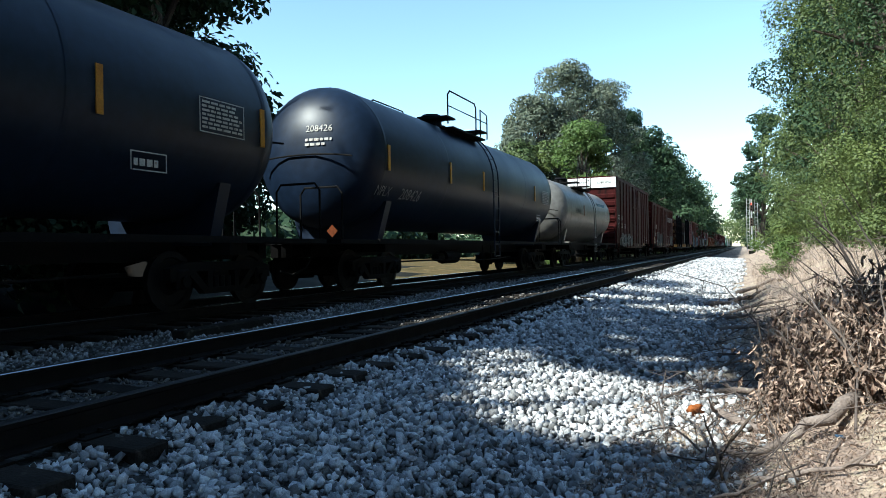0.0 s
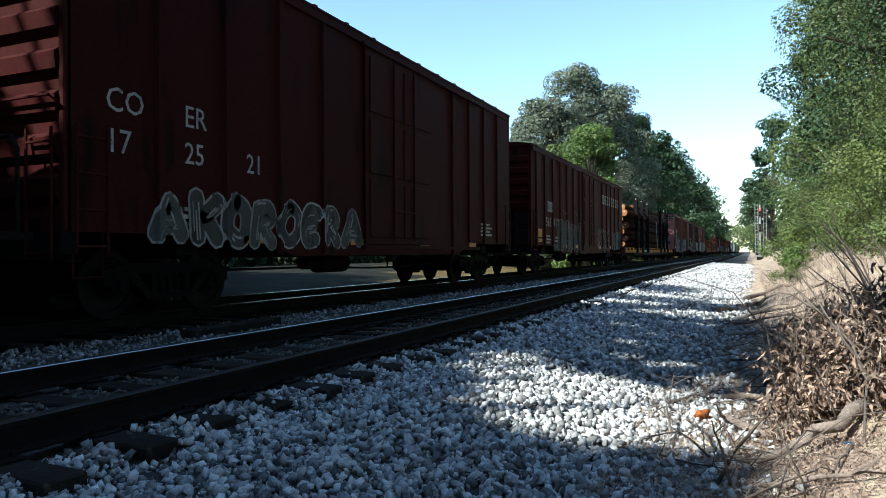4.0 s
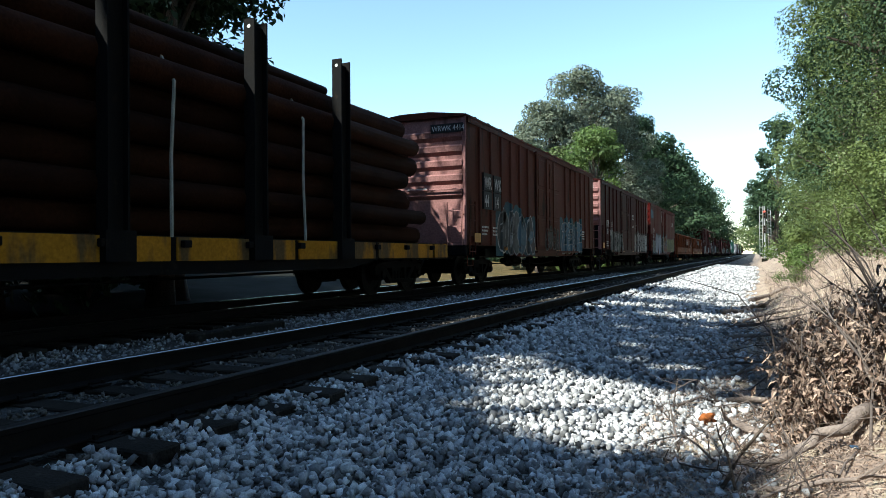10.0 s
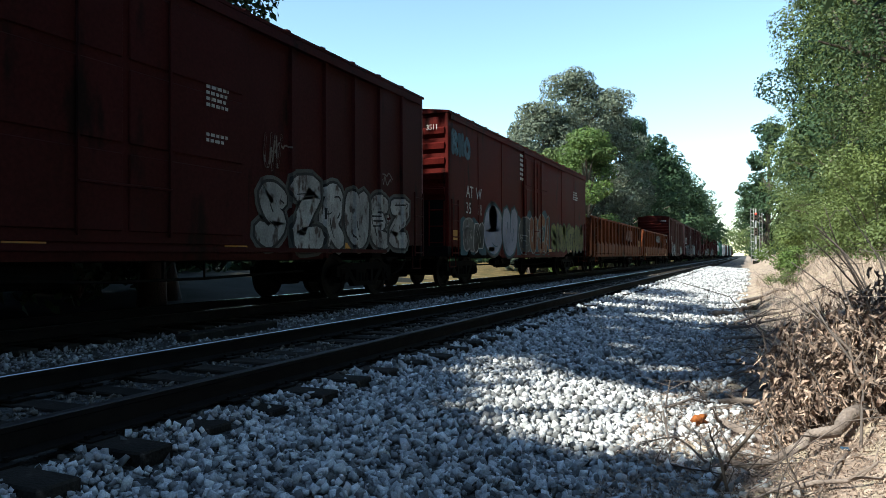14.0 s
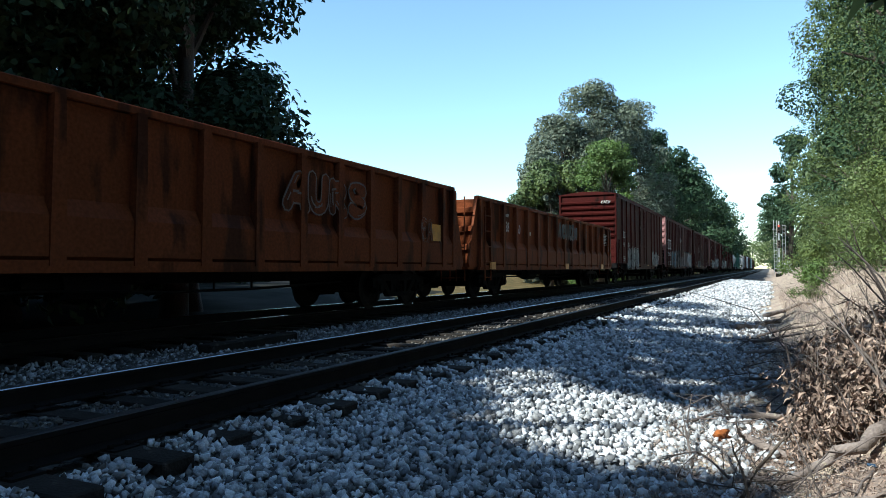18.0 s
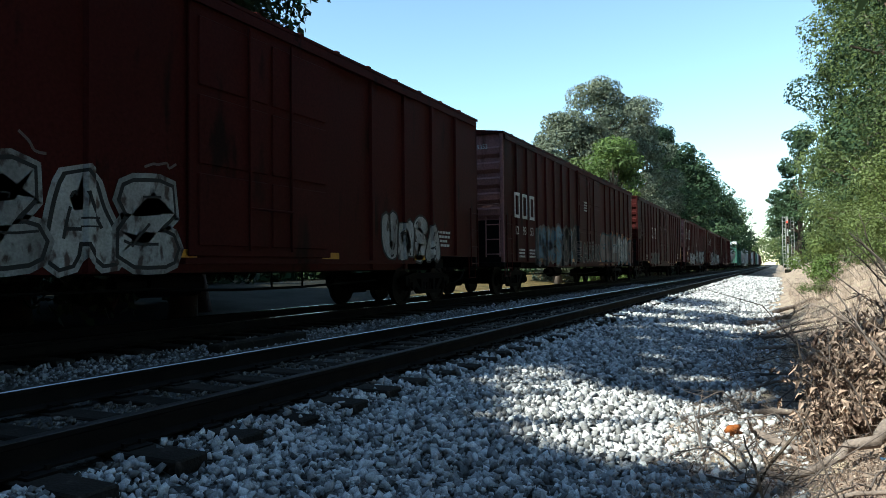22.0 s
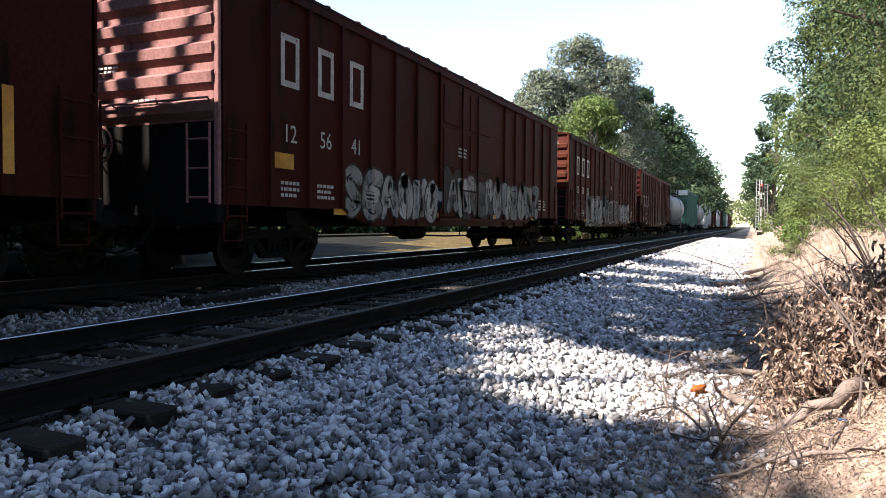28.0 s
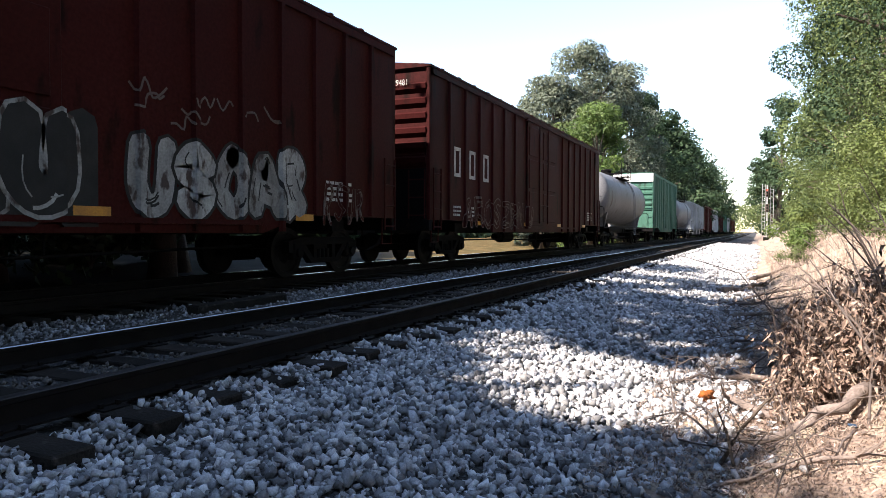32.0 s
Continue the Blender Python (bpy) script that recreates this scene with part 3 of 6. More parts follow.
# strokes of sprayed shapes in a unit box, across and up
STROKES = [
    [[(0.12, 0.0), (0.1, 0.5), (0.14, 1.0)], [(0.1, 0.95), (0.6, 1.0), (0.85, 0.75), (0.55, 0.52), (0.2, 0.48)], [(0.4, 0.5), (0.65, 0.2), (0.95, 0.0)]],
    [[(0.9, 0.85), (0.5, 1.0), (0.12, 0.8), (0.45, 0.52), (0.9, 0.28), (0.5, 0.0), (0.08, 0.14)]],
    [[(0.1, 1.0), (0.08, 0.35), (0.4, 0.0), (0.82, 0.2), (0.88, 1.0)]],
    [[(0.02, 0.0), (0.3, 0.7), (0.48, 1.0), (0.7, 0.6), (0.98, 0.0)], [(0.3, 0.36), (0.7, 0.36)]],
    [[(0.92, 0.95), (0.4, 1.0), (0.1, 0.75), (0.08, 0.3), (0.35, 0.02), (0.95, 0.06)], [(0.12, 0.52), (0.72, 0.52)]],
    [[(0.08, 0.0), (0.1, 1.0), (0.5, 0.5), (0.88, 0.05), (0.92, 1.0)]],
    [[(0.5, 1.0), (0.12, 0.75), (0.1, 0.25), (0.5, 0.0), (0.9, 0.25), (0.88, 0.75), (0.5, 1.0)]],
    [[(0.14, 0.0), (0.12, 1.0)], [(0.9, 1.0), (0.5, 0.62), (0.2, 0.5), (0.55, 0.32), (0.95, 0.0)]],
    [[(0.06, 0.95), (0.9, 0.98), (0.5, 0.55), (0.1, 0.04), (0.95, 0.04)]],
]


def sprayed_line(pts, k=4):
    """The points joined by a smooth curve."""
    out, n = [], len(pts)
    for i in range(n - 1):
        a, b, c, d = (Vector(pts[max(0, i - 1)]), Vector(pts[i]), Vector(pts[i + 1]), Vector(pts[min(n - 1, i + 2)]))
        for q in range(k):
            u = q / k
            out.append(0.5 * (2 * b + (c - a) * u + (2 * a - 5 * b + 4 * c - d) * u * u + (3 * b - a - 3 * c + d) * u ** 3))
    return out + [Vector(pts[-1])]


def ribbon(bm, pts, w, x, cap=True):
    """A flat band along the points with round ends."""
    vs = []
    for i, p in enumerate(pts):
        d = pts[min(i + 1, len(pts) - 1)] - pts[max(i - 1, 0)]
        nr = Vector((-d.y, d.x)).normalized() if d.length > 1e-6 else Vector((0, 1))
        vs.append((bm.verts.new((x, *(p + nr * w))), bm.verts.new((x, *(p - nr * w)))))
    for a, b in zip(vs, vs[1:]):
        bm.faces.new((a[0], b[0], b[1], a[1]))
    if cap:
        for p, q, (va, vb) in ((pts[0], pts[1], vs[0]), (pts[-1], pts[-2], vs[-1])):
            d = (p - q).normalized() * w
            s = Vector((-d.y, d.x))
            mid = [bm.verts.new((x, *(p + d * math.sin(a) + s * math.cos(a)))) for a in (0.7, 1.57, 2.44)]
            ends = (va, vb) if (Vector(va.co.yz) - p).dot(s) > 0 else (vb, va)
            bm.faces.new((ends[0], *mid, ends[1]))


def side_relief(car, y):
    """How far the side stands out at y: its posts and its door."""
    d = DOORS.get(car.name)
    if d and d[0] - 0.02 <= y <= d[1] + 0.02:
        return 0.088
    for p in POSTS.get(car.name, []):
        u = abs(y - p)
        if u < 0.075:
            return 0.055 * min(1.0, (0.075 - u) / 0.03)
    return 0.0


def drape(bm, car):
    """Lays flat sprayed shapes over the posts and the door of a boxcar's side."""
    cuts = []
    for p in POSTS.get(car.name, []):
        cuts += [p - 0.076, p - 0.045, p + 0.045, p + 0.076]
    d = DOORS.get(car.name)
    if d:
        cuts += [d[0] - 0.03, d[0] - 0.015, d[1] + 0.015, d[1] + 0.03]
    lo, hi = min(v.co.y for v in bm.verts), max(v.co.y for v in bm.verts)
    for y in cuts:
        if lo < y < hi:
            bmesh.ops.bisect_plane(bm, geom=list(bm.verts) + list(bm.edges) + list(bm.faces), plane_co=(0, y, 0), plane_no=(0, 1, 0))
    for v in bm.verts:
        v.co.x += side_relief(car, v.co.y)


def graffiti(car, x, y0, y1, z0, z1, seed, fill=None, line=None, letters=6, label="sprayed graffiti", fill2=None, halo=None, cloud=None, fat=0.2, tags=0):
    """Sprayed shapes with no word in them: fat overlapping strokes, edged with a line and a halo, over a cloud of colour; tags: thin scrawls above."""
    rnd = random.Random(seed)
    fill, line = fill or M_SPRAYWH, line or M_SPRAYBK
    if car.name in POSTS:
        x = X0 + 0.002
    h = z1 - z0
    cw = (y1 - y0) / letters
    layers = {}

    def layer(m):
        return layers.setdefault(m, bmesh.new())

    if cloud:
        for k in range(letters + 1):
            c = Vector((y0 + k * cw, z0 + h * rnd.uniform(0.35, 0.6)))
            ra, rb = cw * rnd.uniform(0.5, 0.75), h * rnd.uniform(0.42, 0.56)
            ring = [layer(cloud).verts.new((x + 0.0008 * (k % 3), min(y1 + 0.2, max(y0 - 0.2, c.x + ra * rnd.uniform(0.94, 1.06) * math.cos(u))), max(z0, c.y + rb * rnd.uniform(0.94, 1.06) * math.sin(u)))) for u in [2 * math.pi * q / 20 for q in range(20)]]
            layer(cloud).faces.new(ring)
    last = -1
    for i in range(letters):
        g = rnd.choice([q for q in range(len(STROKES)) if q != last])
        last = g
        tilt, tall, drop = rnd.uniform(-0.12, 0.18), rnd.uniform(0.8, 1.0), rnd.uniform(0, 0.12)
        wide = cw * rnd.uniform(0.8, 1.0)
        w = fat * min(cw, 0.62 * h) * rnd.uniform(0.85, 1.15)
        cy = y0 + i * cw + 0.04 * cw
        e = min(0.05, 0.3 * w)
        for k, stroke in enumerate(STROKES[g]):
            pts = []
            for u, v in stroke:
                u, v = u + rnd.uniform(-0.06, 0.06), v * tall + rnd.uniform(-0.05, 0.05) + drop * (1 - v)
                zz = z0 + w + e + (h - 2 * w - 2 * e) * min(1, max(0, v))
                pts.append((cy + w * 0.6 + u * (wide - w) + tilt * (zz - z0 - h / 2), zz))
            pts = sprayed_line(pts)
            o = x + 0.004 + 0.009 * (i % 2) + 0.0007 * k
            if halo:
                ribbon(layer(halo), pts, w + 2.2 * e, o)
            ribbon(layer(line), pts, w + e, o + 0.0025)
            ribbon(layer(fill2 if fill2 and rnd.random() < 0.4 else fill), pts, w, o + 0.005)
            for r in range(3):
                q, e1, e2 = rnd.randrange(0, max(1, len(pts) - 4)), rnd.uniform(-0.7, 0.7), rnd.uniform(-0.7, 0.7)
                ribbon(layer(line), [p + Vector((e1 * w, e2 * w)) for p in pts[q:q + rnd.randrange(3, 6)]], rnd.uniform(0.008, 0.022), o + 0.0068 + 0.0003 * r, False)
    for k in range(tags):
        p = Vector((rnd.uniform(y0, y1 - 0.3), z1 + rnd.uniform(0.05, 0.45)))
        pts = [p + Vector((0.1 * q + rnd.uniform(-0.04, 0.04), rnd.uniform(-0.1, 0.12))) for q in range(rnd.randrange(4, 8))]
        ribbon(layer(M_SPRAYGR), sprayed_line(pts, 3), 0.016, x + 0.002 + 0.0006 * k, False)
    for m, bm in layers.items():
        if car.name in POSTS:
            drape(bm, car)
        tagged(part("graffiti", bm, m, car, label if m is fill else ""), kind="stuff")


def small_print(car, x, y, z, w, h, lines, facing="x", material=None, name="stencil", head=None):
    """Stencilled data too small to read: rows of short bars."""
    rnd = random.Random(int(1000 * (y + z + w)))
    bm = bmesh.new()
    dz = h / lines
    for k in range(lines):
        u = 0
        while u < w * (0.75 + 0.25 * rnd.random()):
            s = rnd.uniform(0.06, 0.16) * w + 0.02
            if facing == "x":
                box(bm, x, x + 0.004, y + u, y + min(u + s, w), z + k * dz, z + k * dz + dz * 0.55)
            else:
                box(bm, x + u, x + min(u + s, w), y - 0.004, y, z + k * dz, z + k * dz + dz * 0.55)
            u += s + 0.03
    if head:
        for v in bm.verts:
            v.co.y += head_depth(v.co.x, v.co.z, *head)
    tagged(part(name, bm, material or M_LETTER, car), kind="stuff")


def tape(car, x, y, z, w=0.45, h=0.1, facing="x"):
    part("reflector", bx(x, x + 0.005, y, y + w, z, z + h) if facing == "x" else bx(x, x + w, y - 0.005, y, z, z + h), M_REFLECT, car, "yellow reflective tape")


def boxcar(front, L, H, paint_m, label, bottom=1.08, mid=0.78, post_step=1.0, posts=True, door=(0.45, 3.0), end_ribs=5, roof_m=None,
           end_m=None, cap=0.0, low_end=True, group="freight train", peak=0.16, ladders=True, first=None, low_shade_m=None):
    """Steel boxcar. bottom: the side sill at the ends, mid: its lower edge between the trucks; door: centre (share of L) and width."""
    car = tagged(new("boxcar"), label, "boxcar", group)
    end_m = end_m or paint_m
    roof_m = roof_m or paint_m
    wi = W - 0.06
    H += 0.06
    eave = H - peak
    # sides, one plate each, with the sill dropping between the trucks
    for s in (1, -1):
        bm = bmesh.new()
        prism(bm, [(0.05, bottom), (3.2, bottom), (4.3, mid), (L - 4.3, mid), (L - 3.2, bottom), (L - 0.05, bottom), (L - 0.05, eave), (0.05, eave)], "x",
              min(s * wi, s * (wi - 0.05)), max(s * wi, s * (wi - 0.05)))
        bmesh.ops.recalc_face_normals(bm, faces=bm.faces)
        part("side", bm, paint_m, car)
    part("floor", bx(-wi + 0.06, wi - 0.06, 0.08, L - 0.08, bottom, bottom + 0.1), M_STEEL_BK, car)
    # ends with deep horizontal corrugations
    for y, d in ((0.0, 1), (L, -1)):
        bm = bmesh.new()
        box(bm, -wi + 0.05, wi - 0.05, min(y + 0.06 * d, y + 0.1 * d), max(y + 0.06 * d, y + 0.1 * d), bottom, eave)
        prism(bm, [(-wi, eave), (wi, eave), (0.45, H), (-0.45, H)], "y", min(y + 0.06 * d, y + 0.1 * d), max(y + 0.06 * d, y + 0.1 * d))
        part("end", bm, end_m, car)
        ez0 = bottom + (1.25 if low_end else 0.3)
        # black panel that paints in the shadow cast by the neighbouring car
        if low_shade_m:
            part("end_shadow_panel", bx(-wi + 0.1, wi - 0.1, min(y + 0.03 * d, y + 0.062 * d), max(y + 0.03 * d, y + 0.062 * d), bottom, ez0 - 0.04), low_shade_m, car, "black panel painting the neighbouring car's shadow on the lower end")
        pitch = (eave - 0.25 - cap - ez0) / max(1, end_ribs)
        for k in range(end_ribs):
            z = ez0 + k * pitch
            bm = bmesh.new()
            prism(bm, [(y + 0.06 * d, z), (y - 0.03 * d, z + 0.1), (y - 0.05 * d, z + pitch * 0.6), (y + 0.02 * d, z + pitch * 0.72), (y + 0.06 * d, z + pitch * 0.74)], "x", -wi + 0.1, wi - 0.1)
            bmesh.ops.recalc_face_normals(bm, faces=bm.faces)
            part("end_rib", bm, end_m, car)
        for s in (1, -1):
            part("corner_post", bx(min(s * wi, s * (wi - 0.1)), max(s * wi, s * (wi - 0.1)), min(y, y + 0.1 * d), max(y, y + 0.1 * d), bottom, eave, bevel=0.015), end_m, car)
        if cap:
            prism_bm = bmesh.new()
            box(prism_bm, -wi + 0.02, wi - 0.02, min(y - 0.06 * d, y + 0.05 * d), max(y - 0.06 * d, y + 0.05 * d), eave - cap, eave)
            part("end_cap", prism_bm, M_WHITE, car, "white painted band across the end")
        part("end_sill", bx(-wi, wi, min(y - 0.04 * d, y + 0.15 * d), max(y - 0.04 * d, y + 0.15 * d), 0.82, bottom, bevel=0.01), M_STEEL_BK, car)
        if ladders:
            ladder(car, 0.98, y - 0.09 * d, 0.75 if not low_end else 1.1, 2.25, end_m, along="x", step=0.42)
            ladder(car, -1.4, y - 0.09 * d, 1.1, 2.25, end_m, along="x", step=0.42)
            bm = bmesh.new()
            rod(bm, (-1.4, y - 0.12 * d, 2.6), (1.4, y - 0.12 * d, 2.6), 0.018)
            for xx in (-1.38, -0.5, 0.4, 1.38):
                rod(bm, (xx, y - 0.12 * d, 2.6), (xx, y + 0.02 * d, 2.54), 0.014)
            part("grab_iron", bm, end_m, car)
    # roof of pressed sheets
    bm = bmesh.new()
    prism(bm, [(-wi - 0.03, eave), (wi + 0.03, eave), (wi + 0.03, eave + 0.05), (0.45, H + 0.02), (-0.45, H + 0.02), (-wi - 0.03, eave + 0.05)], "y", -0.02, L + 0.02)
    part("roof", bm, roof_m, car)
    y = 0.7
    while y < L - 0.5:
        bm = bmesh.new()
        prism(bm, [(-wi - 0.035, eave + 0.03), (wi + 0.035, eave + 0.03), (wi + 0.035, eave + 0.075), (0.45, H + 0.045), (-0.45, H + 0.045), (-wi - 0.035, eave + 0.075)], "y", y - 0.05, y + 0.05)
        part("roof_rib", bm, roof_m, car)
        y += 1.05
    # posts, top chord and door
    dc, dw = door[0] * L, door[1]
    d0, d1 = dc - dw / 2, dc + dw / 2
    for s in (1, -1):
        part("top_chord", bx(min(s * wi, s * (wi + 0.04)), max(s * wi, s * (wi + 0.04)), 0.1, L - 0.1, eave - 0.16, eave - 0.02), paint_m, car)
    depth = 0.055 if posts else 0.012
    rows = []
    for lo, hi in ((0.1, d0 - 0.15), (d1 + 0.15, L - 0.1)):
        n = max(1, round((hi - lo) / post_step))
        if first and lo < d0:
            rows += [first + k * post_step for k in range(n + 1) if first + k * post_step < hi - 0.3]
        else:
            rows += [lo + (hi - lo) * k / n for k in range(1, n)]
    POSTS[car.name], DOORS[car.name] = rows if posts else [], (d0, d1)
    for y in rows:
        mid_here = 3.6 < y < L - 3.6
        z0 = (mid if mid_here else bottom) + 0.02
        bm = bmesh.new()
        hw = 0.075 if posts else 0.035
        prism(bm, [(wi, y - hw), (wi + depth, y - hw * 0.6), (wi + depth, y + hw * 0.6), (wi, y + hw)], "z", z0, eave - 0.16)
        bmesh.ops.recalc_face_normals(bm, faces=bm.faces)
        part("side_post", bm, paint_m, car)
    bm = bmesh.new()
    box(bm, wi + 0.02, wi + 0.06, d0, d1, mid + 0.22, eave - 0.2, bevel=0.01)
    dr = part("door", bm, paint_m, car, "plug door with pressed panels")
    zz = [mid + 0.3, mid + 0.3 + (eave - mid - 0.6) * 0.34, mid + 0.3 + (eave - mid - 0.6) * 0.67, eave - 0.3]
    for za, zb in zip(zz, zz[1:]):
        n = 2 if dw > 2.6 else 1
        for k in range(n):
            ya, yb = d0 + 0.1 + k * (dw - 0.2) / n, d0 + 0.1 + (k + 1) * (dw - 0.2) / n
            bm = bmesh.new()
            box(bm, wi + 0.055, wi + 0.085, ya + 0.05, yb - 0.05, za + 0.06, zb - 0.06, bevel=0.014)
            part("door_panel", bm, paint_m, dr)
    bm = bmesh.new()
    for yy in (d0 + 0.35 * dw, d0 + 0.65 * dw):
        rod(bm, (wi + 0.11, yy, mid + 0.3), (wi + 0.11, yy, eave - 0.25), 0.022)
    rod(bm, (wi + 0.13, d0 + 0.35 * dw, 1.7), (wi + 0.13, d0 + 0.65 * dw, 1.7), 0.018)
    part("lock_bar", bm, paint_m, dr)
    for z in (mid + 0.12, eave - 0.2):
        part("door_track", bx(wi, wi + 0.1, d0 - 0.1, min(L - 0.3, d1 + dw * 0.95), z, z + 0.07), paint_m, car)
    if ladders:
        ladder(car, wi + 0.05, 0.12, bottom - 0.25, 2.3, paint_m, step=0.42)
        ladder(car, wi + 0.05, L - 0.54, bottom - 0.25, 2.3, paint_m, step=0.42)
        for y in (0.12, L - 0.54):
            bm = bmesh.new()
            path_rod(bm, [(wi - 0.02, y, bottom), (wi - 0.02, y, 0.55), (wi - 0.02, y + 0.4, 0.55), (wi - 0.02, y + 0.4, bottom)], 0.018)
            part("stirrup", bm, paint_m, car)
    bm = bmesh.new()
    n = 16
    pts = [(-0.75 + 0.28 * math.cos(2 * math.pi * k / n), -0.14, 2.0 + 0.28 * math.sin(2 * math.pi * k / n)) for k in range(n + 1)]
    path_rod(bm, pts, 0.016, 5)
    for k in range(0, n, 4):
        rod(bm, (-0.75, -0.1, 2.0), pts[k], 0.012, 5)
    rod(bm, (-0.75, 0.05, 2.0), (-0.75, -0.14, 2.0), 0.03)
    part("brake_wheel", bm, end_m, car)
    running_gear(car, L)
    car["front"] = float(front)
    return car


def tank_car(front, L, R, zc, paint_m, label, head_label="", group="freight train", frame_y=0.9, platform_m=None, manway=0.5):
    """Tank car: dished heads, bolted saddles, manway platform with rails, side ladder and end platforms. L: over the tank heads."""
    car = tagged(new("tank_car"), label, "tank car", group)
    platform_m = platform_m or M_STEEL_BK
    bm = bmesh.new()
    n = 48
    prof = [(0.0, 0.05)] + [(0.55 * R * (1 - math.cos(a)), R * math.sin(a)) for a in [math.pi / 2 * k / 7 for k in range(1, 8)]]
    prof = prof[1:]
    prof += [(L - p[0], p[1]) for p in prof[::-1]]
    rings = [[bm.verts.new((r * math.cos(2 * math.pi * k / n), y, zc + r * math.sin(2 * math.pi * k / n))) for k in range(n)] for y, r in prof]
    for a, b in zip(rings, rings[1:]):
        for k in range(n):
            bm.faces.new((a[k], a[(k + 1) % n], b[(k + 1) % n], b[k]))
    bm.faces.new(rings[0]), bm.faces.new(rings[-1][::-1])
    bmesh.ops.recalc_face_normals(bm, faces=bm.faces)
    part("tank", bm, paint_m, car, head_label, smooth=True)
    for y in [0.55 * R + 0.03 + k * (L - 1.1 * R - 0.06) / 4 for k in range(5)]:
        bm = bmesh.new()
        bmesh.ops.create_cone(bm, cap_ends=False, segments=n, radius1=R + 0.006, radius2=R + 0.006, depth=0.07, matrix=Matrix.Translation((0, y, zc)) @ pose(0, 0, 0, 90))
        part("weld_band", bm, paint_m, car, smooth=True)
    for y in (1.5, L - 1.5):
        bm = bmesh.new()
        prism(bm, [(-1.0, 0.95), (1.0, 0.95), (0.82 * R, zc - 0.62 * R), (-0.82 * R, zc - 0.62 * R)], "y", y - 0.12, y + 0.12)
        part("saddle", bm, paint_m, car)
    for y, d in ((0.0, 1), (L, -1)):
        ya, yb = min(y - frame_y * d, y + 1.5 * d), max(y - frame_y * d, y + 1.5 * d)
        part("end_platform", bx(-1.5, 1.5, ya, yb, 0.98, 1.06), platform_m, car)
        for s in (-1, 1):
            bm = bmesh.new()
            yy = y - frame_y * d * 0.85
            path_rod(bm, [(s * 1.45, yy, 1.06), (s * 1.45, yy, 1.95), (s * 1.35, yy, 2.08), (s * 0.6, yy, 2.08), (s * 0.5, yy, 1.95), (s * 0.5, yy, 1.06)], 0.022)
            part("handrail", bm, platform_m, car, "bent tubular handrail")
        bm = bmesh.new()
        arc = [(R * 0.95 * math.sin(a), y - 0.02 * d, zc - 0.15 + 0.12 * math.cos(a * 1.4)) for a in [-1.0 + 0.2 * k for k in range(11)]]
        path_rod(bm, arc, 0.018)
        part("head_rail", bm, platform_m, car)
    for s in (-1, 1):
        part("side_rail", bx(s * 1.5 - 0.03, s * 1.5 + 0.03, 0.6, L - 0.6, 0.98, 1.08), platform_m, car)
    # manway platform
    c = L * manway
    top = zc + R
    bm = bmesh.new()
    for s in (-1, 1):
        box(bm, s * 0.95 - 0.3, s * 0.95 + 0.3, c - 1.3, c + 1.3, top - 0.28, top - 0.23)
    for s in (-1, 1):
        box(bm, -1.2, 1.2, c + s * 1.3 - 0.3, c + s * 1.3 + 0.3, top - 0.02, top + 0.03)
    part("platform", bm, platform_m, car)
    bm = bmesh.new()
    rod(bm, (0, c, top - 0.1), (0, c, top + 0.32), 0.32, 18)
    rod(bm, (0, c, top + 0.32), (0, c, top + 0.4), 0.36, 18, 0.26)
    rod(bm, (0, c + 0.75, top - 0.1), (0, c + 0.75, top + 0.2), 0.14, 12)
    rod(bm, (0, c - 0.75, top - 0.1), (0, c - 0.75, top + 0.22), 0.1, 12)
    part("manway", bm, platform_m, car, "round manway dome with valves")
    for s in (-1, 1):
        bm = bmesh.new()
        x = s * 1.2
        path_rod(bm, [(x, c - 1.55, top - 0.2), (x, c - 1.55, top + 0.6), (x, c - 1.4, top + 0.72), (x, c + 0.5, top + 0.72), (x, c + 0.62, top + 0.6), (x, c + 0.62, top - 0.2)], 0.022)
        rod(bm, (x, c - 1.55, top + 0.3), (x, c + 1.6, top + 0.3), 0.018)
        path_rod(bm, [(x, c + 1.0, top - 0.2), (x, c + 1.0, top + 0.62), (x, c + 1.6, top + 0.55), (x, c + 1.6, top - 0.2)], 0.022)
        part("guard_rail", bm, platform_m, car, "tubular guard rail round the manway")
    bm = bmesh.new()
    for y in (c + 0.75, c + 1.2):
        arc = [(((R + 0.12) * math.cos(a)), y, zc + (R + 0.12) * math.sin(a)) for a in [1.25 - 0.16 * k for k in range(9)]] + [(R + 0.14, y, 0.6)]
        path_rod(bm, arc, 0.022)
    for a in [1.2 - 0.2 * k for k in range(8)]:
        rod(bm, ((R + 0.12) * math.cos(a), c + 0.75, zc + (R + 0.12) * math.sin(a)), ((R + 0.12) * math.cos(a), c + 1.2, zc + (R + 0.12) * math.sin(a)), 0.016)
    z = 0.62
    while z < zc - 0.4:
        rod(bm, (R + 0.14, c + 0.75, z), (R + 0.14, c + 1.2, z), 0.016)
        z += 0.36
    part("ladder", bm, paint_m, car)
    bm = bmesh.new()
    rod(bm, (0, c, zc - R - 0.35), (0, c, zc - R + 0.1), 0.16, 12)
    part("outlet_valve", bm, M_STEEL_BK, car)
    running_gear(car, L, inset=1.35, sill_z=0.72)
    car["front"] = float(front)
    return car


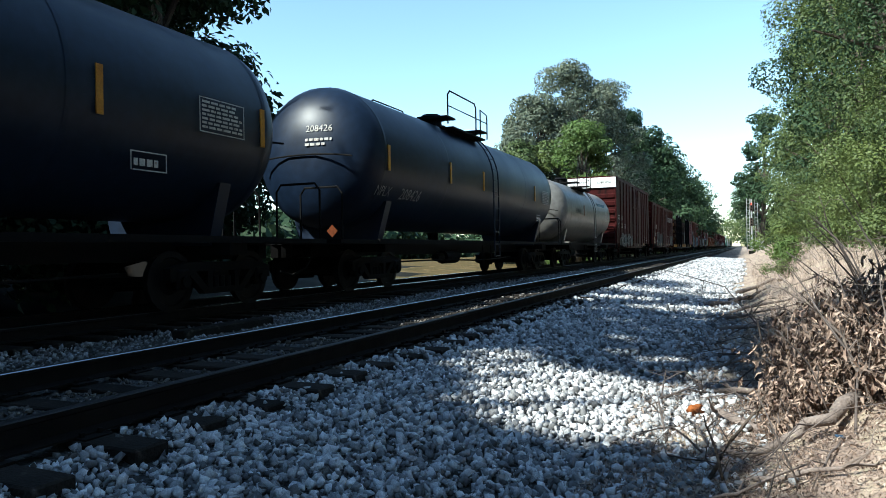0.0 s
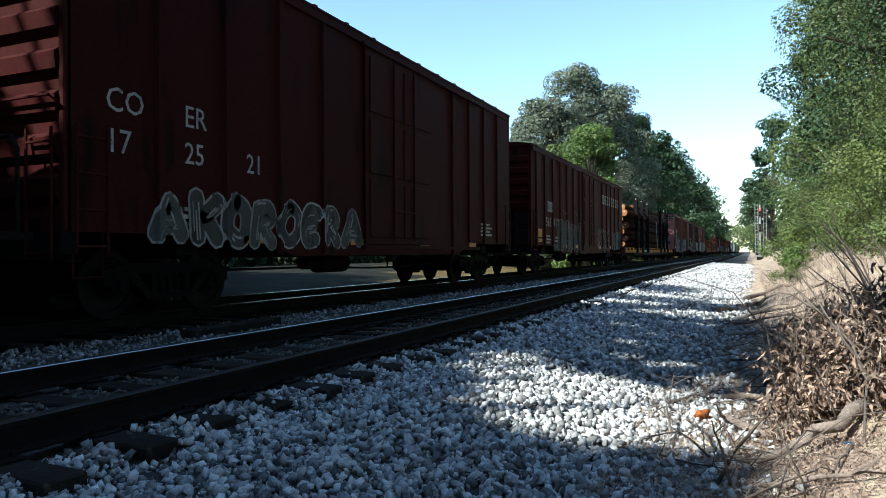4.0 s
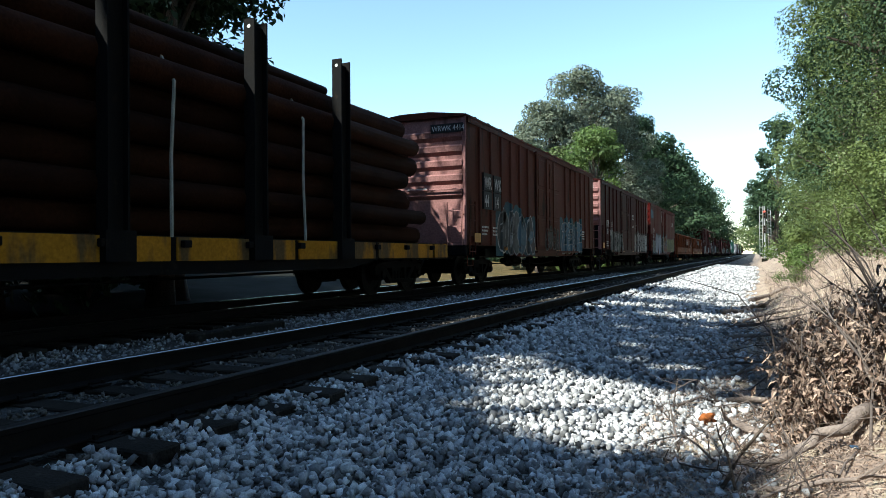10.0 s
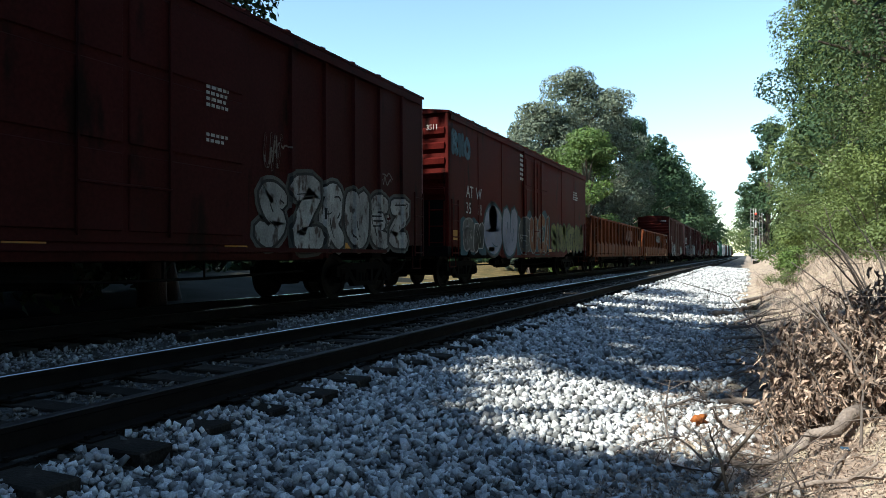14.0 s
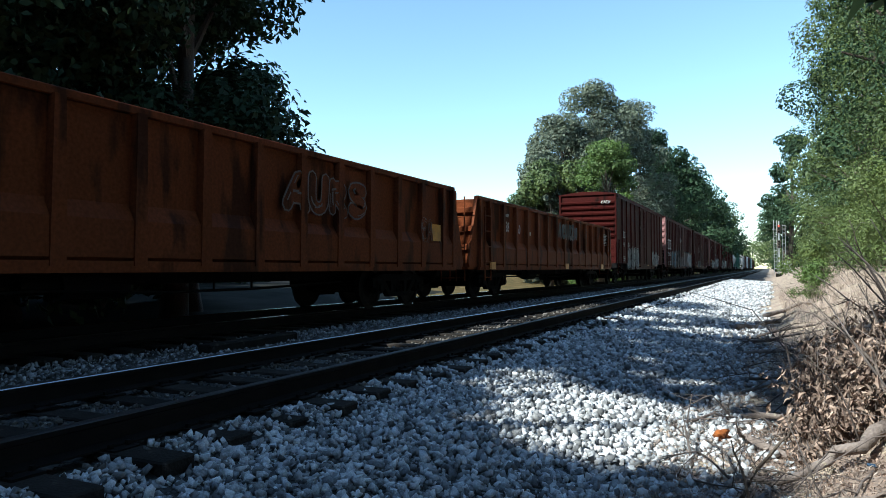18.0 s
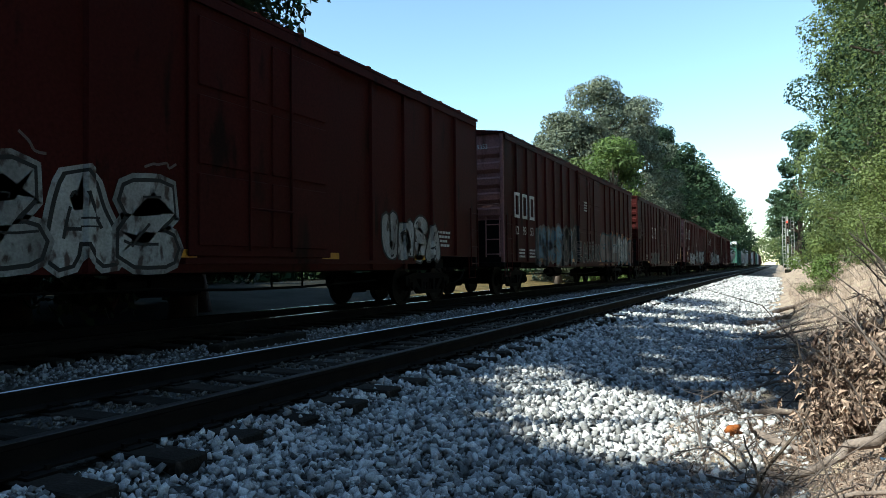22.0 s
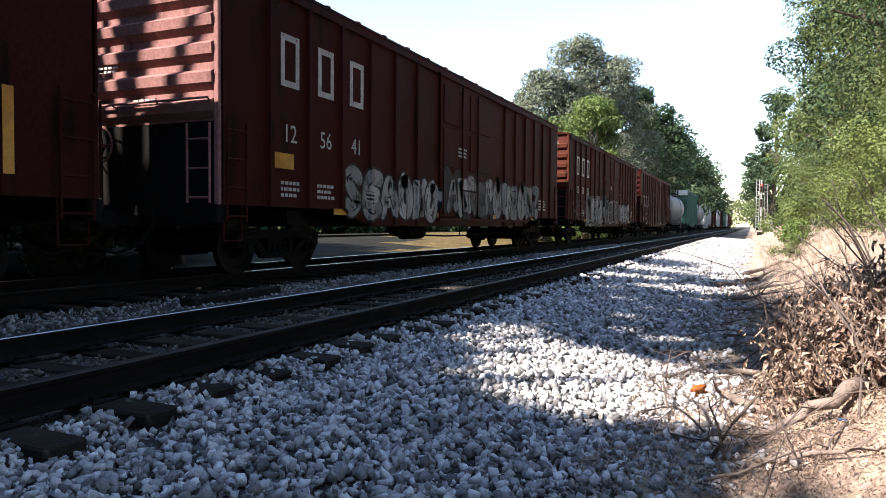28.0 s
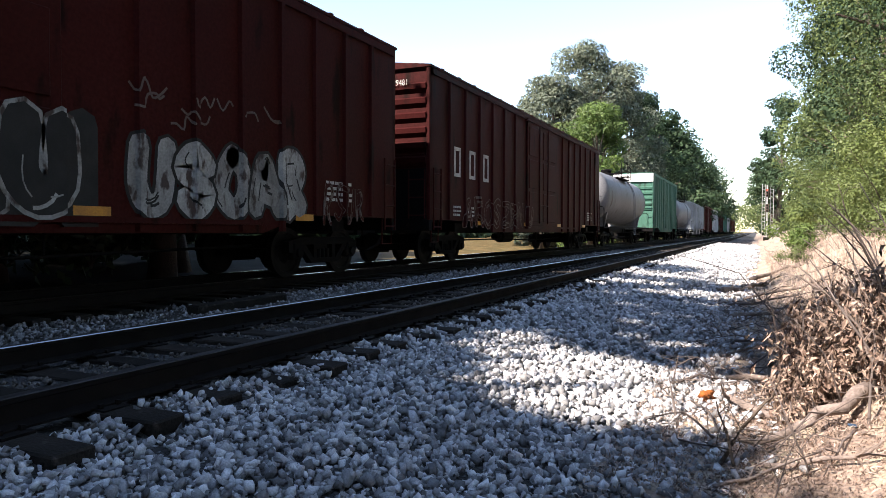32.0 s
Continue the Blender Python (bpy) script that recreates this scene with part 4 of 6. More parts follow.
def gondola(front, L, H, paint_m, label, group="freight train", post_step=1.15):
    car = tagged(new("gondola"), label, "gondola car", group)
    wi, z0 = W - 0.14, 0.86
    for s in (1, -1):
        part("side", bx(min(s * wi, s * (wi - 0.03)), max(s * wi, s * (wi - 0.03)), 0.02, L - 0.02, z0, H), paint_m, car)
        part("top_chord", bx(s * wi - 0.07, s * wi + 0.07, 0, L, H - 0.02, H + 0.09, bevel=0.012), paint_m, car)
        part("bottom_chord", bx(s * wi - 0.03, s * wi + 0.1, 0, L, z0 - 0.08, z0 + 0.06), paint_m, car)
    n = round(L / post_step)
    for s in (1, -1):
        rows = [0.12] + [0.8 + 1.1 * k for k in range(n) if 0.8 + 1.1 * k < L - 0.5] + [L - 0.12]
        for k, y in enumerate(rows):
            bm = bmesh.new()
            prism(bm, [(y - 0.1, z0), (y + 0.1, z0), (y + 0.07, H), (y - 0.07, H)], "x", min(s * wi, s * (wi + 0.12)), max(s * wi, s * (wi + 0.12)))
            bmesh.ops.recalc_face_normals(bm, faces=bm.faces)
            part("side_stake", bm, paint_m, car)
            if s > 0 and y < L - 0.2:
                ya, yb = y + 0.1, rows[k + 1] - 0.1
                bm = bmesh.new()
                prism(bm, [(wi, z0 + 0.06), (wi + 0.1, z0 + 0.1), (wi + 0.1, z0 + 0.55), (wi, z0 + 0.75)], "y", ya, yb)
                bmesh.ops.recalc_face_normals(bm, faces=bm.faces)
                part("side_pocket", bm, paint_m, car)
    part("floor", bx(-wi, wi, 0.03, L - 0.03, z0, z0 + 0.1), paint_m, car)
    for y, d in ((0, 1), (L, -1)):
        part("end", bx(-wi, wi, min(y, y + 0.05 * d), max(y, y + 0.05 * d), z0, H), paint_m, car)
        for z in (z0 + 0.45, z0 + 0.95, z0 + 1.45):
            part("end_rib", bx(-wi, wi, min(y, y - 0.09 * d), max(y, y - 0.09 * d), z, z + 0.16, bevel=0.02), paint_m, car)
        for s in (-1, 1):
            bm = bmesh.new()
            prism(bm, [(y, z0), (y - 0.55 * d, z0), (y - 0.6 * d, z0 + 0.12), (y - 0.1 * d, H - 0.2), (y, H)], "x", s * wi - 0.03, s * wi + 0.03)
            bmesh.ops.recalc_face_normals(bm, faces=bm.faces)
            part("end_gusset", bm, paint_m, car)
        part("end_sill", bx(-wi, wi, min(y - 0.6 * d, y), max(y - 0.6 * d, y), z0 - 0.06, z0 + 0.02), paint_m, car)
        ladder(car, wi - 0.55, y - 0.5 * d, 0.5, H + 0.02, paint_m, along="x", step=0.4)
        ladder(car, -wi + 0.1, y - 0.5 * d, 0.5, H + 0.02, paint_m, along="x", step=0.4)
    ladder(car, wi + 0.13, 0.3, 0.5, H - 0.2, paint_m, step=0.42)
    running_gear(car, L, inset=2.1, sill_z=0.6)
    car["front"] = float(front)
    return car


def log_flat(front, L, label):
    """Long flat car with a yellow side sill, stake posts and a pile of long poles lashed down."""
    car = tagged(new("log_flatcar"), label, "flatcar", "freight train")
    for s in (1, -1):
        bm = bmesh.new()
        prism(bm, [(0, 0.75), (3.6, 0.75), (4.6, 0.6), (L - 4.6, 0.6), (L - 3.6, 0.75), (L, 0.75), (L, 1.1), (0, 1.1)], "x", s * 1.4 - 0.04, s * 1.4 + 0.04)
        bmesh.ops.recalc_face_normals(bm, faces=bm.faces)
        part("side_sill", bm, M_STEEL_BK, car)
        y = 0.25
        while y < L - 0.4:
            w = 2.6
            if not 7.4 < y + w / 2 < 10.6:
                part("sill_panel", bx(min(s * 1.44, s * 1.47), max(s * 1.44, s * 1.47), y, min(y + w, L - 0.1), 0.78, 1.1), M_YELLOW, car, "yellow painted sill plate")
            y += w + 0.12
    small_print(car, 1.445, 8.5, 0.84, 0.42, 0.2, 1)
    small_print(car, 1.445, 9.2, 0.84, 0.85, 0.2, 1)
    part("deck", bx(-1.38, 1.38, 0, L, 1.06, 1.12), M_STEEL_BK, car)
    for y, d in ((0, 1), (L, -1)):
        part("end_sill", bx(-1.4, 1.4, min(y, y + 0.2 * d), max(y, y + 0.2 * d), 0.75, 1.12), M_YELLOW, car)
    y = 1.2
    while y < L - 1:
        part("tie_down", bx(1.48, 1.56, y - 0.07, y + 0.07, 0.96, 1.06, bevel=0.01), M_STEEL_BK, car)
        y += 1.3
    stakes = [4.9, 7.5, 10.35, 18.3, 20.95, 23.4]
    for y in stakes:
        for s in (1, -1):
            bm = bmesh.new()
            box(bm, s * 1.44 - 0.1, s * 1.44 + 0.1, y - 0.16, y - 0.13, 0.8, 4.5)
            box(bm, s * 1.44 - 0.1, s * 1.44 + 0.1, y + 0.13, y + 0.16, 0.8, 4.5)
            box(bm, s * 1.44 - 0.015, s * 1.44 + 0.015, y - 0.13, y + 0.13, 0.8, 4.42)
            st = part("stake", bm, M_STEEL_BK, car, "tall black steel stake post")
            bm = bmesh.new()
            rod(bm, (s * 1.44, y - 0.162, 4.38), (s * 1.44, y - 0.166, 4.38), 0.03, 8)
            part("reflector", bm, M_WHITE, st, "small pale reflector")
            part("stake_pocket", bx(s * 1.44 - 0.14, s * 1.44 + 0.14, y - 0.22, y + 0.22, 0.78, 1.16), M_STEEL_BK, car)
    running_gear(car, L, inset=1.9, sill_z=0.62)
    # the load: poles, each tapering along its length
    rnd = random.Random(21)
    layers = [(1.14, 5), (1.54, 6), (1.94, 5), (2.34, 6), (2.74, 5), (3.14, 6), (3.54, 5)]
    for z, n in layers:
        for k in range(n):
            r0 = rnd.uniform(0.195, 0.245)
            x = (k - (n - 1) / 2) * 0.48 + rnd.uniform(-0.02, 0.02)
            x = max(-1.2, min(1.2, x))
            ya, yb = 1.7 + rnd.uniform(-0.5, 0.5) + 1.3 * rnd.random() ** 2, 27.1 + rnd.uniform(-0.9, 0.7)
            bm = bmesh.new()
            pts = [(x + rnd.uniform(-0.015, 0.015), ya + (yb - ya) * u / 6, z + 0.19 + rnd.uniform(-0.015, 0.015)) for u in range(7)]
            tube(bm, pts, [r0 - 0.035 * u / 6 if k % 2 else r0 - 0.035 * (6 - u) / 6 for u in range(7)], 12)
            bmesh.ops.recalc_face_normals(bm, faces=bm.faces)
            for f in bm.faces:
                if len(f.verts) > 4:
                    f.material_index = 1
                else:
                    f.smooth = True
            part("pole", bm, [M_LOGBARK, M_LOGEND], car, "long brown timber pole with a pale sawn end")
            if rnd.random() < 0.75:
                part("tag", bx(x - 0.03, x + 0.03, ya - 0.012, ya - 0.004, z + 0.2, z + 0.27), M_WHITE, car)
    bm = bmesh.new()
    tube(bm, [(0.9, 6.6, 4.02), (0.95, 15, 4.05), (0.9, 23.6, 4.02)], [0.12, 0.11, 0.1], 12)
    bmesh.ops.recalc_face_normals(bm, faces=bm.faces)
    for f in bm.faces:
        f.material_index = 1 if len(f.verts) > 4 else 0
        f.smooth = len(f.verts) == 4
    part("pole", bm, [M_LOGBARK, M_LOGEND], car, "thin timber pole on top of the load")
    for y in (5.3, 7.7, 10.7, 16.4, 19.2, 22.2):
        bm = bmesh.new()
        dx = rnd.uniform(-0.4, 0.4)
        path_rod(bm, [(1.46, y, 1.1), (1.4, y + 0.2 * dx, 2.2), (1.38, y + 0.5 * dx, 3.2), (0.9, y + 0.7 * dx, 3.9), (-0.9, y + 0.7 * dx, 3.9), (-1.4, y + dx, 3.2), (-1.46, y + dx, 1.1)], 0.025, 5)
        part("strap", bm, M_STRAP, car, "pale lashing strap")
    car["front"] = float(front)
    return car


def hopper(front, L, H, paint_m, label):
    car = tagged(new("covered_hopper"), label, "hopper car", "freight train")
    bm = bmesh.new()
    prism(bm, [(-1.5, 1.3), (-0.9, 0.9), (0.9, 0.9), (1.5, 1.3), (1.55, 2.2), (1.5, H - 0.4), (1.0, H - 0.1), (-1.0, H - 0.1), (-1.5, H - 0.4), (-1.55, 2.2)], "y", 0.8, L - 0.8)
    part("body", bm, paint_m, car)
    n = round((L - 2) / 1.2)
    for k in range(n + 1):
        y = 1.0 + k * (L - 2) / n
        part("side_post", bx(1.5, 1.6, y - 0.06, y + 0.06, 1.2, H - 0.4), paint_m, car)
    part("roof_walk", bx(-0.5, 0.5, 0.3, L - 0.3, H - 0.05, H), paint_m, car)
    for y, d in ((0, 1), (L, -1)):
        part("end_sill", bx(-1.5, 1.5, min(y, y + 0.9 * d), max(y, y + 0.9 * d), 0.9, 1.1), paint_m, car)
        ladder(car, 1.0, y + 0.1 * d, 0.6, H, paint_m, along="x")
    for k in range(3):
        y = 2.8 + k * (L - 5.6) / 2
        bm = bmesh.new()
        prism(bm, [(y - 1.4, 1.3), (y + 1.4, 1.3), (y + 0.4, 0.45), (y - 0.4, 0.45)], "x", -1.2, 1.2)
        part("hopper_bay", bm, paint_m, car)
    running_gear(car, L, inset=1.6)
    car["front"] = float(front)
    return car

# ---- the train, front to back ----
cars = []
X0 = W - 0.06 + 0.002


def bay(c, y, w):
    """Where a thing of that width stands in the middle of the side bay that holds y."""
    rows = [0.1] + POSTS.get(c.name, [])
    for a, b in zip(rows, rows[1:]):
        if a <= y < b:
            return (a + b) / 2 - w / 2
    return y


def number(c, text, y, z, size, step, material=None):
    """Digits or marks in groups, one to a bay of the side."""
    for k, t in enumerate(text.split()):
        w = len(t) * size * 0.46
        snap = step > 0.7
        lettering(t, size, material or M_LETTER, c, (X0 + (0.004 if snap else 0.06), bay(c, y + k * step + w / 2, w) if snap else y + k * step, z), squeeze=0.76 if len(t) > 2 else 0.92)


def plain_mark(c, y, z, w, h, n, step):
    """The owner's mark as plain hollow blocks of its size and colour."""
    for k in range(n):
        bm = bmesh.new()
        ya = bay(c, y + k * step + w / 2, w) if step > 0.7 else y + k * step
        yb, t = ya + w, 0.12 * h
        for b in ((ya, ya + t, z, z + h), (yb - t, yb, z, z + h), (ya + t, yb - t, z, z + t), (ya + t, yb - t, z + h - t, z + h)):
            o = 0.0 if step > 0.7 else 0.056
            box(bm, X0 + o + 0.001, X0 + o + 0.005, *b)
        part("mark", bm, M_LETTER, c, "worn white block mark")


def label_panel(c, x, y, z, w, h, n):
    """A framed data panel."""
    bm = bmesh.new()
    for b in ((y, y + w, z, z + 0.015), (y, y + w, z + h - 0.015, z + h), (y, y + 0.015, z + 0.015, z + h - 0.015), (y + w - 0.015, y + w, z + 0.015, z + h - 0.015)):
        box(bm, x, x + 0.004, *b)
    part("panel_frame", bm, M_LETTER, c)
    small_print(c, x, y + 0.05, z + 0.06, w - 0.1, h - 0.08, n)


def end_number(c, text, x, z, size, material=None):
    lettering(text, size, material or M_LETTER, c, (x, -0.075, z), facing="-y", squeeze=0.85)


def usual_marks(c, L, y=1.2, z=1.2):
    small_print(c, X0 + 0.002, bay(c, y + 0.25, 0.5), z, 0.5, 0.3, 3)
    small_print(c, X0 + 0.002, bay(c, y + 1.2, 0.55), z, 0.55, 0.3, 3)
    small_print(c, X0 + 0.002, L - 2.6, z + 0.1, 0.9, 0.4, 4)
    for k in range(4):
        tape(c, X0 + 0.006, 3.0 + k * (L - 6.5) / 3, 0.98, 0.5, 0.11)
    small_print(c, -0.9, -0.08, 3.1, 0.5, 0.12, 2, facing="-y")
    small_print(c, -0.2, -0.08, 2.6, 0.6, 0.1, 1, facing="-y")


def build_train():
    R, zc = 1.52, 2.84
    c = tank_car(-5.9, 15.9, R, zc, M_TANKBK, "long black grimy tank car with yellow tape bands")
    label_panel(c, R + 0.012, 13.55, 2.55, 0.95, 0.5, 7)
    for y in (11.85, 14.9):
        part("reflector", bx(R - 0.005, R + 0.012, y, y + 0.1, 2.5, 3.1), M_REFLECT, c, "yellow vertical tape")
    label_panel(c, R - 0.06, 12.4, 1.9, 0.6, 0.25, 1)
    cars.append(c)
    R, zc = 1.56, 2.9
    c = tank_car(12.3, 15.6, R, zc, M_TANKBK, "long black grimy tank car with white stencilled number", manway=0.43)
    lettering("208426", 0.4, M_LETTER, c, (0, 1.9, 1.95), wrap=(R, zc), squeeze=0.9)
    lettering("NPLX", 0.34, M_LETTER, c, (0, 0.75, 1.98), wrap=(R, zc), squeeze=0.8)
    lettering("208426", 0.2, M_LETTER, c, (0.1, -0.012, 3.35), facing="-y", head=(R, zc))
    small_print(c, 0.1, -0.012, 3.05, 0.6, 0.2, 2, facing="-y", head=(R, zc))
    label_panel(c, R + 0.012, 13.35, 2.5, 0.95, 0.5, 7)
    label_panel(c, R - 0.02, 12.6, 1.85, 0.55, 0.22, 1)
    for y in (0.95, 4.4, 6.9, 12.35):
        part("reflector", bx(R - 0.01, R + 0.012, y, y + 0.1, 2.55, 3.1), M_REFLECT, c, "yellow vertical tape")
    bm = bmesh.new()
    prism(bm, [(0.62, 1.25), (0.75, 1.12), (0.88, 1.25), (0.75, 1.38)], "y", -0.03, -0.02)
    part("placard", bm, M_RUSTOR, c, "red diamond hazard placard")
    cars.append(c)
    R, zc = 1.42, 2.6
    c = tank_car(29.8, 11.95, R, zc, M_TANKWH, "short dirty white tank car with bent handrails", manway=0.44)
    lettering("208012", 0.2, M_LETTERBK, c, (0.0, -0.012, 2.95), facing="-y", head=(R, zc))
    lettering("SMPK", 0.2, M_LETTERBK, c, (-0.75, -0.012, 2.95), facing="-y", squeeze=0.8, head=(R, zc))
    small_print(c, -0.6, -0.012, 2.1, 0.8, 0.24, 3, facing="-y", material=M_LETTERBK, head=(R, zc))
    lettering("208012", 0.34, M_LETTERBK, c, (0, 2.3, 2.45), wrap=(R, zc))
    label_panel(c, R + 0.006, 9.6, 2.3, 0.9, 0.5, 7)
    part("reflector", bx(R - 0.01, R + 0.012, 4.1, 4.2, 2.4, 2.9), M_SPRAYOR, c)
    part("mark", bx(R * 0.91, R * 0.945, 7.9, 9.9, 2.98, 3.2), M_SPRAYBL, c, "faded blue band of an owner's mark")
    cars.append(c)
    c = boxcar(43.03, 15.7, 5.13, M_MAROON, "tall dark maroon boxcar with a white band across its end", cap=0.62, post_step=1.25, end_ribs=6, low_end=False, peak=0.06, door=(0.52, 3.2))
    number(c, "CO ER", 1.1, 2.55, 0.42, 1.2), number(c, "17 25 21", 1.1, 2.05, 0.42, 1.2)
    graffiti(c, X0, 1.2, 6.4, 0.85, 1.75, 3, fill=M_SPRAYDIM, line=M_SPRAYWH, letters=8)
    lettering("COER 172521", 0.2, M_LETTERBK, c, (0.35, -0.072, 4.75), facing="-y", squeeze=0.8)
    lettering("EXCESS HEIGHT CAR", 0.13, M_LETTERBK, c, (-1.3, -0.072, 4.8), facing="-y", squeeze=0.8)
    usual_marks(c, 15.7)
    cars.append(c)
    c = boxcar(61.1, 18.75, 4.7, M_OXIDE, "oxide red ribbed boxcar with large graffiti", low_shade_m=M_STEEL_BK, post_step=1.135, door=(0.514, 3.2), first=0.57)
    for k, y in enumerate((1.94, 2.2, 2.46)):
        lettering("565"[k], 0.5, M_LETTER, c, (X0 + 0.004, y, 1.8), squeeze=0.72)
    for k, y in enumerate((3.04, 3.33, 3.6)):
        lettering("412"[k], 0.46, M_LETTER, c, (X0 + 0.004, y, 1.84), squeeze=0.72)
    plain_mark(c, 1.97, 2.36, 0.17, 0.38, 3, 0.24)
    plain_mark(c, 12.5, 3.3, 0.26, 0.46, 8, 0.6)
    tape(c, X0 + 0.005, 0.87, 1.38, 0.5, 0.3), tape(c, X0 + 0.005, 0.87, 1.2, 0.5, 0.12)
    graffiti(c, X0, 3.65, 7.6, 0.82, 2.12, 11, fill=M_SPRAYDIM, line=M_SPRAYBK, halo=M_SPRAYGR, letters=4, fat=0.25, tags=3), graffiti(c, X0, 3.02, 3.58, 0.85, 1.2, 13, fill=M_SPRAYGR, letters=3)
    graffiti(c, X0, 11.4, 14.6, 0.85, 2.1, 12, fill=M_OXIDE, line=M_SPRAYWH, letters=5, fat=0.16), graffiti(c, X0, 15.2, 17.9, 0.9, 2.0, 14, fill=M_SPRAYDIM, line=M_SPRAYGR, letters=4, fat=0.2)
    small_print(c, X0 + 0.004, 1.95, 1.16, 0.6, 0.36, 3), small_print(c, X0 + 0.004, 3.2, 1.22, 0.45, 0.28, 2), small_print(c, X0 + 0.07, 9.3, 3.0, 1.2, 0.14, 1), small_print(c, X0 + 0.07, 9.6, 3.3, 0.6, 0.2, 2)
    for y in (4.9, 6.6, 11.8, 14.6):
        tape(c, X0 + 0.02, y, 1.0, 0.45, 0.13)
    cars.append(c)
    cars.append(log_flat(80.9, 28.3, "long flatcar with yellow sill loaded with timber poles"))
    c = boxcar(110.3, 15.95, 4.66, M_BROWN, "faded brown boxcar with outside ribs and graffiti", post_step=0.9, door=(0.498, 3.1), bottom=1.1, end_m=M_FADED_LIT, first=0.98)
    for k, (a, b) in enumerate((("WR", "44"), ("WK", "14"))):
        for t, z in ((a, 2.72), (b, 2.2)):
            part("mark_panel", bx(X0, X0 + 0.062, 1.2 + 0.82 * k, 1.82 + 0.82 * k, z - 0.06, z + 0.44), M_SPRAYBK, c)
            lettering(t, 0.5, M_LETTER, c, (X0 + 0.066, 1.25 + 0.82 * k, z), squeeze=0.68)
    part("mark_panel", bx(0.5, 1.46, -0.07, -0.055, 4.13, 4.37), M_SPRAYBK, c)
    end_number(c, "WRWK 4414", 0.54, 4.18, 0.2)
    tape(c, X0 + 0.07, 0.43, 1.18, 0.46, 0.25)
    graffiti(c, X0, 2.5, 6.15, 0.8, 2.35, 21, fill=M_SPRAYBL, fill2=M_SPRAYDIM, line=M_SPRAYWH, letters=4, fat=0.25, cloud=M_SPRAYTL), graffiti(c, X0, 9.9, 13.2, 0.82, 2.3, 22, fill=M_SPRAYBL, line=M_SPRAYWH, letters=4, cloud=M_SPRAYTL)
    graffiti(c, X0, 7.3, 9.2, 0.9, 2.0, 23, fill=M_SPRAYBK, line=M_SPRAYGR, letters=4)
    usual_marks(c, 15.7, 1.0, 1.4)
    cars.append(c)
    c = boxcar(127.97, 16.5, 4.64, M_MAROON, "dusty maroon boxcar with graffiti along the sill", low_shade_m=M_STEEL_BK, door=(0.475, 4.6), post_step=1.05, end_m=M_FADED_LIT)
    lettering("ATW", 0.48, M_LETTER, c, (X0 + 0.062, 1.14, 2.26), squeeze=0.62), lettering("36", 0.4, M_LETTER, c, (X0 + 0.062, 1.3, 1.86), squeeze=0.8), lettering("15", 0.4, M_LETTER, c, (X0 + 0.062, 2.02, 1.84), squeeze=0.8)
    label_panel(c, X0 + 0.006, 2.8, 2.3, 0.22, 0.26, 3)
    end_number(c, "ATW 3615", 0.4, 4.14, 0.2)
    graffiti(c, X0, 2.6, 5.8, 0.95, 2.2, 31, letters=5, fill=M_SPRAYWH, fill2=M_SPRAYDIM, halo=M_SPRAYDIM), small_print(c, X0 + 0.09, 9.2, 2.95, 0.45, 0.34, 4), small_print(c, X0 + 0.09, 9.2, 2.45, 0.45, 0.16, 2), graffiti(c, X0, 10.55, 11.0, 2.2, 2.85, 33, fill=M_MAROON, line=M_SPRAYGR, letters=2, fat=0.08), graffiti(c, X0, 10.35, 15.65, 0.85, 2.3, 32, letters=6, halo=M_SPRAYDIM, fat=0.22, tags=3)
    tape(c, X0 + 0.06, 0.25, 1.15, 0.4, 0.26)
    usual_marks(c, 16.5, 1.1, 1.25)
    cars.append(c)
    c = boxcar(146.0, 16.6, 4.64, M_RED, "dark red smooth-sided boxcar with colourful graffiti", low_shade_m=M_STEEL_BK, posts=False, post_step=2.0, door=(0.48, 3.0))
    number(c, "AT W", 1.0, 2.44, 0.47, 0.86), number(c, "35 11", 1.0, 2.0, 0.44, 0.86)
    end_number(c, "3511", 0.9, 4.1, 0.2)
    small_print(c, X0 + 0.02, 6.1, 3.4, 1.2, 0.95, 6), small_print(c, X0 + 0.07, 8.75, 3.55, 0.6, 0.65, 6), graffiti(c, X0, 2.65, 5.8, 0.78, 2.45, 41, fill=M_SPRAYLV, line=M_SPRAYTL, halo=M_SPRAYBK, letters=2, fat=0.34), graffiti(c, X0, 1.0, 2.6, 0.85, 1.9, 44, fill=M_SPRAYDIM, line=M_SPRAYWH, letters=2, fat=0.3, cloud=M_SPRAYTL)
    graffiti(c, X0, 10.15, 15.9, 0.9, 2.3, 42, fill=M_SPRAYGN, line=M_SPRAYBK, letters=7, fat=0.28)
    graffiti(c, X0, 6.0, 9.8, 0.85, 2.4, 45, fill=M_SPRAYDIM, fill2=M_SPRAYOR, line=M_SPRAYWH, letters=4, cloud=M_SPRAYTL)
    graffiti(c, X0, 0.2, 1.5, 3.4, 4.2, 43, fill=M_SPRAYBL, line=M_SPRAYTL, letters=3)
    tape(c, X0 + 0.02, 0.25, 1.25, 0.4, 0.26)
    usual_marks(c, 16.6, 7.0, 3.2)
    cars.append(c)
    c = gondola(164.3, 16.9, 2.74, M_RUSTOR, "rusty orange open gondola car")
    graffiti(c, X0 + 0.02, 10.2, 12.6, 1.7, 2.5, 51, fill=M_RUSTOR, line=M_SPRAYGR, letters=4), graffiti(c, X0 + 0.045, 14.95, 15.5, 1.4, 2.0, 52, fill=M_RUSTOR, line=M_SPRAYGR, letters=2, fat=0.12)
    tape(c, X0 + 0.045, 15.48, 1.46, 0.46, 0.38)
    cars.append(c)
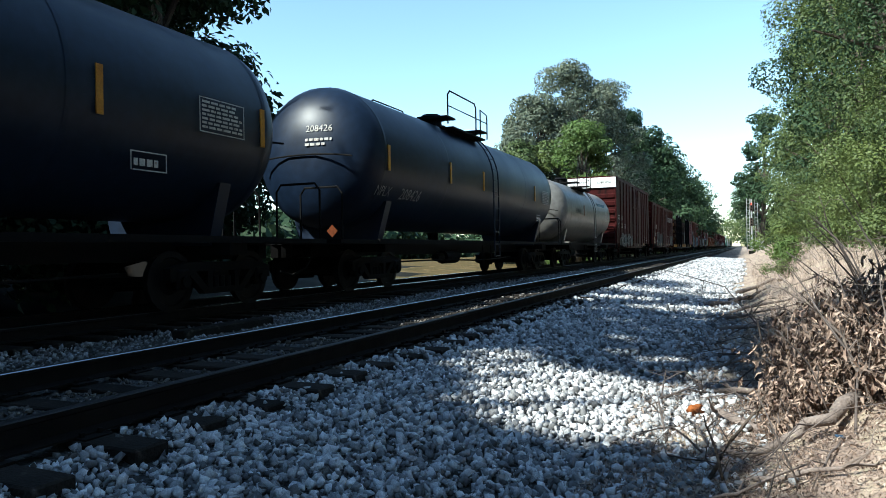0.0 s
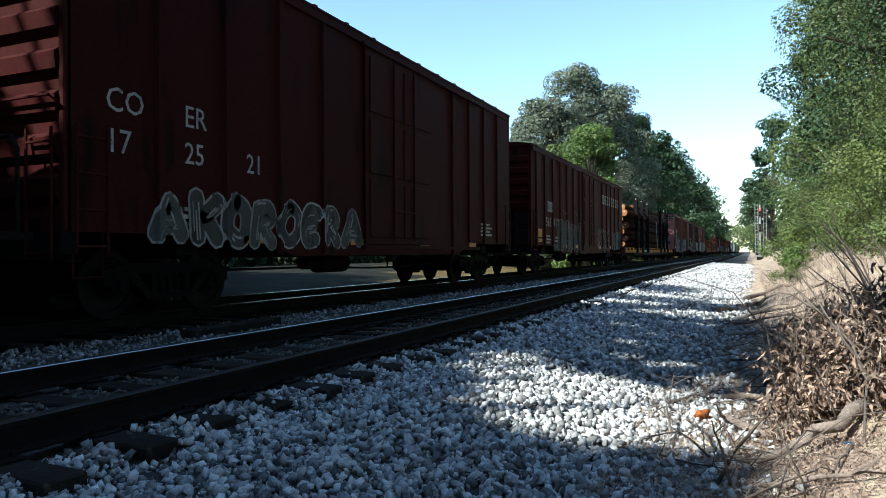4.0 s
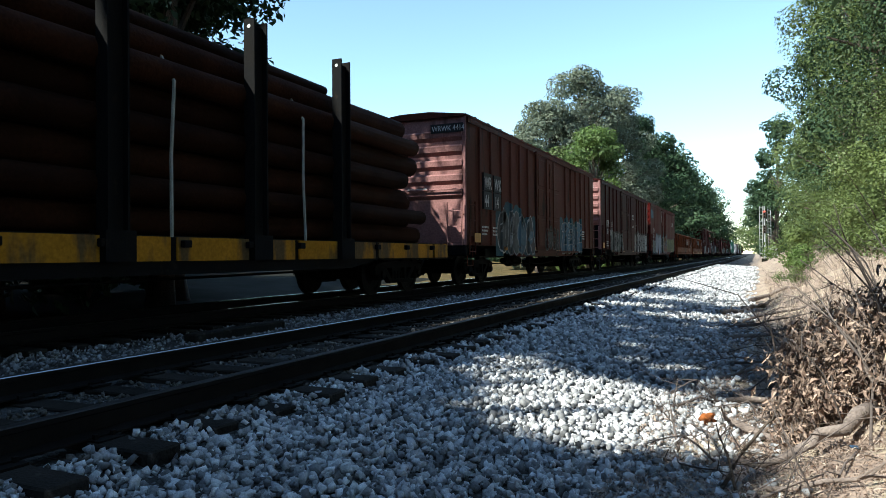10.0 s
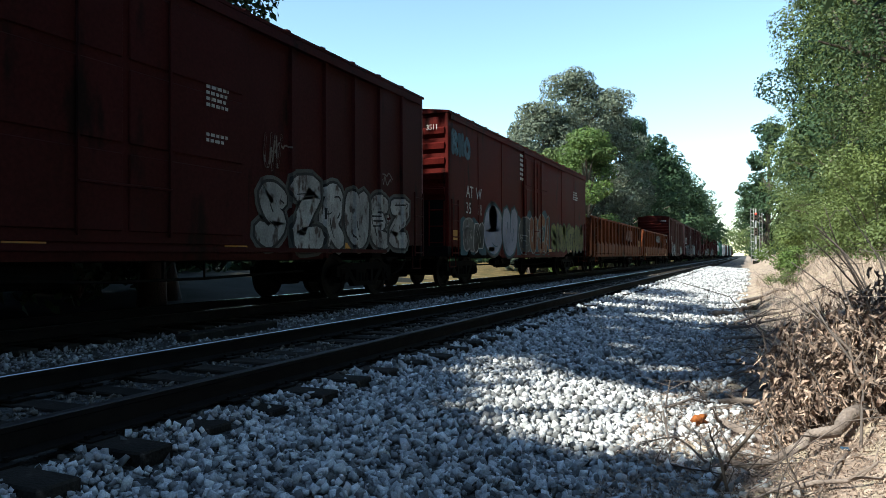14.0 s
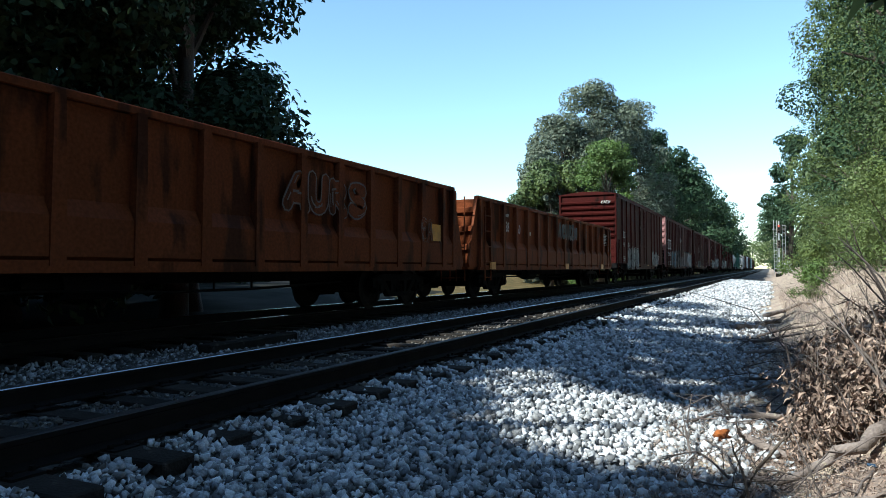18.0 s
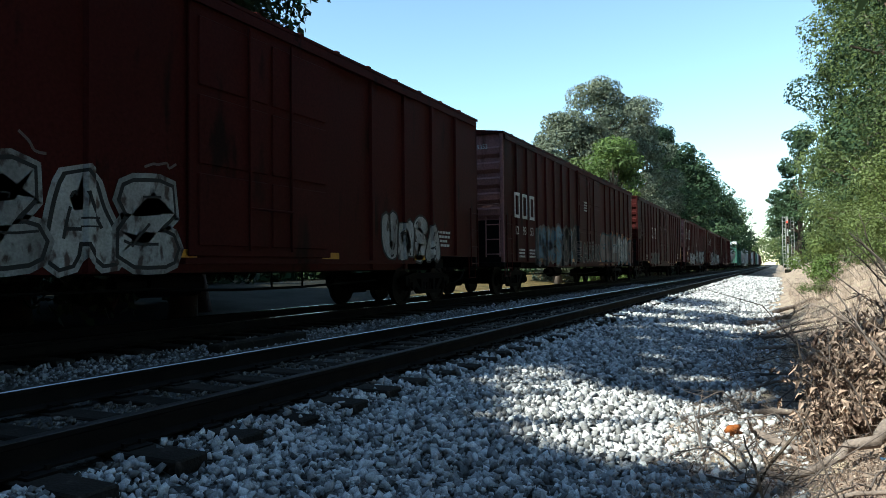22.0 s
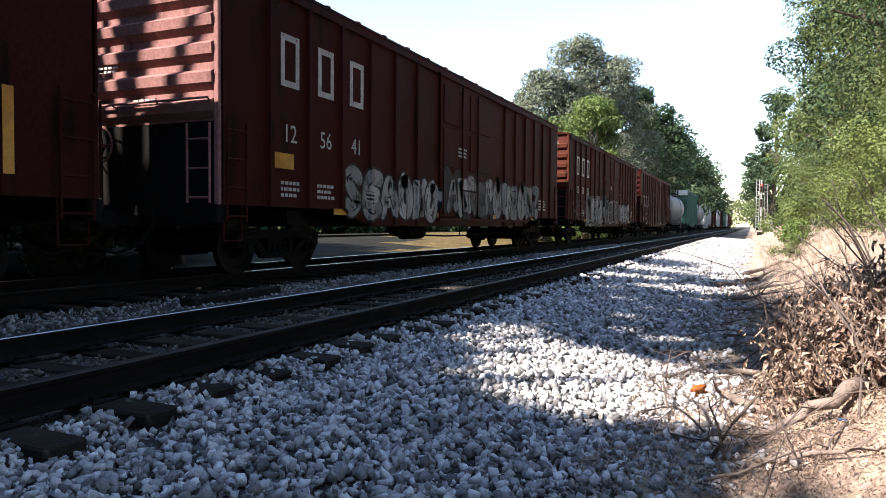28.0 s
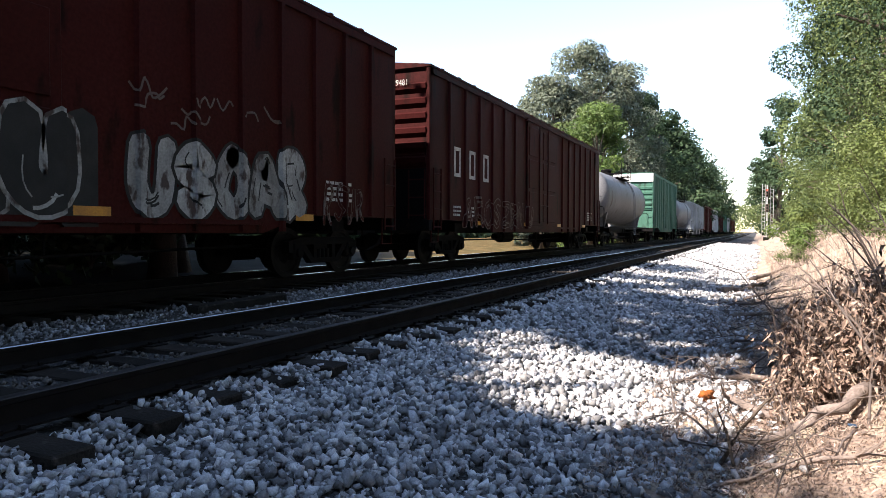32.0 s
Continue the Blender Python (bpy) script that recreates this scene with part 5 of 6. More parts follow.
    c = gondola(182.75, 16.8, 2.69, M_RUSTOR, "rusty orange gondola car with end ladders")
    lettering("38", 0.42, M_LETTER, c, (1.416, 2.25, 1.92), squeeze=0.75), lettering("060", 0.42, M_LETTER, c, (1.416, 3.17, 1.9), squeeze=0.7)
    small_print(c, 1.414, 2.15, 2.36, 0.4, 0.16, 1), small_print(c, 1.414, 4.3, 1.9, 0.45, 0.2, 1)
    graffiti(c, X0 + 0.045, 7.5, 10.2, 1.85, 2.55, 53, fill=M_SPRAYDIM, line=M_SPRAYGR, letters=6, fat=0.14)
    for y in (0.66, 8.5, 14.6):
        tape(c, X0 + 0.045, y, 0.8, 0.45, 0.2)
    label_panel(c, X0 + 0.01, 15.2, 1.9, 0.7, 0.5, 6)
    cars.append(c)
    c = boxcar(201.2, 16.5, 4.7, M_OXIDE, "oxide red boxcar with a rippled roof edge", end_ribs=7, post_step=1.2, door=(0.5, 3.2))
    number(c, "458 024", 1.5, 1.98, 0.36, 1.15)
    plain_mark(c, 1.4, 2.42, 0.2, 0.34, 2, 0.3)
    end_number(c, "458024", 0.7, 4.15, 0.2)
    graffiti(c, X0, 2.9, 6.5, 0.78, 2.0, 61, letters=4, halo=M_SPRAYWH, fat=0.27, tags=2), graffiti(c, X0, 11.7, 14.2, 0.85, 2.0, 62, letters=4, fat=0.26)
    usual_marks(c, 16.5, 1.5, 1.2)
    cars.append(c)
    c = boxcar(219.6, 19.25, 4.74, M_MAROON, "maroon ribbed boxcar with grey graffiti", low_shade_m=M_STEEL_BK, bottom=0.95, mid=0.8, door=(0.508, 3.6), end_m=M_FADED_LIT)
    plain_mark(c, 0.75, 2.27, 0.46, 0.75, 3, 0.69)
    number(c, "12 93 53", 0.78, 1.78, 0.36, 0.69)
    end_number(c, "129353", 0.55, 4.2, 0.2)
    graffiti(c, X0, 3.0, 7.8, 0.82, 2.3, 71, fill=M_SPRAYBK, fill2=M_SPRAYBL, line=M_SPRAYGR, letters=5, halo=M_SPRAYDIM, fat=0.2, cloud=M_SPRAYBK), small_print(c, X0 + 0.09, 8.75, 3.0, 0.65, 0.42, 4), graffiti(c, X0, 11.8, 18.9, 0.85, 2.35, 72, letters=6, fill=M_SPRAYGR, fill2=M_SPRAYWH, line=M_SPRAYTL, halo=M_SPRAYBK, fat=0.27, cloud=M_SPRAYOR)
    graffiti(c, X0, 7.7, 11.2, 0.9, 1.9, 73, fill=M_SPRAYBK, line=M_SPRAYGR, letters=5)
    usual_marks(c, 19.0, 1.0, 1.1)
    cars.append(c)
    c = boxcar(240.6, 19.0, 4.74, M_MAROON, "maroon boxcar with streaked paint", low_shade_m=M_STEEL_BK, post_step=1.05, door=(0.5, 3.6))
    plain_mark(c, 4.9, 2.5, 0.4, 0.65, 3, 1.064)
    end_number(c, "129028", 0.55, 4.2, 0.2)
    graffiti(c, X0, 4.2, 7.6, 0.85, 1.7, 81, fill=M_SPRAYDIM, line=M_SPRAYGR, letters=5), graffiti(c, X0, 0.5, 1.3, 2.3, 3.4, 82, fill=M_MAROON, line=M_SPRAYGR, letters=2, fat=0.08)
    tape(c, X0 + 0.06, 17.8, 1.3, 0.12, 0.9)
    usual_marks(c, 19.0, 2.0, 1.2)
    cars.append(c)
    c = boxcar(261.6, 19.0, 4.72, M_OXIDE, "red-brown ribbed boxcar with white graffiti", low_shade_m=M_STEEL_BK, door=(0.5, 3.7), end_m=M_FADED_LIT)
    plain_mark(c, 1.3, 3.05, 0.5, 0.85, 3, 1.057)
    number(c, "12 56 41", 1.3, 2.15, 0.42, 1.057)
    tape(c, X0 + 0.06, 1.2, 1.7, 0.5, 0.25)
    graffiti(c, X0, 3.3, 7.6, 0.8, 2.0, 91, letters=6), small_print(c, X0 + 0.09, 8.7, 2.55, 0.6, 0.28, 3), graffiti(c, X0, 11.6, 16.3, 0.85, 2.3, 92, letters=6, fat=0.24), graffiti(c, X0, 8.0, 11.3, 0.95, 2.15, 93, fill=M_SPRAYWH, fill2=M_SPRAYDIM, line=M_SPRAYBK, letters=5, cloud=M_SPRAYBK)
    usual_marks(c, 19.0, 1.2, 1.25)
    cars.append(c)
    # the end's lighter brown paints in the sun that falls on it
    c = boxcar(282.5, 18.9, 4.72, M_OXIDE, "red-brown ribbed boxcar with worn white lettering", low_shade_m=M_STEEL_BK, door=(0.49, 3.7), end_m=M_BROWN)
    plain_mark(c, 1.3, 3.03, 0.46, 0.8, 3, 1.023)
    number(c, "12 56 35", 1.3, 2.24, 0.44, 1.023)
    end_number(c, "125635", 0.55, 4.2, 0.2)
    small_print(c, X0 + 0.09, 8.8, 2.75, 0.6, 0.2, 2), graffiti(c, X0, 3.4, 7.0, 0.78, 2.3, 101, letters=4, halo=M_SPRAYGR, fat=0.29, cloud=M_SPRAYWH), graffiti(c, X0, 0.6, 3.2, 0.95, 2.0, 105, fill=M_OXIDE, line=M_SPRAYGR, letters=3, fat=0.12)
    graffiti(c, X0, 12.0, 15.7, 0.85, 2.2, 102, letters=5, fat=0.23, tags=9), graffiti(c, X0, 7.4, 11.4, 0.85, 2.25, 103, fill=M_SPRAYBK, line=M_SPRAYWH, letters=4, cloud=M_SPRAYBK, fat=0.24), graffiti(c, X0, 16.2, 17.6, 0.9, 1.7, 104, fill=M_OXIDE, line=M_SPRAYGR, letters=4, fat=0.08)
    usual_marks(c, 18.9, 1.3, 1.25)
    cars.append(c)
    c = boxcar(303.1, 19.1, 4.76, M_MAROON, "maroon boxcar with pale lettering", low_shade_m=M_STEEL_BK, door=(0.48, 3.5), end_ribs=6)
    plain_mark(c, 1.3, 2.2, 0.42, 0.75, 3, 1.024)
    end_number(c, "129481", 0.45, 4.25, 0.2)
    graffiti(c, X0, 2.0, 8.0, 0.85, 1.8, 111, fill=M_MAROON, line=M_SPRAYGR, letters=8, fat=0.12)
    usual_marks(c, 19.1, 1.3, 1.2)
    cars.append(c)
    cars.append(tank_car(324.4, 14.0, 1.45, 2.75, M_TANKGR, "plain grey tank car behind a boxcar"))
    cars.append(boxcar(341.5, 16.0, 5.1, M_GREEN, "tall green boxcar with a white end band", cap=0.6, peak=0.06))
    cars.append(tank_car(360.0, 14.5, 1.48, 2.8, M_TANKGR, "grey tank car behind a green boxcar"))
    cars.append(hopper(377.5, 16.0, 4.6, M_HOPPER, "pale grey covered hopper car"))
    y = 396.0
    rnd = random.Random(5)
    for k in range(8):
        L = rnd.choice((15.5, 16.5, 18.8))
        cars.append(boxcar(y, L, rnd.choice((4.6, 4.7, 5.0)), (M_OXIDE, M_HOPPER, M_MAROON, M_GREEN, M_HOPPER, M_OXIDE, M_BROWN, M_MAROON)[k],
                           ("oxide red boxcar", "pale grey boxcar", "maroon boxcar", "green boxcar", "pale grey boxcar", "oxide red boxcar", "brown boxcar", "maroon boxcar")[k] + " far back in the train", ladders=False))
        y += L + 2.0


build_train()

# ---- trees ----
RNG = np.random.default_rng(11)
# sunlit patches on the ground: x, y, half width, half length; the canopy is open along the sun's rays to them
OPENINGS = [(-6.2, 9.4, 2.2, 1.0), (-7.8, 9.2, 1.4, 1.0), (-1.75, 4.8, 0.5, 0.5), (-1.35, 4.45, 0.5, 0.4), (-2.2, 6.6, 0.6, 0.65), (-1.9, 6.2, 0.6, 0.7), (-2.0, 11.0, 0.7, 0.32), (-1.2, 10.2, 0.6, 0.3), (-2.6, 12.6, 0.7, 0.3), (-1.0, 12.0, 0.6, 0.3), (-1.6, 9.0, 0.6, 0.28),
            (-1.2, 5.35, 0.75, 1.05), (-0.8, 4.75, 0.6, 0.62), (-1.0, 6.2, 0.75, 0.75), (-1.75, 5.5, 0.6, 0.8), (-0.35, 5.3, 0.7, 1.0), (0.6, 5.0, 1.2, 1.6), (0.5, 3.6, 0.9, 0.7),
            (-2.35, 6.1, 0.45, 0.45), (-2.6, 7.0, 0.5, 0.4), (-2.2, 7.5, 0.4, 0.25), (-2.9, 8.7, 0.4, 0.25), (-2.5, 9.5, 0.45, 0.25), (-1.5, 7.9, 0.45, 0.25), (-0.9, 7.6, 0.5, 0.3), (-0.4, 7.0, 0.4, 0.3),
            (-3.3, 14.6, 0.6, 0.4), (-2.4, 15.6, 0.8, 0.45), (-1.5, 13.4, 0.8, 0.4), (-0.9, 14.3, 0.8, 0.45), (-0.3, 13.6, 0.6, 0.4), (-1.9, 18.0, 0.9, 0.4), (-1.0, 20.0, 0.9, 0.5), (0.9, 8.2, 0.9, 1.4), (1.2, 13.0, 1.0, 2.0), (-0.3, 18.0, 0.8, 0.8),
            (-1.8, 25.5, 2.2, 2.4), (-1.8, 30.5, 2.6, 3.2), (-1.5, 37.0, 3.2, 4.5), (1.8, 18.0, 1.2, 3.0),
            (-6.0, 11.2, 2.4, 2.2), (-7.4, 10.0, 1.5, 1.5), (-3.9, 10.7, 0.6, 0.3), (-6.6, 12.3, 1.2, 0.9), (-4.6, 13.2, 1.0, 0.5), (-6.2, 13.7, 1.3, 0.9),
            (-5.0, 14.8, 1.7, 0.8), (-5.6, 17.0, 2.0, 1.4), (-4.0, 19.5, 2.0, 1.4), (-6.5, 20.5, 1.6, 1.6), (-5.4, 9.0, 1.2, 0.6)]

DAPPLE = (-6.3, 13.5, 2.9, 6.5)          # leaves thinned out along the sun's rays to light the car ends


def leaf_mesh(centres, radii, n, size, rng, shell=0.55, squash=0.8, open_sky=False):
    """n folded leaves spread through the outer parts of the clumps."""
    centres, radii = np.asarray(centres, float), np.asarray(radii, float)
    w = radii ** 2
    which = rng.choice(len(centres), n, p=w / w.sum())
    d = rng.normal(size=(n, 3))
    d /= np.linalg.norm(d, axis=1)[:, None]
    r = radii[which] * (shell + (1.05 - shell) * rng.random(n) ** 0.6) * (1 + 0.05 * rng.normal(size=n))
    p = centres[which] + d * r[:, None] * np.array((1, 1, squash))
    if open_sky:
        s = np.array(SUN_FROM)
        k = p[:, 2] / s[2]
        gx, gy = p[:, 0] - s[0] * k, p[:, 1] - s[1] * k
        keep = np.ones(n, bool)
        broad = ((gx - DAPPLE[0]) / DAPPLE[2]) ** 2 + ((gy - DAPPLE[1]) / DAPPLE[3]) ** 2 < 1
        keep[broad] = [noise.noise(Vector((0.9 * a, 0.9 * b, 4.2))) + 0.5 * noise.noise(Vector((2.4 * a, 2.4 * b, 1.7))) > 0.62 for a, b in zip(gx[broad], gy[broad])]
        for ox, oy, ax, ay in OPENINGS:
            keep &= ((gx - ox) / ax) ** 2 + ((gy - oy) / ay) ** 2 > 1 + 0.35 * rng.normal(size=n)
        p, d = p[keep], d[keep]
        n = len(p)
    nrm = d * 0.95 + rng.normal(size=(n, 3)) * 0.42 + np.array((0, 0, 0.45))
    nrm /= np.linalg.norm(nrm, axis=1)[:, None]
    t = np.cross(nrm, rng.normal(size=(n, 3)))
    t /= np.linalg.norm(t, axis=1)[:, None] + 1e-9
    b = np.cross(nrm, t)
    s = size * (0.6 + 0.8 * rng.random(n))[:, None]
    v = np.stack([p - t * s * 0.5, p + b * s * 0.27 + nrm * s * 0.1, p + t * s * 0.55 - nrm * s * 0.12, p - b * s * 0.27 + nrm * s * 0.1], axis=1).reshape(-1, 3)
    return v, np.arange(4 * n).reshape(n, 4)


def tree(x, y, h, spread, leaves, size, leaf_m, label, seed, shell=0.5, clump=1.0, low=0.25, blobs=26, name="tree", group="", open_sky=False, lean=0.0, squash=0.8):
    """Tapered trunk, limbs reaching into the crown, and a crown of uneven clumps of leaves with gaps."""
    rng = np.random.default_rng(seed)
    z0 = ground_z(x, y) - 0.15
    t = tagged(new(name), label, "tree", group)
    t.matrix_basis = pose(x, y, z0)
    bm = bmesh.new()
    r0 = 0.018 * h + 0.06
    bend = rng.normal(size=2) * 0.03 * h
    pts = [(lean * h * u ** 1.5 + bend[0] * math.sin(2.2 * u), bend[1] * math.sin(2.7 * u), h * 0.86 * u) for u in np.linspace(0, 1, 8)]
    tube(bm, pts, [r0 * (1.35 if k == 0 else 1.0) * (1 - 0.11 * k) for k in range(8)], 9)
    part("trunk", bm, M_BARK, t, smooth=True)
    centres, radii = [], []
    for k in range(blobs):
        u = low + (1 - low) * rng.random() ** 0.8
        a = rng.random() * 2 * math.pi
        wide = spread * (0.35 + 0.75 * math.sin(math.pi * min(1, (u - low) / (1 - low) * 0.8 + 0.18)))
        rr = wide * (0.45 + 0.55 * rng.random())
        br = spread * clump * rng.uniform(0.24, 0.42)
        i = min(7, int(u * 7))
        centres.append((pts[i][0] + rr * math.cos(a), pts[i][1] + rr * math.sin(a), min(h - br * 0.5, h * u)))
        radii.append(br)
    for c, br in list(zip(centres, radii))[: min(blobs, 14)]:
        i = max(1, min(6, int(c[2] / h * 6)))
        a, m = Vector(pts[i]), Vector(c)
        mid = a.lerp(m, 0.5) + Vector((0, 0, 0.25 * br))
        limb = bmesh.new()
        tube(limb, [a, mid, m], [r0 * 0.36, r0 * 0.2, r0 * 0.07], 5)
        part("limb", limb, M_BARK, t)
    world_c = np.array(centres) + np.array((x, y, z0))
    v, f = leaf_mesh(world_c, radii, leaves, size, rng, shell=shell, open_sky=open_sky, squash=squash)
    np_mesh("crown", v - np.array((x, y, z0)), f, leaf_m, t)
    return t


def build_trees():
    # the wood on the bank
    g = "trees along the bank"
    spots = [(5.5, 17.5, 15, 3.5), (5.3, 22, 16, 3.5), (6.2, 27, 18, 4.2), (4.6, 31, 15, 3.5), (4.9, 37, 17, 3.7), (6.8, 43, 19, 4.5),
             (5.1, 50, 16, 3.8), (5.9, 59, 17, 4.2), (6.1, 70, 15, 4.2), (8.4, 84, 17, 4.6), (9.0, 102, 16, 4.8), (9.5, 125, 17, 5.2), (3.4, 148, 16, 4.8), (2.6, 180, 17, 5.5), (2.4, 220, 18, 6), (2.1, 95, 16.5, 3.0)]
    for k, (x, y, h, s) in enumerate(spots):
        size = 0.074 if y < 24 else 0.1 if y < 30 else 0.15 if y < 60 else 0.24 if y < 90 else 0.4
        tree(x, y, h, s, 62000 if y < 30 else 28000 if y < 60 else 11000 if y < 90 and h > 12 else 6000, size, M_LEAF if k % 3 else M_LEAF_DK, "tall green broadleaf tree on the clay bank", 100 + k, low=0.03, blobs=64, clump=0.8, group=g, shell=0.78, squash=0.66)
    for k, (x, y, h, s) in enumerate([(11.5, 20, 19, 5), (12.5, 30, 20, 5.5), (13, 42, 20, 6), (12.5, 58, 21, 6)]):
        tree(x, y, h, s, 7000, 0.4, M_LEAF_DK, "tall green broadleaf tree behind the bank", 140 + k, low=0.15, blobs=26, group=g)
    # trees added out of view, beside and behind the camera, to cut sky light
    for k, (x, y, h, s) in enumerate([(6.2, 9.5, 16, 4), (6.0, 2, 17, 4.8), (5.5, -7, 17, 5), (5.5, -16, 17, 5.2), (0.5, -24, 17, 6), (-7, -30, 17, 6)]):
        tree(x, y, h, s, 6000, 0.8, M_LEAF_DK, "unseen broadleaf tree added to block sky light", 160 + k, clump=1.3, low=0.12, group=g)
    # shade trees beside the far track
    g = "shade trees beside the far track"
    shade = [(-15.6, 8.0, 17.5, 4.5), (-15.5, 1.0, 19.5, 5.2), (-15.6, 14.9, 15.0, 3.4), (-14.8, -6.5, 20, 5.4), (-16, -14, 17, 5.4), (-15, -23, 17, 5.4), (-21, 6, 18, 5.5), (-22, -5, 18, 5.5), (-22, -17, 18, 5.5), (-18.0, 11.5, 16, 3.8), (-17.2, 17.2, 12.5, 2.6)]
    # extra trees out of view, added to cast shade over the foreground
    for k, (x, y, h, s) in enumerate([(-13.4, -8.5, 20, 5.2), (-12.6, -5.2, 20, 3.4), (-13.6, -14.0, 20, 5.4), (-13.8, -20.0, 20, 5.2)]):
        tree(x, y, h, s, 12000, 0.55, M_LEAF_DK, "unseen broadleaf tree added to shade the near ground", 240 + k, low=0.5, blobs=48, group=g, open_sky=True, shell=0.3, clump=1.3)
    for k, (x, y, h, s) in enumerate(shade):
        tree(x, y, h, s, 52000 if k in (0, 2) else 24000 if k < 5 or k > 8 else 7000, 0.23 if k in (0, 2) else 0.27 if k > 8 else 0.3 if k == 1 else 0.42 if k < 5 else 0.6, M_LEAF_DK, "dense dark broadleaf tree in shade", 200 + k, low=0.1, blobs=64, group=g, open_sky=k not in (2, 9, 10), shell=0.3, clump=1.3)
    # the tall group farther on
    g = "tall trees beyond the far track"
    spots = [(-14.8, 66, 19.0, 4.4), (-13.8, 73, 18.5, 4.4), (-17.0, 62, 15.5, 3.8), (-17.2, 58, 11, 3.0), (-13.0, 83, 17.5, 4.6), (-12.6, 95, 17, 4.6), (-12.6, 109, 17, 5), (-12.4, 125, 17.5, 5.2), (-12.4, 145, 18, 5.6),
             (-12.2, 168, 18, 6), (-12, 195, 19, 6.5), (-30, 92, 11, 4), (-26, 98, 11, 4)]
    for k, (x, y, h, s) in enumerate(spots):
        tree(x, y, h, s, 32000 if y < 90 else 12000, 0.25 if y < 90 else 0.45, M_LEAF_OAK if y < 80 else M_LEAF_DK, "tall grey-green oak beyond the tracks", 300 + k, low=0.02, blobs=80, clump=0.85, group=g, shell=0.75, squash=0.75)
    tree(-12.1, 55, 11.4, 2.3, 18000, 0.2, M_LEAF_LT, "bright green vine-covered tree beside the far track", 330, low=0.06, blobs=48, clump=1.15, shell=0.7)
    tree(-16.5, 56, 10.5, 3.2, 9000, 0.26, M_LEAF, "green tree beside the far track", 331, low=0.1, blobs=22)
    # distant wood that closes the cutting
    rng = np.random.default_rng(9)
    cs, rs = [], []
    for k in range(160):
        side = -1 if k % 2 else 1
        y = rng.uniform(150, 620)
        cs.append((side * rng.uniform(11, 40) if y < 420 else rng.uniform(-40, 40), y, rng.uniform(2, 17)))
        rs.append(rng.uniform(3, 6))
    v, f = leaf_mesh(cs, rs, 40000, 1.0, rng)
    tagged(np_mesh("far_woods", v, f, M_LEAF), "hazy green woods in the distance", "woods", kind="stuff")
    cs, rs = [], []
    for k in range(260):
        y = rng.uniform(-55, 34)
        cs.append((rng.uniform(-44, -21 if y < 18 else -30), y, rng.uniform(0.5, 15) if y < 20 else rng.uniform(0.5, 7))), rs.append(rng.uniform(2.0, 3.6))
    for k in range(170):
        cs.append((rng.uniform(-80, -46), rng.uniform(30, 210), rng.uniform(0.3, 3.2))), rs.append(rng.uniform(2.0, 3.2))
    for k in range(80):
        cs.append((rng.uniform(-58, -47), rng.uniform(42, 120), rng.uniform(0.3, 4.2))), rs.append(rng.uniform(2.4, 3.4))
    v, f = leaf_mesh(cs, rs, 52000, 1.35, rng, shell=0.2, open_sky=True)
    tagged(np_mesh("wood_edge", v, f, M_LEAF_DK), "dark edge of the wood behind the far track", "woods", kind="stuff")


build_trees()

# ---- loose ballast ----
def stone_templates(n, rng):
    out = []
    for _ in range(n):
        bm = bmesh.new()
        for p in itertools.product((-1, 1), repeat=3):
            p = (np.array(p) * 0.62 + rng.normal(size=3) * 0.2) * np.array((1.1, 0.85, 0.62))
            bm.verts.new(p)
        r = bmesh.ops.convex_hull(bm, input=bm.verts)
        bmesh.ops.delete(bm, geom=[v for v in bm.verts if not v.link_faces], context="VERTS")
        bmesh.ops.triangulate(bm, faces=bm.faces)
        bm.verts.index_update()
        out.append((np.array([v.co for v in bm.verts]), np.array([[v.index for v in f.verts] for f in bm.faces])))
        bm.free()
    return out


def turns(n, rng):
    q = rng.normal(size=(n, 4))
    q /= np.linalg.norm(q, axis=1)[:, None]
    w, x, y, z = q.T
    return np.stack([1 - 2 * (y * y + z * z), 2 * (x * y - z * w), 2 * (x * z + y * w), 2 * (x * y + z * w), 1 - 2 * (x * x + z * z), 2 * (y * z - x * w),
                     2 * (x * z - y * w), 2 * (y * z + x * w), 1 - 2 * (x * x + y * y)], axis=1).reshape(n, 3, 3)


def tie_top(x, y):
    rows = TIE_ROWS[NEAR_X]
    k = min(len(rows) - 1, max(0, round((y - rows[0]) / 0.575)))
    return -5.59 < x < -2.95 and min(abs(y - rows[q]) for q in range(max(0, k - 2), min(len(rows), k + 3))) < 0.14


def scatter(xs, ys, sizes, rng, templates, sink=0.25):
    n = len(xs)
    which = rng.integers(len(templates), size=n)
    rot = turns(n, rng)
    zs = np.array([ground_z(x, y) for x, y in zip(xs, ys)]) + sizes * (0.5 - sink) + rng.uniform(-0.032, 0.02, n)
    V, F, off = [], [], 0
    for k, (tv, tf) in enumerate(templates):
        sel = np.where(which == k)[0]
        v = np.einsum("nij,mj->nmi", rot[sel], tv) * sizes[sel][:, None, None] * 0.5 + np.stack([xs[sel], ys[sel], zs[sel]], axis=1)[:, None, :]
        V.append(v.reshape(-1, 3))
        F.append((tf[None] + (np.arange(len(sel)) * len(tv))[:, None, None] + off).reshape(-1, 3))
        off += len(sel) * len(tv)
    return np.concatenate(V), np.concatenate(F)


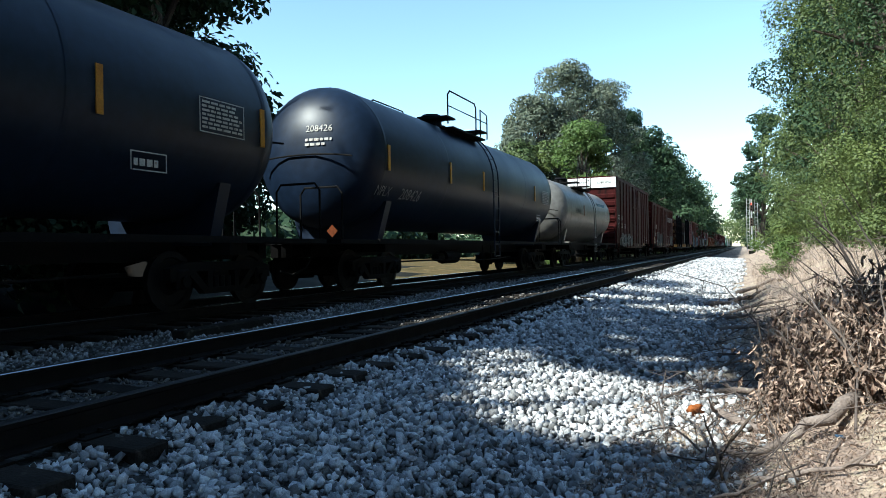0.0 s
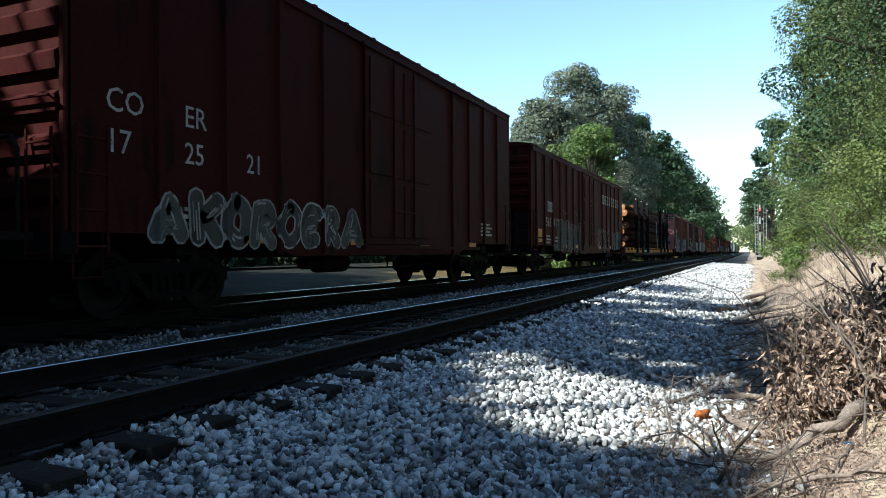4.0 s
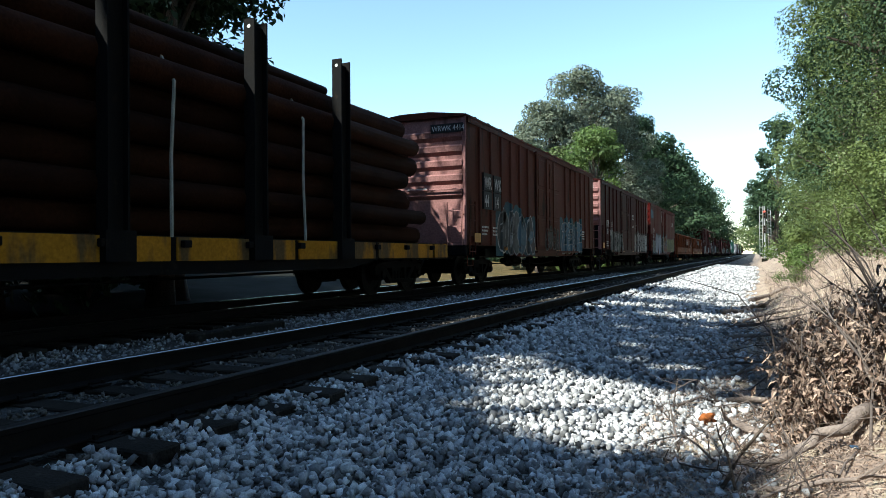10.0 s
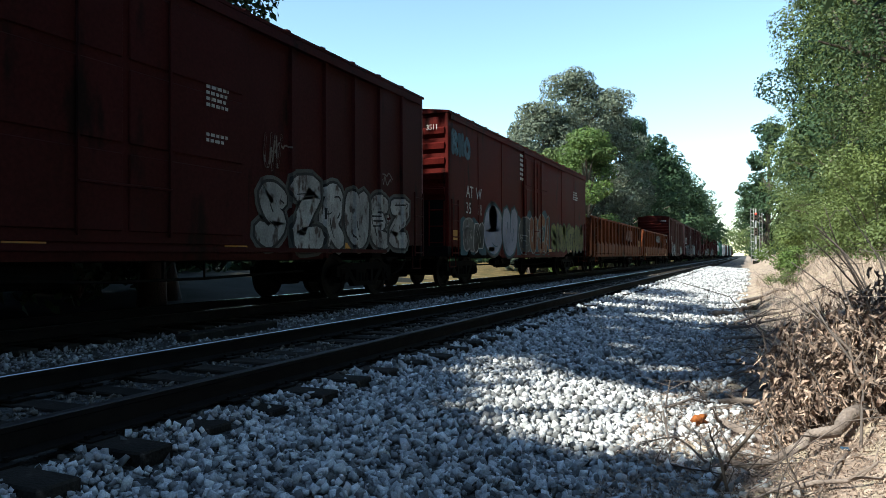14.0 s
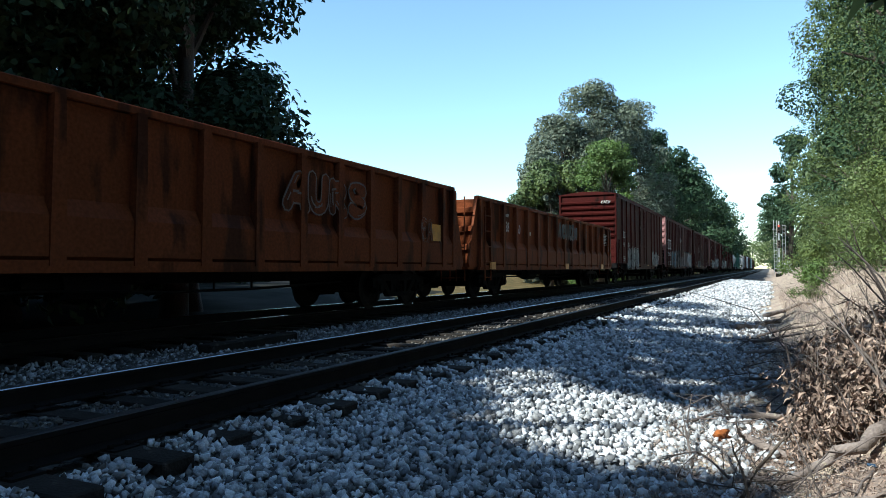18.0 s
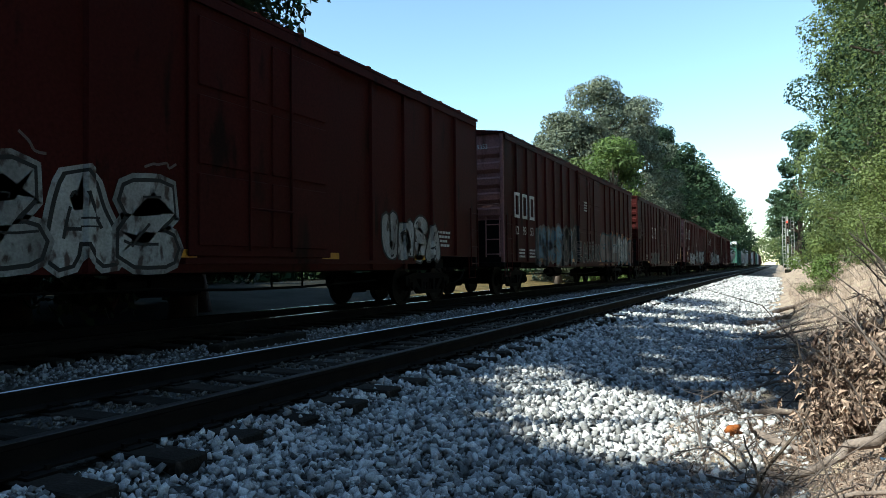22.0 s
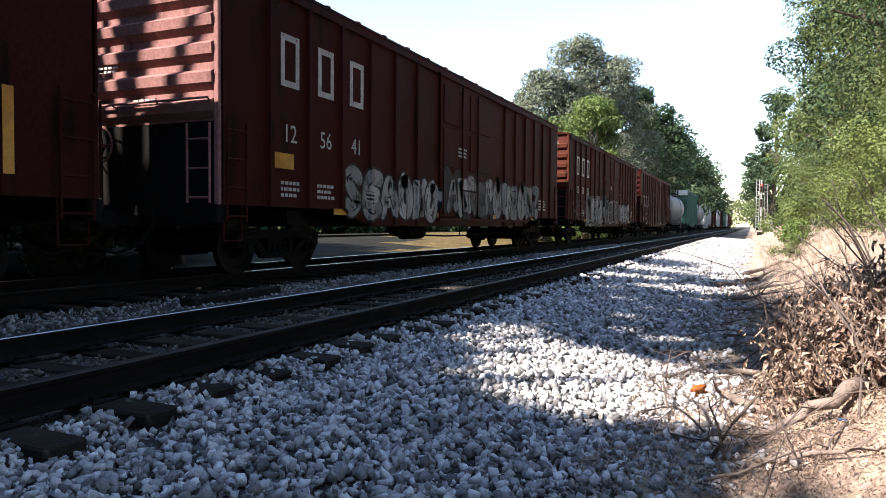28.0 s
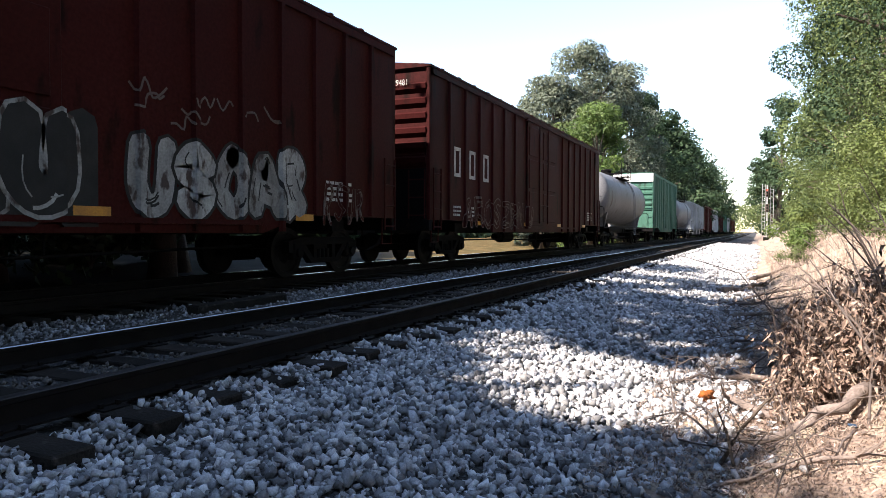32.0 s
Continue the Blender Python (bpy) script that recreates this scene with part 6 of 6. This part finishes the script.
def build_ballast():
    rng = np.random.default_rng(3)
    temps = stone_templates(14, rng)
    def strip(name, label, material, areas, sink, fade):
        xs, ys, ss = [], [], []
        for x0, x1, y0, y1, per, lo, hi in areas:
            n = int((x1 - x0) * (y1 - y0) * per)
            x, y = rng.uniform(x0, x1, n), rng.uniform(y0, y1, n)
            s = lo + (hi - lo) * rng.random(n) ** 1.7
            keep = np.array([not (tie_top(a, b) and (a < -3.3 or rng.random() < 0.9)) and abs(abs(a - NEAR_X) - 0.7525) > 0.1 for a, b in zip(x, y)])
            xs.append(x[keep]), ys.append(y[keep]), ss.append(s[keep])
        xs, ys, ss = np.concatenate(xs), np.concatenate(ys), np.concatenate(ss)
        if fade:
            near = rng.random(len(xs)) > np.clip((xs + 0.62 + 0.12 * np.sin(2.1 * ys)) / 0.8, 0, 0.97)
            xs, ys, ss = xs[near], ys[near], ss[near]
        v, f = scatter(xs, ys, ss, rng, temps, sink)
        tagged(np_mesh(name, v, f, material, ground), label, kind="stuff")

    strip("ballast", "loose grey crushed stones", M_STONE,
          ((-3.35, 0.3, 1.6, 6.5, 1150, 0.026, 0.08), (-3.3, 0.3, 6.5, 13, 640, 0.032, 0.086), (-3.3, 0.0, 13, 30, 190, 0.05, 0.12), (-3.3, 0.2, 30, 70, 70, 0.08, 0.15), (-3.3, 0.3, -7, 1.6, 300, 0.05, 0.11)), 0.25, True)
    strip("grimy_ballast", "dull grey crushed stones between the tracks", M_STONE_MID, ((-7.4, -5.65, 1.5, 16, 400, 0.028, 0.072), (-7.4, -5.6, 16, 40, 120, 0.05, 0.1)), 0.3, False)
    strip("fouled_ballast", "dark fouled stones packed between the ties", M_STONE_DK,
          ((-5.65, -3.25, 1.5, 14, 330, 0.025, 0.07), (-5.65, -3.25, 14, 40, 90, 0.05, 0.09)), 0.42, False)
    meshes = []
    for tv, tf in temps[:8]:
        me = bpy.data.meshes.new("stone")
        me.from_pydata(tv.tolist(), [], tf.tolist())
        me.materials.append(M_STONE_P)
        meshes.append(me)
    for k in range(290):
        x, y = rng.uniform(-2.7, -0.3), 1.9 + 2.6 * rng.random() ** 1.3
        s = rng.uniform(0.034, 0.066)
        m = pose(x, y, ground_z(x, y) + s * 0.42, *rng.uniform(0, 360, 3)) @ Matrix.Diagonal((s / 2, s / 2, s / 2, 1))
        share("stone", meshes[k % 8], ground, m)


# ---- the bank: dead wood, dry stems and litter ----
def branch(name, pts, r0, material, label, rng, twigs=0, category="branch", group=""):
    t = tagged(new(name), label, category, group)
    t.matrix_basis = Matrix.Translation(pts[0])
    base = Vector(pts[0])
    r0 = r0 * 0.7 if material is M_TWIG else r0
    bm = bmesh.new()
    fine = []
    for a, b in zip(pts, pts[1:]):
        for u in (0, 0.33, 0.66):
            fine.append(Vector(a).lerp(Vector(b), u) - base + Vector(rng.normal(size=3)) * r0 * 0.5)
    fine.append(Vector(pts[-1]) - base)
    n = len(fine)
    tube(bm, fine, [r0 * (1 - 0.65 * k / (n - 1)) for k in range(n)], 7)
    part("stem", bm, material, t, smooth=True)
    for k in range(twigs):
        i = rng.integers(1, n - 1)
        d = (fine[min(i + 1, n - 1)] - fine[i - 1]).normalized() + Vector(rng.normal(size=3)) * 0.7
        L = rng.uniform(0.1, 0.34)
        p1 = fine[i] + d.normalized() * L * 0.5 + Vector(rng.normal(size=3)) * 0.045
        p2 = fine[i] + d.normalized() * L + Vector(rng.normal(size=3)) * 0.06
        bm = bmesh.new()
        tube(bm, [fine[i], p1, p2], [r0 * 0.4, r0 * 0.28, r0 * 0.12], 5)
        part("twig", bm, material, t)
    return t


def on_ground(x, y, up=0.0):
    return (x, y, ground_z(x, y) + up)


def build_bank():
    rng = np.random.default_rng(17)
    # the log and the orange rotten chunk
    branch("log", [on_ground(0.6, 4.75, 0.1), on_ground(0.46, 4.5, 0.09), on_ground(0.2, 4.36, 0.09), on_ground(-0.12, 4.36, 0.07)], 0.046, M_DEADWOOD, "thick bleached dead branch lying on dry soil", rng, category="log")
    branch("log", [on_ground(-0.25, 5.25, 0.03), on_ground(0.1, 5.1, 0.05), on_ground(0.5, 5.2, 0.08)], 0.04, M_DEADWOOD, "short bleached dead branch on dry soil", rng, twigs=2, category="log")
    bm = bmesh.new()
    bmesh.ops.create_icosphere(bm, subdivisions=3, radius=1)
    for v in bm.verts:
        v.co *= 1 + 0.75 * noise.noise(v.co * 1.7) + 0.4 * noise.noise(v.co * 5)
        v.co = Vector((v.co.x * 0.055, v.co.y * 0.03, v.co.z * 0.042))
    ob = tagged(link("rotten_wood", bm, M_ORANGEBARK, smooth=True), "bright orange chunk of rotten wood", "wood chunk")
    ob.matrix_basis = pose(*on_ground(-0.31, 5.3, 0.05), 10, 5, 40)
    bm = bmesh.new()
    box(bm, -0.025, 0.025, -0.012, 0.012, 0, 0.012, bevel=0.005)
    ob = tagged(link("plastic_scrap", bm, M_BLUE), "small scrap of blue plastic litter", "litter")
    ob.matrix_basis = pose(*on_ground(0.47, 4.25, 0.03), 20, 10, 30)
    # larger fallen branches
    spots = [(-0.3, 6.2, 0.9, 6.0, 0.03), (0.1, 7.0, 0.9, 8.4, 0.03), (-0.35, 8.2, 0.5, 7.6, 0.025), (0.0, 5.6, 1.2, 6.6, 0.02), (-0.5, 7.2, 0.3, 7.9, 0.02), (-0.3, 10.5, 1.0, 11.2, 0.04),
             (-0.6, 15.0, 0.2, 16.8, 0.06), (-0.3, 16.2, 0.5, 17.5, 0.05), (-0.4, 12.5, 0.8, 12.9, 0.04), (0.3, 9.2, 1.3, 9.6, 0.03), (-0.2, 13.5, 1.4, 14.2, 0.04), (-0.1, 19.0, 1.0, 20.5, 0.06),
             (-0.55, 4.4, -0.1, 4.1, 0.012), (-0.7, 5.6, -0.2, 6.1, 0.015), (0.05, 3.9, 0.6, 3.7, 0.015), (-0.2, 3.5, 0.3, 3.9, 0.012)]
    for x0, y0, x1, y1, r in spots:
        mid = ((x0 + x1) / 2 + rng.normal() * 0.08, (y0 + y1) / 2 + rng.normal() * 0.1)
        branch("fallen_branch", [on_ground(x0, y0, r), on_ground(*mid, r + 0.03 + 0.04 * rng.random()), on_ground(x1, y1, r + 0.02)], r, M_DEADWOOD if rng.random() < 0.6 else M_TWIG,
               "bleached fallen branch at the foot of the bank", rng, twigs=4, group="fallen branches on the bank")
    # bare saplings and arching twigs that stand out of the bank
    spots = [(0.55, 4.3, 0.55, 5.5, 0.9, 0.012), (0.75, 4.6, 0.3, 5.0, 1.0, 0.012), (0.9, 5.4, 0.4, 5.2, 1.2, 0.014), (0.25, 3.7, 0.05, 3.9, 0.5, 0.008), (0.95, 6.3, 0.35, 6.6, 1.1, 0.014), (1.2, 7.2, 0.6, 7.6, 1.3, 0.016),
             (1.3, 8.6, 0.7, 8.2, 1.2, 0.016), (1.0, 5.0, 1.2, 4.4, 0.9, 0.012), (0.5, 4.8, 0.2, 4.6, 0.7, 0.009), (0.62, 3.6, 0.72, 4.6, 0.75, 0.012), (1.5, 10.0, 0.8, 10.2, 1.4, 0.018), (0.05, 3.3, 0.2, 3.5, 0.35, 0.006),
             (1.6, 11.5, 1.0, 11.0, 1.5, 0.018), (0.8, 5.9, 0.2, 5.6, 0.8, 0.01), (1.1, 6.0, 0.8, 7.0, 1.3, 0.014), (0.4, 5.2, 0.15, 5.6, 0.6, 0.008)]
    for x0, y0, x1, y1, h, r in spots:
        a = on_ground(x0, y0, -0.02)
        b = (x1, y1, ground_z(x1, y1) + h)
        m = ((x0 + x1) / 2 + rng.normal() * 0.05, (y0 + y1) / 2 + rng.normal() * 0.08, (a[2] + b[2]) / 2 + 0.12 * h)
        branch("bare_sapling", [a, m, b], r, M_TWIG, "bare grey sapling with twigs rooted in the bank", rng, twigs=5, category="sapling", group="bare saplings on the bank")
    for k in range(26):
        y0 = 6 + 18 * rng.random()
        x0 = 0.3 + 1.9 * rng.random()
        x1, y1 = x0 - rng.uniform(0.2, 1.2), y0 + rng.normal() * 0.8
        h = rng.uniform(0.3, 1.0)
        branch("bare_sapling", [on_ground(x0, y0, -0.02), ((x0 + x1) / 2, (y0 + y1) / 2, ground_z(x0, y0) + 0.7 * h), (x1, y1, ground_z(x1, y1) + h)], rng.uniform(0.006, 0.013), M_TWIG,
               "bare grey sapling with twigs rooted in the bank", rng, twigs=8, category="sapling", group="bare saplings on the bank")
    # a bleached arching stem, and thin dark twigs that cross before the log
    branch("bare_sapling", [on_ground(0.72, 4.75, -0.02), (0.66, 4.72, 0.2), (0.55, 4.7, 0.5), (0.36, 4.68, 0.71), (0.16, 4.64, 0.8)], 0.014, M_DEADWOOD, "bleached bare stem arching out of the bank", rng, twigs=7, category="sapling", group="bare saplings on the bank")
    branch("bare_sapling", [on_ground(0.2, 6.0, -0.02), (0.1, 6.0, 0.45), (0.05, 6.0, 0.6)], 0.012, M_DEADWOOD, "bleached bare stem standing at the bank's foot", rng, twigs=3, category="sapling", group="bare saplings on the bank")
    branch("bare_sapling", [on_ground(-0.2, 3.9, -0.02), (-0.11, 3.92, -0.05), (0.05, 3.95, 0.18), (0.12, 3.95, 0.3)], 0.013, M_BARK, "thin dark twig standing at the bank's foot", rng, twigs=1, category="sapling", group="bare saplings on the bank")
    branch("bare_sapling", [on_ground(-0.08, 3.85, -0.02), (-0.14, 3.9, 0.0), (-0.19, 3.92, 0.16)], 0.01, M_BARK, "thin dark twig standing at the bank's foot", rng, twigs=1, category="sapling", group="bare saplings on the bank")
    # a low tangle of thin twigs
    for k in range(62):
        x0, y0 = rng.uniform(-0.5, 0.9), 4.0 + 10.0 * rng.random() ** 1.2
        a = rng.uniform(0, 2 * math.pi)
        L, h = rng.uniform(0.4, 1.0), rng.uniform(0.03, 0.22)
        x1, y1 = x0 + L * math.cos(a), y0 + L * math.sin(a)
        if x1 < -0.6:
            x1 = -0.6
        branch("dry_twig", [on_ground(x0, y0, 0.005), on_ground((x0 + x1) / 2, (y0 + y1) / 2, h), on_ground(x1, y1, h * 0.6)], rng.uniform(0.006, 0.013), M_TWIG, "thin dark dry twig tangled on the bank", rng, twigs=6, category="twig", group="dry twigs on the bank")
    # wilted bushes: upright stems with hanging brown leaves
    for k, (x, y, h, n) in enumerate([(0.42, 4.95, 0.5, 60), (0.6, 5.0, 0.6, 70), (0.8, 4.8, 0.62, 60), (0.42, 5.3, 0.55, 60), (0.95, 5.2, 0.7, 60), (0.65, 5.5, 0.55, 50), (0.15, 5.2, 0.26, 40), (0.78, 4.35, 0.35, 60),
                                      (1.2, 6.0, 0.8, 50), (0.6, 6.3, 0.55, 40), (0.1, 4.75, 0.22, 30),
                                      (0.22, 5.0, 0.4, 60), (0.38, 5.6, 0.55, 70), (0.58, 5.95, 0.65, 70), (0.24, 6.0, 0.4, 50), (0.8, 5.6, 0.75, 70), (0.5, 4.7, 0.45, 60), (0.95, 4.6, 0.7, 70)]):
        t = tagged(new("wilted_bush"), "wilted bush with hanging dead brown leaves", "bush", "wilted bushes on the bank")
        x, y, h = x + 0.15, y + 0.1, h * 0.98
        o = Vector(on_ground(x, y, -0.02))
        t.matrix_basis = Matrix.Translation(o)
        V, off = [], 0
        for s in range(5):
            d = Vector((rng.normal() * 0.3, rng.normal() * 0.3, 1)).normalized()
            p = [Vector((rng.normal() * 0.04, rng.normal() * 0.04, 0))]
            for q in range(4):
                p.append(p[-1] + d * h / 4 * rng.uniform(0.8, 1.15) + Vector(rng.normal(size=3)) * 0.03)
            bm = bmesh.new()
            tube(bm, p, [0.008, 0.007, 0.006, 0.005, 0.003], 5)
            part("stem", bm, M_TWIG, t)
            for q in range(n // 5 * 4):
                i = rng.uniform(0.8, 4.0)
                node = p[int(i)].lerp(p[min(4, int(i) + 1)], i % 1) + Vector(rng.normal(size=3)) * 0.06
                for r in range(rng.integers(1, 4)):
                    c = node + Vector(rng.normal(size=3)) * 0.015
                    L, w = rng.uniform(0.035, 0.12), rng.uniform(0.007, 0.017)
                    down = Vector((rng.normal() * 0.6, rng.normal() * 0.6, -0.9)).normalized()
                    side = down.cross(Vector(rng.normal(size=3))).normalized()
                    out = down.cross(side)
                    a, b = c + down * L * 0.45 + out * L * rng.uniform(0.05, 0.3), c + down * L * 0.9 + out * L * rng.uniform(-0.3, 0.3)
                    for sg in (-1, 1):
                        wing = a + side * sg * w + out * w * rng.uniform(0.3, 1.4)
                        V += [c, a, wing, c.lerp(wing, 0.5), a, b, b.lerp(wing, 0.4) + side * sg * 0.002, wing]
        V = np.array(V)
        ob = np_mesh("dead_leaves", V, np.arange(len(V)).reshape(-1, 4), M_DEADLEAF, t)
        tagged(ob, kind="stuff")
    # straw, chips and leaves lying about
    n = 32000
    x = -0.75 + 3.2 * rng.random(n) ** 1.5
    y = np.where(np.arange(n) < 26000, 2.2 + 16 * rng.random(n) ** 1.6, -6 + 8.5 * rng.random(n))
    z = np.array([ground_z(a, b) for a, b in zip(x, y)]) + 0.012 + 0.02 * rng.random(n)
    p = np.stack([x, y, z], axis=1)
    a = rng.random(n) * 2 * math.pi
    L = (0.008 + 0.04 * rng.random(n) ** 2)[:, None]
    t = np.stack([np.cos(a), np.sin(a), 0.35 * rng.normal(size=n)], axis=1)
    s = np.stack([-np.sin(a), np.cos(a), 0.4 * rng.normal(size=n)], axis=1)
    w = (0.0015 + 0.006 * rng.random(n) ** 2)[:, None]
    up = np.array((0, 0, 1.0)) * 0.012
    v = np.stack([p - t * L, p + s * w + up, p + t * L, p - s * w + up], axis=1).reshape(-1, 3)
    tagged(np_mesh("leaf_litter", v, np.arange(4 * n).reshape(n, 4), [M_LITTER]), "pale straw, chips and dead leaves on the soil", "litter", kind="stuff")
    n = 27000
    k = rng.random(n) < 0.4
    x, y = np.where(k, -0.75 + 1.1 * rng.random(n), -0.15 + 1.9 * rng.random(n)), np.where(k, 3.4 + 9.0 * rng.random(n) ** 1.3, 2.7 + 3.6 * rng.random(n))
    p = np.stack([x, y, np.array([ground_z(a, b) for a, b in zip(x, y)]) + 0.008 + 0.025 * rng.random(n)], axis=1)
    t, s = rng.normal(size=(n, 3)) * (1, 1, 0.4), rng.normal(size=(n, 3)) * (1, 1, 0.5)
    t /= np.linalg.norm(t, axis=1)[:, None]
    s -= t * (s * t).sum(axis=1)[:, None]
    s /= np.linalg.norm(s, axis=1)[:, None]
    L, w = (0.007 + 0.014 * rng.random(n))[:, None], (0.0015 + 0.0035 * rng.random(n))[:, None]
    up = np.array((0, 0, 1.0)) * (0.004 + 0.012 * rng.random(n))[:, None]
    v = np.stack([p - t * L, p + s * w + up, p + t * L, p - s * w + up], axis=1).reshape(-1, 3)
    tagged(np_mesh("dead_leaves", v, np.arange(4 * n).reshape(n, 4), [M_DEADLEAF]), "curled brown dead leaves lying on the soil", "litter", kind="stuff")
    n = 7000
    y = 7.0 + 24 * rng.random(n) ** 1.4
    x = 0.3 + 3.4 * rng.random(n)
    p = np.stack([x, y, np.array([ground_z(a, b) for a, b in zip(x, y)])], axis=1)
    h = (0.08 + 0.3 * rng.random(n))[:, None]
    d = np.stack([0.4 * rng.normal(size=n), 0.4 * rng.normal(size=n), np.ones(n)], axis=1)
    s = rng.normal(size=(n, 3)) * 0.0025
    q = p + d * h
    v = np.stack([p - s, p + s, q + s * 0.5, q - s * 0.5], axis=1).reshape(-1, 3)
    tagged(np_mesh("dry_stems", v, np.arange(4 * n).reshape(n, 4), [M_LITTER]), "thin dry grass stems on the bank", "dry grass", kind="stuff")


def shrub(x, y, r, n, size, leaf_m, label, seed, h=1.0):
    rng = np.random.default_rng(seed)
    t = tagged(new("shrub"), label, "shrub", "shrubs on the bank")
    z = ground_z(x, y)
    t.matrix_basis = pose(x, y, z)
    cs = [(rng.normal() * r * 0.45, rng.normal() * r * 0.45, r * h * rng.uniform(0.12, 1.0)) for _ in range(9)]
    for c in cs[:6]:
        bm = bmesh.new()
        tube(bm, [(0, 0, -0.05), (c[0] * 0.5, c[1] * 0.5, c[2] * 0.55), c], [0.02 + 0.01 * r, 0.015, 0.006], 5)
        part("stem", bm, M_BARK, t)
    v, f = leaf_mesh(cs, [r * rng.uniform(0.3, 0.5) for _ in cs], n, size, rng, shell=0.2)
    np_mesh("foliage", v, f, leaf_m, t)
    return t


def build_shrubs():
    shrub(1.05, 20.5, 0.4, 1300, 0.05, M_LEAF, "low yellow-green shrub at the foot of the bank", 1)
    shrub(1.3, 24, 0.8, 2200, 0.08, M_LEAF_LT, "low yellow-green shrub at the foot of the bank", 2)
    shrub(1.6, 30, 1.0, 2200, 0.1, M_LEAF, "low green shrub on the bank", 3)
    shrub(2.3, 12.5, 0.35, 500, 0.06, M_LEAF_LT, "small green weed on the bank", 4)
    shrub(2.1, 9.4, 0.25, 300, 0.05, M_LEAF_LT, "small green weed on the bank", 5)
    for k, (y, r) in enumerate([(16.5, 1.5), (20, 1.6), (24, 1.7), (28.5, 1.8), (33, 1.9), (38.5, 2.0), (45, 2.2), (53, 2.4), (63, 2.6), (75, 2.8)]):
        shrub(1.0 + 1.1 * r + 0.02 * y, y, r, 9000 if y < 40 else 4000, 0.068 if y < 30 else 0.13, M_LEAF, "leafy green undergrowth along the bank", 20 + k, h=1.5)
    for k, (x, y, r) in enumerate([(4.6, 14.5, 1.7), (5.4, 18, 2.2), (5.2, 23, 2.4)]):
        shrub(x, y, r, 12000, 0.085, M_LEAF, "leafy green undergrowth along the bank", 40 + k, h=1.5)


def build_undergrowth():
    g = "undergrowth behind the far track"
    for k in range(15):
        rng = np.random.default_rng(500 + k)
        x, y = -19.5 + rng.normal() * 0.8, -26 + 3.2 * k
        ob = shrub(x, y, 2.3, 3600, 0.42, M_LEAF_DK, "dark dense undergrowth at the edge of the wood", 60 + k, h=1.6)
        tagged(ob, group=g)


def build_signal():
    s = tagged(new("railway_signal"), "grey two-headed railway signal mast with ladder and red light", "signal")
    s.matrix_basis = pose(*on_ground(0.95, 86, -0.05))
    part("foundation", bx(-0.35, 0.35, -0.35, 0.35, -0.5, 0.35, bevel=0.03), M_ROADBED, s)
    bm = bmesh.new()
    rod(bm, (0, 0, 0.3), (0, 0, 6.2), 0.08, 12)
    part("mast", bm, M_ALU, s)
    for z in (5.3, 3.6):
        bm = bmesh.new()
        box(bm, -0.2, 0.2, -0.28, -0.18, z - 0.45, z + 0.45, bevel=0.05)
        hd = part("head", bm, M_BARK, s)
        for k in range(3):
            bm = bmesh.new()
            rod(bm, (0, -0.28, z - 0.3 + 0.3 * k), (0, -0.4, z - 0.3 + 0.3 * k), 0.09, 12)
            part("hood", bm, M_STEEL_BK, hd)
        bm = bmesh.new()
        rod(bm, (0, -0.4, z + 0.3), (0, -0.408, z + 0.3), 0.08, 12)
        part("lens", bm, M_REDLENS if z > 5 else M_STEEL_BK, hd)
    for x in (-0.5, 0.35):
        bm = bmesh.new()
        rod(bm, (x, 0.35, 0.2), (x, 0.35, 6.3), 0.03)
        rod(bm, (x + 0.3, 0.35, 0.2), (x + 0.3, 0.35, 6.3), 0.03)
        for k in range(15):
            rod(bm, (x, 0.35, 0.5 + 0.4 * k), (x + 0.3, 0.35, 0.5 + 0.4 * k), 0.02)
        part("ladder", bm, M_ALU, s)
    part("case", bx(0.5, 1.3, -0.2, 0.5, 0.0, 1.7, bevel=0.03), M_ALU, s)


def build_bits():
    ob = tagged(link("old_tie", bx(-0.11, 0.11, -1.0, 1.0, -0.05, 0.08, bevel=0.02), M_TIE), "weathered dark old tie lying between the tracks", "old tie")
    ob.matrix_basis = pose(-6.75, 7.9, ground_z(-6.75, 7.9) + 0.06, 0, 0, 3)


build_bank()
build_shrubs()
build_undergrowth()
build_signal()
build_bits()
build_ballast()


# ---- what moves ----
def travelled(t):
    """Metres that the train has come nearer since the start."""
    return 9.47593 * t - 0.532945 * t ** 2 / 32 + 0.0680625 * t ** 3 / 1024


def motions():
    for c in cars:
        front = c["front"]
        walk(c, [(t, pose(FAR_X, front - travelled(t), RAIL_TOP + FAR_UP)) for t in range(0, 33, 2)])


motions()
